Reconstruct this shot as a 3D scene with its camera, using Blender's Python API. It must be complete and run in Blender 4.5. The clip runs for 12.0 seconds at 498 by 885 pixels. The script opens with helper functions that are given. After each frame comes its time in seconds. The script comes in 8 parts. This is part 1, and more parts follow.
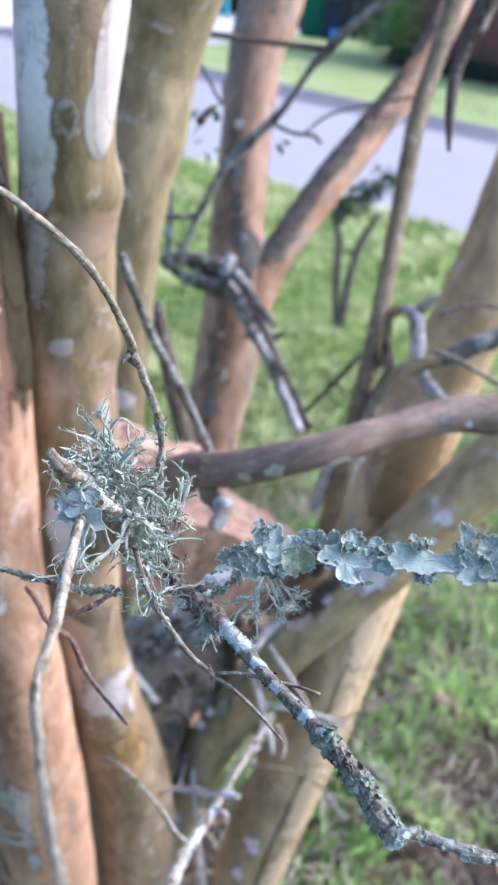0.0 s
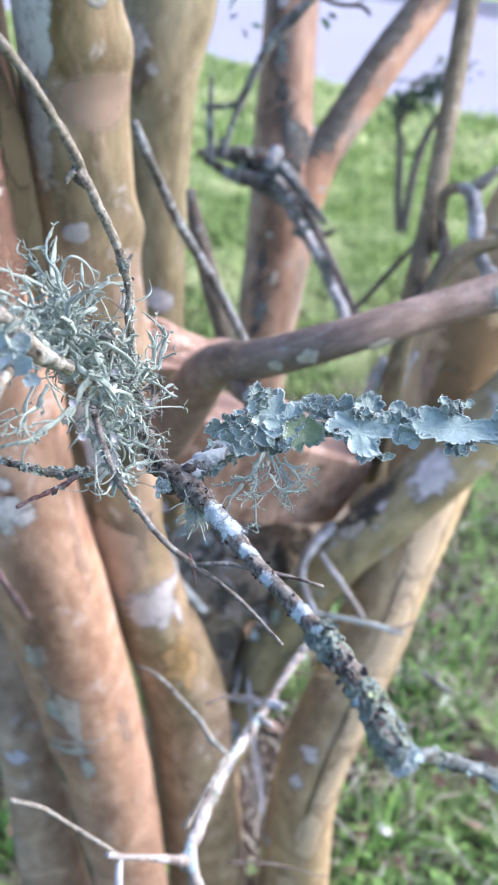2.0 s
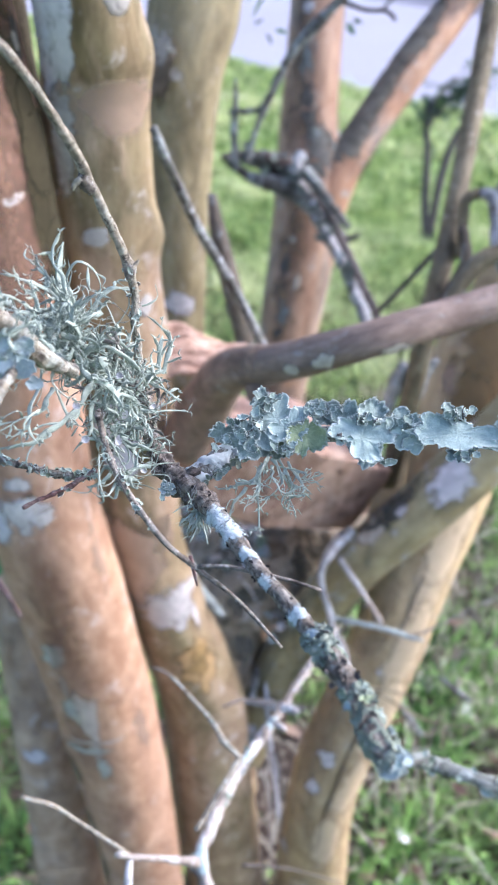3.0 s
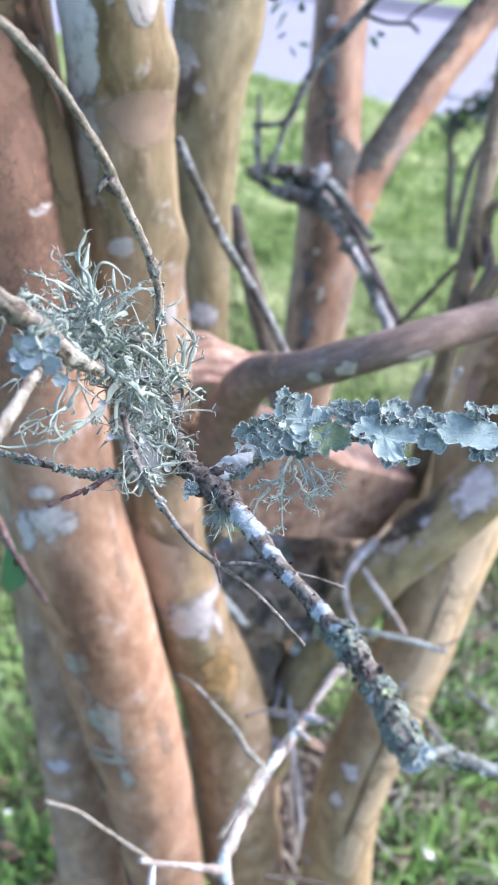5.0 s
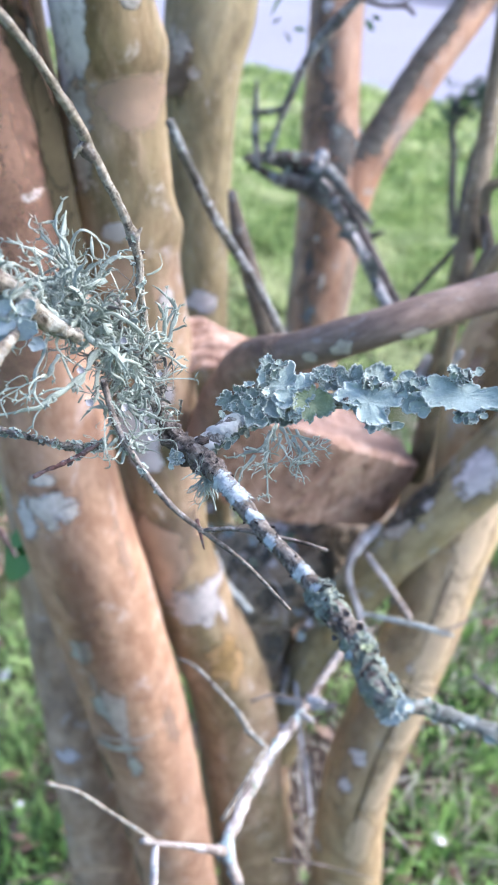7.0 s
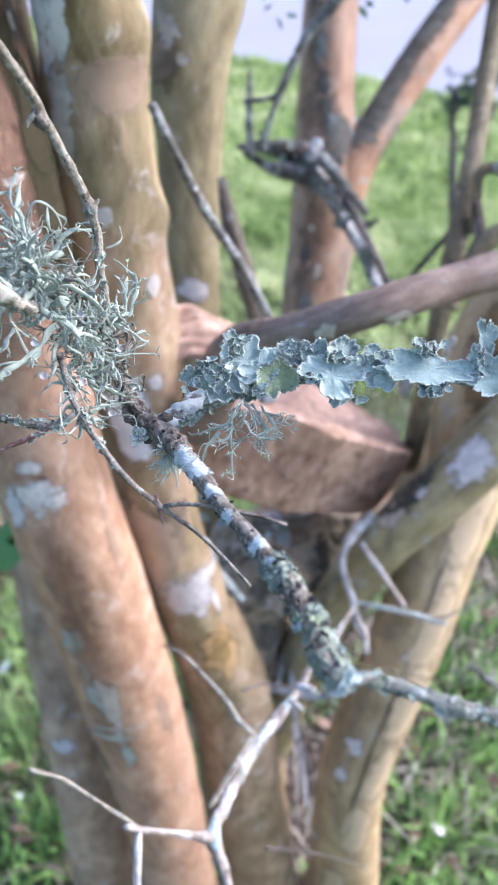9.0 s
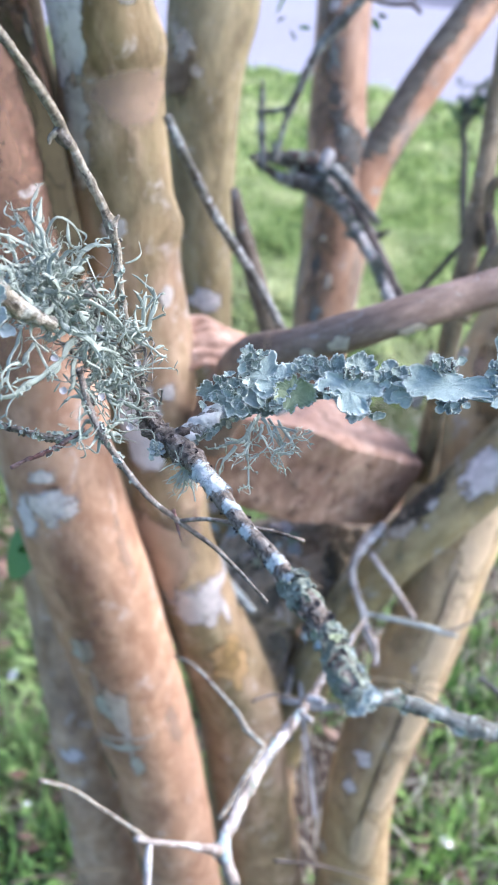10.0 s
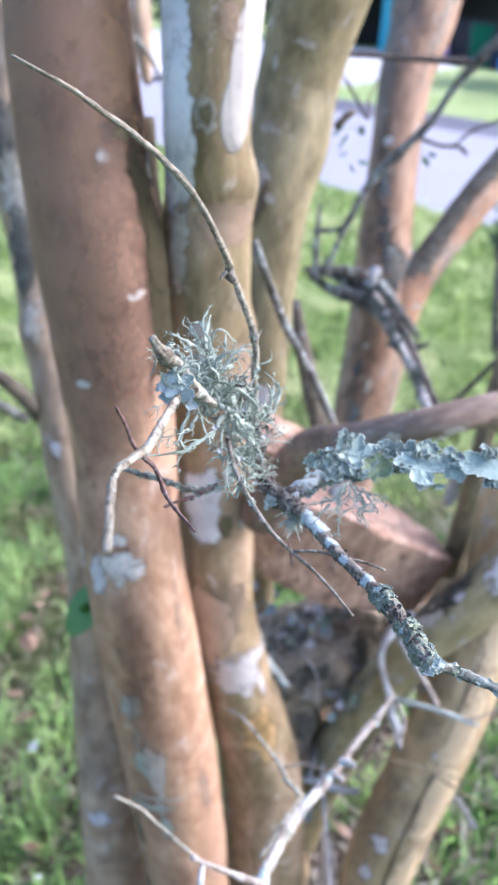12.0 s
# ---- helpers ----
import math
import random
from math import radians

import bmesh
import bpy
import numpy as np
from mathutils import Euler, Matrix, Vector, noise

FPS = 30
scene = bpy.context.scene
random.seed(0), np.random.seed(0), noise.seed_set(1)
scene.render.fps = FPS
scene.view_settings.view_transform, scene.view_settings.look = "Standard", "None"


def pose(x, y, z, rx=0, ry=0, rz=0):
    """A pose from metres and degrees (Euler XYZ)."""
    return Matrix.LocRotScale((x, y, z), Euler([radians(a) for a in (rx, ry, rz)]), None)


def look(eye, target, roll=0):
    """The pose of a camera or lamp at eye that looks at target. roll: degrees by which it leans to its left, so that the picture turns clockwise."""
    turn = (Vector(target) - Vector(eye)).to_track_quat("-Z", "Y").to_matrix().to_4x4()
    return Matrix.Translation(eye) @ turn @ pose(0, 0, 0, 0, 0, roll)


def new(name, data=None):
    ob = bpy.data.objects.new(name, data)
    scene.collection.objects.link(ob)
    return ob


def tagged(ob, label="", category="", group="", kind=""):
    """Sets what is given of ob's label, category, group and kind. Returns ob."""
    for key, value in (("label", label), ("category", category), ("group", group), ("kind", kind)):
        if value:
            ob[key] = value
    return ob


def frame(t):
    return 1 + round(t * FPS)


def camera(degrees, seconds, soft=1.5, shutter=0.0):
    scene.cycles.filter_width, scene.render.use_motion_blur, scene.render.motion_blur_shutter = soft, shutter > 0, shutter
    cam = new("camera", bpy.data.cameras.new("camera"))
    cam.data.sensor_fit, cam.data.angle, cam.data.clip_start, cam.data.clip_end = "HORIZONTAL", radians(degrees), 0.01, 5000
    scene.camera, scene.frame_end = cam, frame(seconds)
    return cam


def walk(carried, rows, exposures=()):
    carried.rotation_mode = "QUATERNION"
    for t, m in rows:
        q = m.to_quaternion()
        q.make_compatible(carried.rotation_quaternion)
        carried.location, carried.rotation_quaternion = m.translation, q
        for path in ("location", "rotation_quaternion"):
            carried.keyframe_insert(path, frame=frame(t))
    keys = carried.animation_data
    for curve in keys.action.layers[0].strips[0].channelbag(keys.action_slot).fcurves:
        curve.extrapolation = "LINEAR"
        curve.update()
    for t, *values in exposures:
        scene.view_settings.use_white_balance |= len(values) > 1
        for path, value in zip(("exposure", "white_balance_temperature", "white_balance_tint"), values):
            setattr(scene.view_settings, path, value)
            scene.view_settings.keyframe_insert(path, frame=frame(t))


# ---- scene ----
# ---------------------------------------------------------------- camera and walk
cam = camera(32.0, 12.0, 2.0)
PATH = [
    (0, (0.01273, 0.02391, 1.33603), (0.05865, 0.90907, 0.87303), 8.43),
    (0.5, (0.02550, 0.03161, 1.32671), (0.06078, 0.90634, 0.84339), 7.24),
    (1, (0.03139, 0.04659, 1.31435), (0.05288, 0.90724, 0.80561), 6.31),
    (1.5, (0.02878, 0.05604, 1.30610), (0.02917, 0.89921, 0.76845), 5.46),
    (2, (0.03397, 0.05516, 1.30284), (0.01423, 0.88975, 0.75232), 4.76),
    (2.5, (0.03459, 0.05612, 1.30196), (-0.00033, 0.89053, 0.75192), 4.74),
    (3, (0.03905, 0.05404, 1.30428), (-0.00969, 0.88860, 0.75553), 4.27),
    (5, (0.03954, 0.05112, 1.30217), (-0.03758, 0.89113, 0.76512), 3.29),
    (5.5, (0.04268, 0.04894, 1.30270), (-0.04563, 0.88904, 0.76751), 3.17),
    (6, (0.04443, 0.04713, 1.30509), (-0.04947, 0.88925, 0.77405), 2.90),
    (6.5, (0.04762, 0.04514, 1.30302), (-0.04368, 0.88528, 0.76840), 2.35),
    (7, (0.04577, 0.04890, 1.29689), (-0.03950, 0.88390, 0.75329), 1.93),
    (9, (0.05520, 0.05026, 1.29193), (-0.03278, 0.88093, 0.74217), 1.51),
    (9.5, (0.05392, 0.05164, 1.29302), (-0.04009, 0.88512, 0.74853), 1.47),
    (10, (0.05318, 0.05050, 1.29341), (-0.04574, 0.88506, 0.75146), 1.50),
    (10.5, (0.05211, 0.05181, 1.29084), (-0.05134, 0.88447, 0.74681), 1.36),
    (11, (0.05471, 0.04663, 1.29391), (-0.05899, 0.87935, 0.75201), 1.45),
    (11.5, (0.04190, 0.01847, 1.31497), (-0.09556, 0.87345, 0.81485), 3.38),
    (12, (0.03944, -0.01967, 1.31992), (-0.09825, 0.86429, 0.87308), 4.41),
]
walk(cam, [(t, look(eye, target, roll)) for t, eye, target, roll in PATH], [(0.0, 1.36, 5550, 14), (0.6, 1.42, 5550, 14), (1.2, 1.49, 5550, 14), (11.2, 1.51, 5550, 14), (12.0, 1.57, 5550, 14)])
cam.data.dof.use_dof = True
cam.data.dof.focus_distance = 0.21
cam.data.dof.aperture_fstop = 28.0

# ---------------------------------------------------------------- world and light
world = bpy.data.worlds.new("sky")
scene.world = world
world.use_nodes = True
wn, wl = world.node_tree.nodes, world.node_tree.links
sky = wn.new("ShaderNodeTexSky")
sky.sky_type = "NISHITA"
sky.sun_disc = False
sky.sun_elevation, sky.sun_rotation = radians(38), radians(73)
sky.air_density, sky.dust_density, sky.ozone_density = 0.85, 4.0, 0.9
wl.new(sky.outputs["Color"], wn["Background"].inputs["Color"])
wn["Background"].inputs["Strength"].default_value = 0.165
sun = new("sun", bpy.data.lights.new("sun", "SUN"))
sun.data.energy, sun.data.angle, sun.data.color = 1.5, radians(24), (1.0, 0.955, 0.92)
sun.matrix_world = look((3.4, 1.0, 2.75), (0, 0, 0))


# ---------------------------------------------------------------- material helpers
class Nodes:
    """A small builder for one node material."""

    def __init__(self, name, rough=0.8, spec=0.3):
        self.mat = bpy.data.materials.new(name)
        self.mat.use_nodes = True
        self.tree = self.mat.node_tree
        self.bsdf = self.tree.nodes["Principled BSDF"]
        self.bsdf.inputs["Roughness"].default_value = rough
        self.bsdf.inputs["Specular IOR Level"].default_value = spec
        self.coord = self.tree.nodes.new("ShaderNodeTexCoord").outputs["Object"]

    def along_stem(self):
        """Takes the stem's own coordinates: round it in x and y, along it in z."""
        at = self.tree.nodes.new("ShaderNodeAttribute")
        at.attribute_name = "stem"
        self.coord = at.outputs["Vector"]

    def link(self, a, b):
        self.tree.links.new(a, b)

    def noise(self, scale, detail=4.0, rough=0.55, stretch=None, warp=0.0):
        n = self.tree.nodes.new("ShaderNodeTexNoise")
        n.inputs["Scale"].default_value, n.inputs["Detail"].default_value = scale, detail
        n.inputs["Roughness"].default_value, n.inputs["Distortion"].default_value = rough, warp
        src = self.coord
        if stretch:
            m = self.tree.nodes.new("ShaderNodeMapping")
            m.inputs["Scale"].default_value = stretch
            self.link(src, m.inputs["Vector"])
            src = m.outputs["Vector"]
        self.link(src, n.inputs["Vector"])
        return n.outputs["Fac"]

    def cells(self, scale, feature="F1", out="Distance"):
        n = self.tree.nodes.new("ShaderNodeTexVoronoi")
        n.feature = feature
        n.inputs["Scale"].default_value = scale
        self.link(self.coord, n.inputs["Vector"])
        return n.outputs[out]

    def step(self, fac, lo, hi, top=1.0):
        n = self.tree.nodes.new("ShaderNodeMapRange")
        n.interpolation_type = "SMOOTHSTEP"
        n.inputs["From Min"].default_value, n.inputs["From Max"].default_value = lo, hi
        n.inputs["To Max"].default_value = top
        self.link(fac, n.inputs["Value"])
        return n.outputs["Result"]

    def mix(self, fac, a, b, blend="MIX"):
        n = self.tree.nodes.new("ShaderNodeMix")
        n.data_type, n.blend_type = "RGBA", blend
        for value, socket in ((fac, n.inputs[0]), (a, n.inputs[6]), (b, n.inputs[7])):
            if isinstance(value, tuple):
                socket.default_value = (*value, 1)
            elif isinstance(value, (int, float)):
                socket.default_value = value
            else:
                self.link(value, socket)
        return n.outputs[2]

    def random(self, island=False):
        if island:
            return self.tree.nodes.new("ShaderNodeNewGeometry").outputs["Random Per Island"]
        return self.tree.nodes.new("ShaderNodeObjectInfo").outputs["Random"]

    def done(self, color, bump=None, height=0.002, strength=0.6):
        if isinstance(color, tuple):
            self.bsdf.inputs["Base Color"].default_value = (*color, 1)
        else:
            self.link(color, self.bsdf.inputs["Base Color"])
        if bump is not None:
            b = self.tree.nodes.new("ShaderNodeBump")
            b.inputs["Strength"].default_value, b.inputs["Distance"].default_value = strength, height
            self.link(bump, b.inputs["Height"])
            self.link(b.outputs["Normal"], self.bsdf.inputs["Normal"])
        return self.mat


def bark(name, main, alt, third, fleck, scale=16.0, dark=(0.06, 0.05, 0.04), dark_amount=0.3, rough=0.62, stem=True):
    """Smooth mottled bark: two broad tones, a third in long patches, flecks, specks and grime."""
    n = Nodes(name, rough, 0.22)
    if stem:
        n.along_stem()
    broad = n.step(n.noise(scale * 0.8, 5, 0.6, (1, 1, 0.3), 0.6), 0.36, 0.64)
    patch = n.step(n.noise(scale * 1.3, 6, 0.6, (1, 1, 0.28), 0.8), 0.50, 0.62, 0.8)
    streak = n.step(n.noise(scale * 7, 6, 0.68, (1, 1, 0.34)), 0.32, 0.68)
    mottle = n.step(n.noise(scale * 3.2, 8, 0.72, (1, 1, 0.6), 0.5), 0.34, 0.66)
    spots = n.step(n.noise(scale * 3.6, 7, 0.68, (1, 1, 0.7), 0.5), 0.58, 0.66, 0.8)
    specks = n.step(n.noise(scale * 12, 5, 0.65), 0.60, 0.68, 0.7)
    grime = n.step(n.noise(scale * 1.8, 8, 0.72, (1, 1, 0.6), 0.4), 0.51, 0.66, dark_amount)
    c = n.mix(broad, main, alt)
    c = n.mix(patch, c, third)
    c = n.mix(grime, c, dark)
    c = n.mix(spots, c, fleck)
    c = n.mix(specks, c, n.mix(0.6, c, fleck))
    c = n.mix(0.65, c, n.mix(mottle, (0.20, 0.20, 0.20), (0.80, 0.80, 0.80)), "SOFT_LIGHT")
    c = n.mix(0.26, c, n.mix(streak, (0.20, 0.20, 0.20), (0.80, 0.80, 0.80)), "SOFT_LIGHT")
    return n.done(c, n.mix(0.4, n.mix(0.5, streak, patch), n.mix(0.5, mottle, n.noise(scale * 25, 4))), 0.0018, 0.6)


M_ORANGE = bark("bark_orange", (0.425, 0.258, 0.166), (0.37, 0.226, 0.152), (0.45, 0.28, 0.18), (0.50, 0.39, 0.33), 15, (0.22, 0.14, 0.11), 0.42)
M_OLIVE = bark("bark_olive_tan", (0.23, 0.178, 0.10), (0.315, 0.222, 0.135), (0.40, 0.28, 0.195), (0.50, 0.42, 0.37), 15, (0.17, 0.145, 0.09), 0.45)
M_KHAKI = bark("bark_khaki", (0.215, 0.178, 0.097), (0.265, 0.215, 0.122), (0.18, 0.145, 0.083), (0.40, 0.36, 0.31), 12, (0.15, 0.13, 0.085), 0.45)
M_GAPSHADE = bark("olive_gap_shade", (0.175, 0.137, 0.076), (0.14, 0.11, 0.066), (0.22, 0.17, 0.10), (0.22, 0.19, 0.14), 15, (0.06, 0.05, 0.035), 0.5)
# gap shade between the trunks is put into this near-black olive
M_FLANKSHADE = bark("flank_gap_shade", (0.052, 0.042, 0.024), (0.04, 0.033, 0.021), (0.07, 0.055, 0.033), (0.12, 0.10, 0.075), 15, (0.025, 0.021, 0.015), 0.5)
M_TAN = bark("bark_tan", (0.435, 0.318, 0.175), (0.375, 0.275, 0.158), (0.31, 0.23, 0.145), (0.42, 0.36, 0.30), 13, (0.18, 0.145, 0.10), 0.4)
M_STEM = bark("bark_brown_tan", (0.165, 0.135, 0.083), (0.132, 0.108, 0.07), (0.205, 0.165, 0.105), (0.40, 0.36, 0.31), 30, (0.11, 0.085, 0.065), 0.5)
M_LIMBE = bark("bark_olive_grey", (0.275, 0.232, 0.128), (0.345, 0.275, 0.15), (0.215, 0.19, 0.118), (0.38, 0.38, 0.38), 13, (0.11, 0.11, 0.085), 0.6)
M_FAR = bark("bark_pink_grey", (0.415, 0.255, 0.16), (0.355, 0.21, 0.137), (0.20, 0.165, 0.14), (0.34, 0.33, 0.31), 8, (0.09, 0.08, 0.075), 0.75)
M_FARDARK = bark("bark_far_brown", (0.335, 0.205, 0.132), (0.27, 0.17, 0.12), (0.18, 0.15, 0.125), (0.32, 0.31, 0.29), 9, (0.085, 0.075, 0.07), 0.8)
M_LIMB = bark("bark_grey_brown", (0.205, 0.148, 0.12), (0.235, 0.17, 0.135), (0.165, 0.122, 0.10), (0.30, 0.27, 0.255), 22, (0.12, 0.095, 0.085), 0.5)
M_KNUCKLE = bark("bark_red_brown", (0.46, 0.293, 0.215), (0.335, 0.208, 0.16), (0.53, 0.36, 0.275), (0.50, 0.37, 0.31), 26, (0.12, 0.075, 0.06), 0.85, stem=False)
M_DARK = bark("bark_dark_mossy", (0.15, 0.115, 0.09), (0.10, 0.09, 0.07), (0.19, 0.16, 0.12), (0.28, 0.28, 0.28), 22, (0.035, 0.035, 0.03), 0.6, 0.85)
M_FORK = bark("bark_fork_brown", (0.33, 0.258, 0.185), (0.25, 0.212, 0.15), (0.38, 0.30, 0.22), (0.48, 0.46, 0.45), 26, (0.07, 0.06, 0.048), 0.7, 0.85, stem=False)
M_GREYTRUNK = bark("bark_mauve_brown", (0.37, 0.262, 0.175), (0.42, 0.298, 0.205), (0.30, 0.222, 0.158), (0.42, 0.37, 0.34), 14, (0.11, 0.085, 0.075), 0.5)
M_TWIGDARK = bark("dead_twig_bark", (0.075, 0.06, 0.055), (0.13, 0.11, 0.10), (0.05, 0.042, 0.04), (0.32, 0.35, 0.35), 90, (0.02, 0.02, 0.02), 0.6, 0.9)
M_TWIGPALE = bark("pale_twig_bark", (0.30, 0.245, 0.20), (0.45, 0.43, 0.425), (0.22, 0.17, 0.14), (0.50, 0.54, 0.57), 60, (0.11, 0.085, 0.075), 0.7, 0.85)


def twig_bark(name, main, alt, dark, dust, scale=420.0, dust_amount=0.55):
    """Rough fibrous bark for twigs: long ridges, ring wrinkles, dark pits and a dusting of pale lichen."""
    n = Nodes(name, 0.92, 0.2)
    n.along_stem()
    broad = n.step(n.noise(scale * 0.5, 4, 0.6, (1, 1, 0.35)), 0.38, 0.62)
    ridge = n.step(n.noise(scale * 2.2, 6, 0.7, (1, 1, 0.16), 0.4), 0.34, 0.60)
    rings = n.step(n.noise(scale * 0.9, 7, 0.74, (0.6, 0.6, 1.3)), 0.34, 0.66)
    speck = n.step(n.noise(scale * 0.9, 8, 0.72, None, 0.5), 0.50, 0.60, dust_amount)
    pits = n.step(n.noise(scale * 0.8, 8, 0.75, (1, 1, 0.6), 0.6), 0.52, 0.62, 0.85)
    c = n.mix(broad, main, alt)
    c = n.mix(speck, c, dust)
    c = n.mix(pits, c, dark)
    c = n.mix(ridge, n.mix(0.6, c, dark), c)
    c = n.mix(0.6, c, n.mix(rings, (0.15, 0.15, 0.15), (0.85, 0.85, 0.85)), "SOFT_LIGHT")
    tall = n.mix(0.5, n.mix(0.5, ridge, rings), n.noise(scale * 4, 5, 0.7))
    return n.done(c, tall, 0.3 / scale, 1.0)


def ground_material():
    n = Nodes("lawn_soil", 0.95, 0.1)
    c = n.mix(n.step(n.noise(7, 6, 0.65), 0.35, 0.65), (0.04, 0.042, 0.022), (0.075, 0.085, 0.04))
    c = n.mix(n.step(n.noise(28, 5, 0.7), 0.46, 0.62), c, (0.085, 0.062, 0.05))
    c = n.mix(n.step(n.noise(0.35, 6, 0.7), 0.3, 0.55, 0.85), c, n.mix(n.noise(40, 5, 0.7), (0.13, 0.21, 0.05), (0.27, 0.37, 0.11)))
    far = n.tree.nodes.new("ShaderNodeVectorMath")
    far.operation = "DISTANCE"
    far.inputs[1].default_value = (0.25, 0.85, 0.0)
    n.link(n.coord, far.inputs[0])
    spread = n.tree.nodes.new("ShaderNodeMath")
    spread.operation = "MULTIPLY_ADD"
    spread.inputs[1].default_value = 3.2
    n.link(n.noise(1.5, 7, 0.7), spread.inputs[0])
    n.link(far.outputs["Value"], spread.inputs[2])
    thatch = n.mix(n.step(n.noise(35, 6, 0.75), 0.4, 0.62), (0.036, 0.052, 0.018), (0.13, 0.145, 0.06))
    c = n.mix(n.step(spread.outputs[0], 3.3, 5.0), thatch, c)
    soil = n.mix(n.step(n.noise(60, 6, 0.75), 0.4, 0.6), (0.045, 0.034, 0.028), (0.125, 0.095, 0.078))
    c = n.mix(n.step(spread.outputs[0], 2.0, 2.75), soil, c)
    return n.done(c, n.noise(120, 6, 0.7), 0.03, 0.8)


def far_lawn_material():
    n = Nodes("far_lawn", 0.95, 0.1)
    c = n.mix(n.step(n.noise(0.5, 5, 0.6), 0.35, 0.65), (0.32, 0.40, 0.17), (0.40, 0.46, 0.23))
    c = n.mix(n.step(n.noise(14, 5, 0.7), 0.45, 0.7), c, (0.27, 0.36, 0.13))
    return n.done(c, n.noise(60, 6, 0.7), 0.05, 0.8)


def road_material():
    n = Nodes("pale_asphalt", 0.75, 0.3)
    c = n.mix(n.noise(0.8, 5, 0.6), (0.25, 0.245, 0.285), (0.305, 0.30, 0.345))
    c = n.mix(n.step(n.noise(90, 3, 0.6), 0.45, 0.7, 0.4), c, (0.25, 0.24, 0.27))
    return n.done(c, n.noise(200, 4), 0.004, 0.5)


def plain(name, color, rough=0.7, spread=0.25, scale=6.0, spec=0.3):
    n = Nodes(name, rough, spec)
    low = tuple(v * (1 - spread) for v in color)
    return n.done(n.mix(n.noise(scale, 5, 0.65), low, color), n.noise(scale * 12, 4), 0.002, 0.3)


def crust(name, color, rough=0.85, spread=0.25, scale=60.0, solid=0.75, grain=160.0, cover=1.0, relief=0.0010, speck=0.45):
    """A thin film whose ragged rim breaks up by noise; the attribute edge runs from 1 inside to 0 at the rim."""
    n = Nodes(name, rough, 0.25)
    low = tuple(v * (1 - spread) for v in color)
    c = n.mix(n.step(n.noise(scale, 6, 0.7), 0.35, 0.65), low, color)
    c = n.mix(n.step(n.noise(scale * 3.5, 6, 0.7), 0.56, 0.66, 0.55), c, tuple(v * speck for v in color))
    n.done(c, n.noise(scale * 6, 6, 0.7), relief, 0.6)
    at = n.tree.nodes.new("ShaderNodeAttribute")
    at.attribute_name = "edge"
    add = n.tree.nodes.new("ShaderNodeMath")
    add.operation = "MULTIPLY_ADD"
    add.inputs[1].default_value = solid
    n.link(at.outputs["Fac"], add.inputs[0])
    n.link(n.noise(grain, 8, 0.68, None, 0.6), add.inputs[2])
    fac = n.step(add.outputs[0], 0.60, 0.80, cover)
    clear = n.tree.nodes.new("ShaderNodeBsdfTransparent")
    both = n.tree.nodes.new("ShaderNodeMixShader")
    n.link(fac, both.inputs[0])
    n.link(clear.outputs[0], both.inputs[1])
    n.link(n.bsdf.outputs[0], both.inputs[2])
    n.link(both.outputs[0], n.tree.nodes["Material Output"].inputs["Surface"])
    return n.mat


M_TWIG = twig_bark("twig_bark", (0.29, 0.25, 0.19), (0.40, 0.355, 0.28), (0.085, 0.068, 0.052), (0.50, 0.49, 0.44), 520, 0.5)
M_GNARLED = twig_bark("gnarled_twig_bark", (0.17, 0.142, 0.118), (0.27, 0.235, 0.20), (0.035, 0.028, 0.025), (0.44, 0.43, 0.41), 560, 0.55)
M_NODE = twig_bark("dark_gnarled_bark", (0.125, 0.10, 0.088), (0.21, 0.178, 0.155), (0.02, 0.016, 0.015), (0.40, 0.37, 0.35), 650, 0.45)
M_TWIGTAN = twig_bark("tan_twig_bark", (0.30, 0.26, 0.20), (0.40, 0.365, 0.30), (0.08, 0.06, 0.05), (0.50, 0.53, 0.50), 330, 0.6)
M_TWIGRED = twig_bark("reddish_twig_bark", (0.17, 0.09, 0.08), (0.25, 0.165, 0.15), (0.04, 0.03, 0.03), (0.40, 0.40, 0.40), 500, 0.4)
M_TWIGLICH = twig_bark("lichened_twig_bark", (0.24, 0.26, 0.25), (0.34, 0.375, 0.38), (0.06, 0.05, 0.045), (0.54, 0.57, 0.62), 330, 0.75)
M_TIPTWIG = twig_bark("greenish_lichened_bark", (0.21, 0.215, 0.185), (0.30, 0.315, 0.285), (0.07, 0.06, 0.05), (0.45, 0.485, 0.475), 420, 0.7)
M_FARLICH = twig_bark("far_lichened_bark", (0.16, 0.15, 0.135), (0.25, 0.255, 0.245), (0.05, 0.045, 0.04), (0.40, 0.44, 0.445), 95, 0.7)
M_MIDLICH = twig_bark("mid_lichened_bark", (0.19, 0.175, 0.155), (0.27, 0.275, 0.26), (0.06, 0.05, 0.045), (0.55, 0.56, 0.60), 150, 0.8)
M_TEALTWIG = twig_bark("teal_lichened_bark", (0.30, 0.335, 0.325), (0.40, 0.44, 0.435), (0.13, 0.13, 0.12), (0.52, 0.57, 0.57), 150, 0.7)
M_SNAG = twig_bark("snag_bark", (0.10, 0.083, 0.072), (0.18, 0.17, 0.155), (0.03, 0.025, 0.022), (0.48, 0.50, 0.52), 75, 0.8)
M_SNAGPALE = twig_bark("bleached_snag_bark", (0.38, 0.355, 0.345), (0.54, 0.535, 0.55), (0.08, 0.07, 0.06), (0.62, 0.64, 0.67), 75, 0.8)
M_SNAGTIP = twig_bark("white_snag_bark", (0.55, 0.55, 0.57), (0.66, 0.66, 0.69), (0.20, 0.18, 0.17), (0.70, 0.71, 0.74), 75, 0.5)
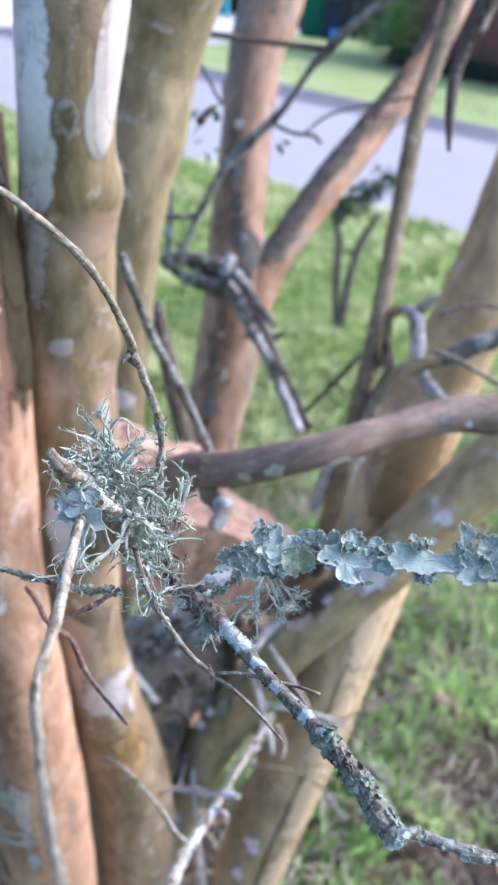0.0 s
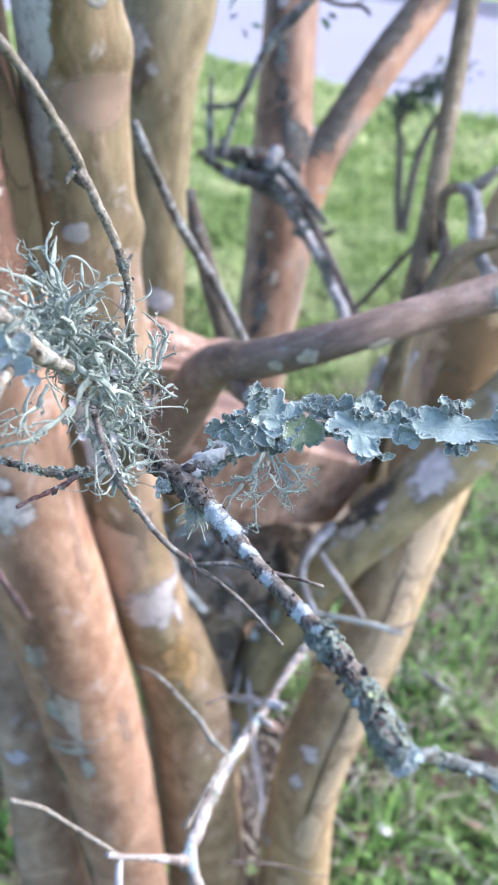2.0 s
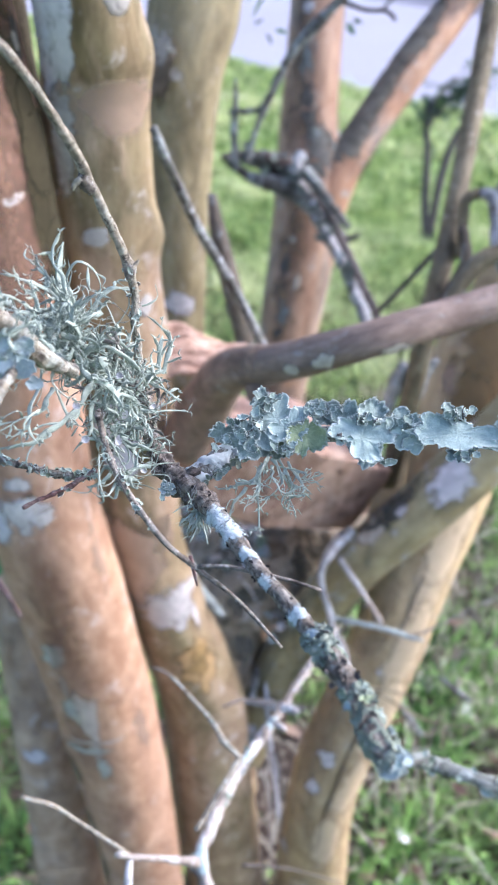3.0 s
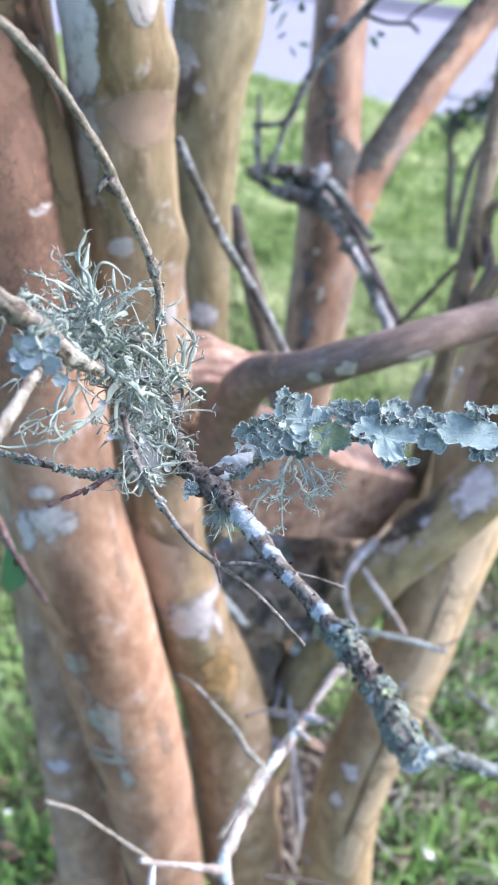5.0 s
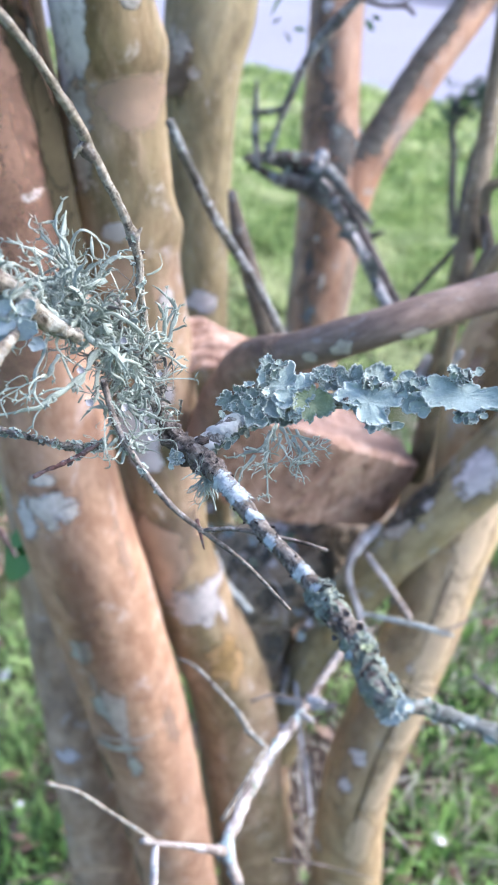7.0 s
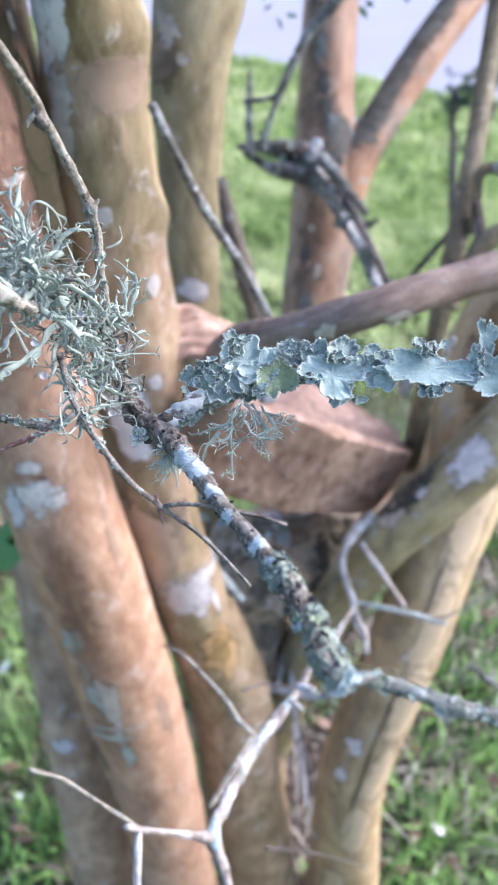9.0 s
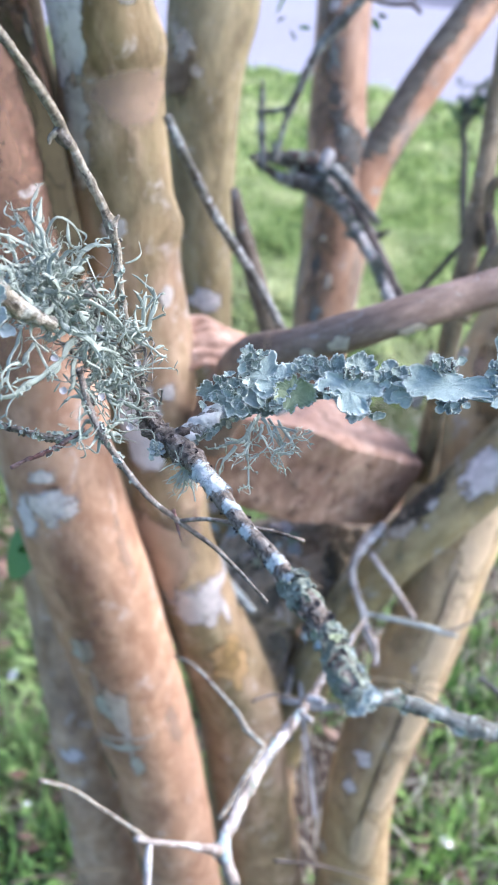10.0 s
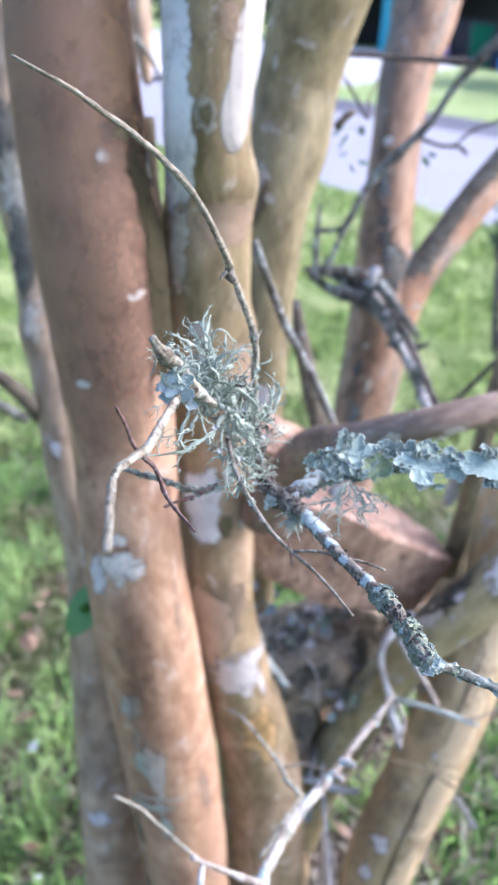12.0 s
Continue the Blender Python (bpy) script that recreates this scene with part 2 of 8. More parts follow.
M_GROUND, M_FARLAWN, M_ROAD = ground_material(), far_lawn_material(), road_material()


# ---------------------------------------------------------------- mesh helpers
def mesh_object(name, verts, faces, mat, parent=None, label="", smooth=True):
    me = bpy.data.meshes.new(name)
    me.from_pydata([tuple(v) for v in verts], [], faces)
    me.materials.append(mat)
    if smooth:
        me.polygons.foreach_set("use_smooth", [True] * len(me.polygons))
    me.update()
    ob = new(name, me)
    if parent is not None:
        ob.parent = parent
    if label:
        ob["label"] = label
    return ob


def thing(name, at, label, category, group="", kind=""):
    ob = new(name)
    ob.location = at
    ob.empty_display_size = 0.02
    tagged(ob, label, category, group, kind)
    bpy.context.view_layer.update()
    return ob


def under(ob, parent):
    """Parents ob, whose mesh is in world metres, without moving it."""
    ob.parent = parent
    ob.matrix_parent_inverse = parent.matrix_basis.inverted()
    return ob


def spline(ctrl, step):
    """Catmull-Rom through rows of x, y, z, r, sampled about every step metres."""
    c = np.array(ctrl, float)
    c = np.vstack([2 * c[0] - c[1], c, 2 * c[-1] - c[-2]])
    c[:, 3] = np.maximum(c[:, 3], 1e-5)
    out = []
    for i in range(1, len(c) - 2):
        p0, p1, p2, p3 = c[i - 1 : i + 3]
        count = max(2, int(np.linalg.norm(p2[:3] - p1[:3]) / step))
        t = np.linspace(0, 1, count, endpoint=False)[:, None]
        out.append(0.5 * (2 * p1 + (p2 - p0) * t + (2 * p0 - 5 * p1 + 4 * p2 - p3) * t**2 + (3 * p1 - p0 - 3 * p2 + p3) * t**3))
    out.append(c[-2:-1])
    rows = np.vstack(out)
    rows[:, 3] = np.maximum(rows[:, 3], 2e-5)
    return rows


def frames(rows):
    """Tangent, side and up for each row, turned as little as possible."""
    p = rows[:, :3]
    tan = np.gradient(p, axis=0)
    tan /= np.linalg.norm(tan, axis=1)[:, None] + 1e-12
    side = np.cross(tan[0], (0.3, -1.0, 0.2))
    side /= np.linalg.norm(side)
    sides = []
    for t in tan:
        side = side - t * (side @ t)
        side /= np.linalg.norm(side) + 1e-12
        sides.append(side.copy())
    sides = np.array(sides)
    return tan, sides, np.cross(tan, sides)


class Tube:
    """A tapering, lumpy round stem. Keeps its frames, so that patches can be laid on it."""

    def __init__(self, name, ctrl, mat, parent=None, label="", seg=22, step=0.008, lump=0.05, freq=14.0, bumps=(), seed=0.0, flat=1.0, boxy=0.0, turn=0.0):
        self.rows = spline(ctrl, step)
        self.tan, self.side, self.up = frames(self.rows)
        self.lump, self.freq, self.bumps, self.seed, self.flat, self.boxy, self.turn = lump, freq, bumps, seed, flat, boxy, turn
        n = len(self.rows)
        verts = [self.at(i, 2 * math.pi * k / seg) for i in range(n) for k in range(seg)]
        faces = [(i * seg + k, i * seg + (k + 1) % seg, (i + 1) * seg + (k + 1) % seg, (i + 1) * seg + k) for i in range(n - 1) for k in range(seg)]
        verts += [tuple(self.rows[0, :3]), tuple(self.rows[-1, :3])]
        faces += [(n * seg, (k + 1) % seg, k) for k in range(seg)]
        faces += [(n * seg + 1, (n - 1) * seg + k, (n - 1) * seg + (k + 1) % seg) for k in range(seg)]
        self.ob = mesh_object(name, verts, faces, mat, None, label)
        mean = float(self.rows[:, 3].mean())
        run = np.concatenate([[0.0], np.cumsum(np.linalg.norm(np.diff(self.rows[:, :3], axis=0), axis=1))]) + (seed * 0.377) % 1.9
        ring = np.array([(mean * math.cos(2 * math.pi * k / seg), mean * math.sin(2 * math.pi * k / seg)) for k in range(seg)])
        stem = np.column_stack([np.tile(ring, (n, 1)), np.repeat(run, seg)])
        stem = np.vstack([stem, [(0, 0, run[0]), (0, 0, run[-1])]])
        self.ob.data.attributes.new("stem", "FLOAT_VECTOR", "POINT").data.foreach_set("vector", stem.ravel())
        if parent is not None:
            under(self.ob, parent)

    def at(self, i, angle, lift=0.0):
        i = min(max(i, 0), len(self.rows) - 1)
        x, y, z, r = self.rows[i]
        way = math.cos(angle) * self.side[i] + math.sin(angle) * self.flat * self.up[i]
        p = np.array((x, y, z))
        if self.boxy:
            c, d = abs(math.cos(angle + self.turn)), abs(math.sin(angle + self.turn))
            r /= (c**self.boxy + d**self.boxy) ** (1 / self.boxy)
        s = Vector((p + way * r) * self.freq) + Vector((self.seed, 0, 0))
        r = r * (1 + self.lump * (noise.noise(s) + 0.5 * noise.noise(s * 2.7)))
        q = p + way * r
        for spot, height, size in self.bumps:
            q = q + way * height * math.exp(-((np.linalg.norm(q - np.array(spot)) / size) ** 2))
        return tuple(q + way * lift)

    def nearest(self, spot):
        spot = np.array(spot)
        i = int(np.argmin(((self.rows[:, :3] - spot) ** 2).sum(1)))
        off = spot - self.rows[i, :3]
        return i, math.atan2(off @ self.up[i], off @ self.side[i])

    def skin(self, start, end):
        """Row and angle at which the line from start to end first meets the stem."""
        start, end = np.array(start), np.array(end)
        best = (9.0, start)
        for f in np.linspace(0, 1, 400):
            q = start + (end - start) * f
            gap = float((np.linalg.norm(self.rows[:, :3] - q, axis=1) - self.rows[:, 3]).min())
            if gap < best[0]:
                best = (gap, q)
            if gap < 0:
                break
        return self.nearest(best[1])

    def patch(self, name, spot, half_long, half_wide, mat, label="", seed=0, ragged=0.35, lift=0.0006, rings=5, spokes=26, taper=0.0):
        """An irregular thin plate that follows the stem's surface round the point nearest to spot."""
        rnd = random.Random(seed * 7919 + 13)
        ragged *= 0.6
        rings, spokes = max(rings, min(30, int(half_long / 0.0035))), max(spokes, min(60, int(half_long / 0.0018)))
        i0, a0 = self.skin(*spot)
        lift += 0.00011 * (seed % 7)
        along = float(np.linalg.norm(np.diff(self.rows[:, :3], axis=0), axis=1).mean())
        edge = []
        for k in range(spokes):
            a = 2 * math.pi * k / spokes
            edge.append(1 + ragged * (noise.noise((math.cos(a) * 1.7 + seed, math.sin(a) * 1.7, seed * 0.37)) + 0.6 * noise.noise((math.cos(a) * 5 + seed, math.sin(a) * 5, 3.1))))
        verts, faces = [], []
        r0 = self.rows[i0, 3]

        def put(u, v, up):
            i = i0 + u * half_long / along
            lo = int(math.floor(i))
            f = i - lo
            w = half_wide * (1 + taper * u)
            ang = a0 + v * w / r0
            return tuple(np.array(self.at(lo, ang, up)) * (1 - f) + np.array(self.at(lo + 1, ang, up)) * f)

        verts.append(put(0, 0, lift))
        for j in range(1, rings + 1):
            q = j / rings
            for k in range(spokes):
                a = 2 * math.pi * k / spokes
                up = lift * (1.0 if j < rings else 0.75) + lift * 0.25 * rnd.random()
                verts.append(put(q * edge[k] * math.cos(a), q * edge[k] * math.sin(a), up))
        for k in range(spokes):
            a = 2 * math.pi * k / spokes
            verts.append(put(1.02 * edge[k] * math.cos(a), 1.02 * edge[k] * math.sin(a), -0.0008))
        for k in range(spokes):
            faces.append((0, 1 + k, 1 + (k + 1) % spokes))
        for j in range(rings):
            b = 1 + j * spokes
            for k in range(spokes):
                faces.append((b + k, b + spokes + k, b + spokes + (k + 1) % spokes, b + (k + 1) % spokes))
        ob = mesh_object(name, verts, faces, mat, None, label)
        edge = [1.0] + [1 - j / rings for j in range(1, rings + 1) for _ in range(spokes)] + [0.0] * spokes
        ob.data.attributes.new("edge", "FLOAT", "POINT").data.foreach_set("value", edge)
        ob.parent = self.ob
        ob.matrix_parent_inverse = self.ob.matrix_world.inverted()
        return ob


def chunk(name, spots, bevel, mat, parent, label, seed=3.0):
    """A knobby block of wood: the hull of a few corners, rounded and roughened."""
    bm = bmesh.new()
    for p in spots:
        bm.verts.new(p)
    hull = bmesh.ops.convex_hull(bm, input=bm.verts[:])
    loose = [v for v in bm.verts if not v.link_faces]
    bmesh.ops.delete(bm, geom=loose, context="VERTS")
    bmesh.ops.dissolve_limit(bm, angle_limit=radians(12), verts=bm.verts[:], edges=bm.edges[:])
    bmesh.ops.bevel(bm, geom=bm.edges[:], offset=bevel, segments=3, affect="EDGES", profile=0.6)
    bmesh.ops.triangulate(bm, faces=bm.faces[:])
    for _ in range(4):
        long_edges = [e for e in bm.edges if e.calc_length() > 0.006]
        if not long_edges:
            break
        bmesh.ops.subdivide_edges(bm, edges=long_edges, cuts=1, use_grid_fill=True)
        bmesh.ops.triangulate(bm, faces=[f for f in bm.faces if len(f.verts) > 3])
    bm.normal_update()
    for v in bm.verts:
        q = v.co * 34 + Vector((seed, 0, 0))
        v.co += v.normal * (0.0022 * noise.noise(q) + 0.0018 * noise.noise(q * 2.7) + 0.0012 * noise.noise(q * 7))
    me = bpy.data.meshes.new(name)
    bm.to_mesh(me)
    bm.free()
    me.materials.append(mat)
    me.polygons.foreach_set("use_smooth", [True] * len(me.polygons))
    me.set_sharp_from_angle(angle=radians(38))
    ob = new(name, me)
    ob["label"] = label
    return under(ob, parent)


def box(name, lo, hi, mat, parent=None, label="", bevel=0.0):
    bm = bmesh.new()
    bmesh.ops.create_cube(bm, size=1.0)
    lo, hi = Vector(lo), Vector(hi)
    for v in bm.verts:
        v.co = Vector(((lo[i] + hi[i]) / 2 + v.co[i] * (hi[i] - lo[i]) for i in range(3)))
    if bevel:
        bmesh.ops.bevel(bm, geom=bm.edges[:], offset=bevel, segments=2, affect="EDGES")
    me = bpy.data.meshes.new(name)
    bm.to_mesh(me)
    bm.free()
    me.materials.append(mat)
    ob = new(name, me)
    if parent is not None:
        ob.parent = parent
    if label:
        ob["label"] = label
    return ob


# ---------------------------------------------------------------- ground, road, far side
# the road runs along U; V points away across it
U, V = Vector((0.829, -0.560, 0)), Vector((0.560, 0.829, 0))
ROADWISE = Matrix(((U.x, V.x, 0, 0), (U.y, V.y, 0, 0), (0, 0, 1, 0), (0, 0, 0, 1)))
ROAD_NEAR, ROAD_FAR = 5.95, 11.35


def strip(name, v_rows, mat, label, u0=-300.0, u1=300.0):
    """A sheet along the road whose cross-section is rows of distance and height."""
    us = [u0, -40, -15, -6, -2, 2, 6, 15, 40, u1]
    verts = [tuple(ROADWISE @ Vector((u, v, z))) for u in us for v, z in v_rows]
    k = len(v_rows)
    faces = [(i * k + j, (i + 1) * k + j, (i + 1) * k + j + 1, i * k + j + 1) for i in range(len(us) - 1) for j in range(k - 1)]
    return tagged(mesh_object(name, verts, faces, mat), label, name.split("_")[-1], kind="structure")


strip("ground", [(-300, 0), (-30, 0), (-3, 0), (0, 0), (3, 0), (5.0, 0.0), (ROAD_NEAR - 0.06, 0.0), (ROAD_NEAR, -0.03), (ROAD_NEAR + 0.12, -0.08)], M_GROUND, "green lawn ground with bare soil showing under the grass")
strip("road", [(ROAD_NEAR + 0.02, -0.05), (8.6, 0.0), (ROAD_FAR + 0.02, -0.05)], M_ROAD, "pale sun-bleached asphalt residential street")
M_GUTTER = plain("shaded_gutter", (0.22, 0.21, 0.25), 0.9, 0.4, 3)
strip("gutter_kerb", [(ROAD_FAR, -0.046), (ROAD_FAR + 0.45, -0.03), (ROAD_FAR + 0.55, 0.06), (ROAD_FAR + 0.75, 0.07)], M_GUTTER, "grey worn concrete kerb and gutter")
strip("far_lawn", [(ROAD_FAR + 0.75, 0.06), (14, 0.05), (20, 0.05), (40, 0.0), (300, 0.0)], M_FARLAWN, "sunlit mown lawn across the street")

# ---------------------------------------------------------------- the tree
tree = thing("crape_myrtle_tree", (0.05, 0.75, 0.0), "multi-trunk crape myrtle with smooth mottled peeling bark and lichened twigs", "tree")

def rise(rows, length):
    """Carries a stem on beyond its first row, tapering a little."""
    p, q = np.array(rows[0]), np.array(rows[1])
    way = (p - q)[:3] / np.linalg.norm((p - q)[:3])
    way = way + (0, 0, 0.5)
    way /= np.linalg.norm(way)
    return [(*(p[:3] + way * length * f), p[3] * (1 - 0.3 * f)) for f in (1.0, 0.66, 0.33)] + list(rows)


trunk_a = Tube("trunk", rise([(-0.1809, 0.5273, 1.3891, 0.0353), (-0.1708, 0.5160, 1.3166, 0.0364), (-0.1629, 0.5119, 1.2559, 0.0390), (-0.1520, 0.5098, 1.1893, 0.0410), (-0.1421, 0.5116, 1.1140, 0.0393), (-0.1332, 0.5130, 1.0288, 0.0368), (-0.1248, 0.5124, 0.9329, 0.0379), (-0.1138, 0.5410, 0.7985, 0.0419), (-0.0968, 0.5663, 0.6387, 0.0432), (-0.0816, 0.5808, 0.4861, 0.0419), (-0.0689, 0.6067, 0.2600, 0.0441), (-0.0507, 0.6240, -0.0696, 0.0547)], 0.9), M_ORANGE, tree, "smooth orange-brown trunk", 40, 0.006, 0.03, 12, seed=1)
# added tube that stands in for the shaded gap between two trunks
Tube("gap_filler", [(-0.1357, 0.5631, 1.2512, 0.0050), (-0.1357, 0.5631, 1.2012, 0.0100), (-0.1357, 0.5739, 1.1779, 0.0119), (-0.1329, 0.5767, 1.1450, 0.0137), (-0.1288, 0.5828, 1.1094, 0.0140), (-0.1253, 0.5863, 1.0724, 0.0134), (-0.1220, 0.5928, 1.0220, 0.0110), (-0.1190, 0.5930, 0.9500, 0.0060)], M_FLANKSHADE, tree, "added dark tube for the shaded gap between two trunks", 20, 0.006, 0.08, 20, seed=2)
trunk_b = Tube("trunk", rise([(-0.0870, 0.5204, 1.3921, 0.0293), (-0.0835, 0.5141, 1.3224, 0.0293), (-0.0837, 0.5149, 1.2625, 0.0265), (-0.0880, 0.5430, 1.2150, 0.0281), (-0.0894, 0.5503, 1.1687, 0.0306), (-0.0903, 0.5653, 1.1027, 0.0337), (-0.0855, 0.5844, 1.0015, 0.0352), (-0.0762, 0.5924, 0.8895, 0.0317), (-0.0675, 0.6022, 0.8233, 0.0293), (-0.0545, 0.6156, 0.7488, 0.0338), (-0.0354, 0.6356, 0.6615, 0.0385), (-0.0195, 0.6514, 0.5682, 0.0425), (-0.0054, 0.6618, 0.4052, 0.0430), (0.0187, 0.7063, 0.0801, 0.0507)], 0.9) + [(0.026, 0.725, -0.06, 0.058)], M_OLIVE, tree, "olive-tan trunk with pale peeled patches", 40, 0.006, 0.04, 13, [((-0.0503, 0.5379, 1.2196), 0.007, 0.018), ((-0.0532, 0.5636, 1.1147), 0.006, 0.014)], seed=4)
trunk_c = Tube("trunk", rise([(-0.0384, 0.8455, 1.4255, 0.0408), (-0.0567, 0.8433, 1.3504, 0.0415), (-0.0718, 0.8464, 1.2871, 0.0396), (-0.0771, 0.8431, 1.2488, 0.0380), (-0.0777, 0.8293, 1.2096, 0.0379), (-0.0828, 0.8074, 1.1574, 0.0331), (-0.0816, 0.7957, 1.0823, 0.0287), (-0.0778, 0.7814, 1.0116, 0.0247), (-0.0744, 0.7771, 0.9535, 0.0222), (-0.0694, 0.7826, 0.8668, 0.0236), (-0.0747, 0.8195, 0.7382, 0.0248), (-0.0701, 0.8444, 0.5494, 0.0280), (-0.0607, 0.8661, 0.2570, 0.0346), (-0.0465, 0.8668, -0.1303, 0.0452)], 0.9), M_KHAKI, tree, "khaki-olive trunk", 36, 0.006, 0.05, 12, [((-0.0285, 0.7485, 1.2269), 0.010, 0.028)], seed=7)
Tube("twig", [(-0.0246, 0.7213, 1.2389, 0.0036), (-0.0186, 0.7260, 1.2463, 0.0030), (-0.0121, 0.7293, 1.2509, 0.0023)], M_DARK, tree, "short dark broken stub", 10, 0.003, 0.2, 80, seed=8)
trunk_d = Tube("trunk", rise([(0.0366, 1.5583, 1.4717, 0.0590), (0.0260, 1.5079, 1.3650, 0.0529), (0.0219, 1.4646, 1.2968, 0.0454), (0.0108, 1.4316, 1.2431, 0.0402), (0.0111, 1.3899, 1.1686, 0.0376), (0.0131, 1.3509, 1.0942, 0.0376), (0.0150, 1.3246, 1.0166, 0.0406), (0.0234, 1.2988, 0.9557, 0.0467), (0.0258, 1.2520, 0.8648, 0.0475), (0.0211, 1.2195, 0.7850, 0.0453), (0.0153, 1.1965, 0.7086, 0.0397), (0.0090, 1.1655, 0.5616, 0.0401), (0.0085, 1.1540, 0.3394, 0.0428), (0.0195, 1.1742, -0.0265, 0.0509)], 0.9), M_FARDARK, tree, "pinkish-orange trunk with dark lichened flank", 32, 0.01, 0.05, 10, seed=9)
limb_d = Tube("limb", rise(([(0.0315, 1.2554, 0.8869, 0.0296), (0.0442, 1.2777, 0.9166, 0.0365), (0.0585, 1.2906, 0.9498, 0.0330), (0.0866, 1.3164, 0.9940, 0.0263), (0.1455, 1.3923, 1.0789, 0.0269), (0.2079, 1.4643, 1.1604, 0.0257), (0.2710, 1.5274, 1.2462, 0.0248), (0.3165, 1.5956, 1.3401, 0.0237), (0.3598, 1.6785, 1.4609, 0.0231)])[::-1], 0.7), M_FAR, tree, "slanting limb, dark grey above and tan below", 24, 0.01, 0.04, 14, seed=12)
trunk_e = Tube("trunk", rise(([(0.07, 0.62, -0.06, 0.060)] + [(0.1254, 0.7160, 0.0817, 0.0507), (0.1152, 0.6738, 0.3895, 0.0397), (0.1210, 0.6706, 0.4948, 0.0383), (0.1405, 0.6777, 0.5977, 0.0380), (0.1589, 0.6936, 0.6749, 0.0371), (0.1750, 0.7168, 0.7452, 0.0371), (0.1914, 0.7446, 0.8015, 0.0391), (0.2008, 0.7794, 0.8555, 0.0456), (0.2129, 0.8220, 0.9139, 0.0479), (0.2405, 0.8568, 0.9779, 0.0423), (0.2766, 0.8994, 1.0976, 0.0391), (0.3125, 0.9648, 1.2275, 0.0385), (0.3468, 1.0247, 1.3466, 0.0379)])[::-1], 0.9), M_TAN, tree, "leaning tan trunk with a long dark crack", 36, 0.008, 0.03, 11, seed=14)
limb_e = Tube("limb", rise(([(0.0150, 0.7120, 0.4300, 0.0300), (0.0280, 0.7130, 0.5000, 0.0290), (0.0470, 0.7130, 0.5700, 0.0275), (0.0670, 0.7100, 0.6330, 0.0265), (0.0863, 0.7027, 0.6909, 0.0265), (0.1134, 0.6946, 0.7596, 0.0259), (0.1527, 0.6981, 0.8125, 0.0264), (0.1946, 0.7126, 0.8621, 0.0283), (0.2403, 0.7293, 0.9163, 0.0302), (0.2858, 0.7445, 0.9702, 0.0309), (0.3367, 0.7612, 1.0317, 0.0294), (0.3916, 0.7899, 1.0930, 0.0289)])[::-1], 0.5), M_LIMBE, tree, "olive-grey slanting limb with a pale lichen patch", 32, 0.008, 0.04, 12, seed=17)
Tube("stem", rise([(0.2066, 1.0212, 1.4044, 0.0101), (0.1963, 0.9733, 1.3335, 0.0094), (0.1733, 0.9078, 1.2492, 0.0092), (0.1619, 0.8372, 1.1562, 0.0084), (0.1515, 0.7690, 1.0681, 0.0087), (0.1415, 0.7275, 1.0093, 0.0086), (0.1383, 0.7175, 0.9466, 0.0088), (0.1393, 0.7485, 0.8764, 0.0095), (0.1405, 0.7847, 0.7946, 0.0097)], 0.6), M_STEM, tree, "slender upright tan stem", 16, 0.01, 0.05, 25, seed=19)
limb_g = Tube("limb", rise(([(-0.0380, 0.5735, 0.9562, 0.0172), (-0.0196, 0.5441, 1.0099, 0.0171), (0.0012, 0.4924, 1.0643, 0.0126), (0.0308, 0.4594, 1.0905, 0.0107), (0.0722, 0.4471, 1.1142, 0.0094), (0.1182, 0.4715, 1.1223, 0.0098), (0.1522, 0.4849, 1.1296, 0.0106), (0.1806, 0.4903, 1.1320, 0.0127), (0.2213, 0.4974, 1.1388, 0.0135), (0.2685, 0.5120, 1.1499, 0.0138)])[::-1], 0.5), M_LIMB, tree, "grey-brown branch reaching across", 28, 0.005, 0.06, 30, seed=21)
# added dark mass standing for the shadowed gap beside the knuckle
Tube("limb", [(0.1733, 0.9377, 0.8452, 0.0091), (0.1732, 0.9137, 0.8005, 0.0143), (0.1691, 0.8875, 0.7564, 0.0182), (0.1591, 0.8592, 0.7127, 0.0221), (0.1373, 0.8402, 0.6515, 0.0265)], M_GAPSHADE, tree, "dark limb added for the shaded gap behind the pruned block", 24, 0.006, 0.12, 20, seed=24)
chunk("pruned_knuckle", [(-0.0618, 0.6177, 0.9306), (-0.0156, 0.6202, 0.9449), (0.0274, 0.6395, 0.9302), (0.0601, 0.6611, 0.9026), (0.0907, 0.6934, 0.8733), (0.1346, 0.7357, 0.8386), (0.1384, 0.7468, 0.8366), (0.1058, 0.7417, 0.7609), (0.0163, 0.6679, 0.8103), (-0.0384, 0.6402, 0.8508), (-0.0670, 0.6287, 0.8932), (-0.0595, 0.7242, 0.9096), (-0.0056, 0.7484, 0.9006), (0.0354, 0.7700, 0.8899), (0.0801, 0.7819, 0.8636), (0.1181, 0.7826, 0.8398), (0.1274, 0.8120, 0.7363), (-0.0027, 0.7713, 0.7515), (-0.0965, 0.7243, 0.8794)], 0.003, M_KNUCKLE, tree, "blocky reddish-brown pruned limb end")
crotch = Tube("crotch", [(0.1598, 0.8430, 0.6714, 0.0370), (0.1011, 0.8082, 0.6691, 0.0462), (0.0566, 0.7874, 0.6676, 0.0554), (0.0132, 0.7641, 0.6686, 0.0610), (-0.0195, 0.7384, 0.6415, 0.0542), (-0.0124, 0.7208, 0.5918, 0.0385), (-0.0019, 0.7291, 0.4960, 0.0370)], M_FORK, tree, "dark mossy fork between the trunks", 44, 0.004, 0.24, 38, seed=27)
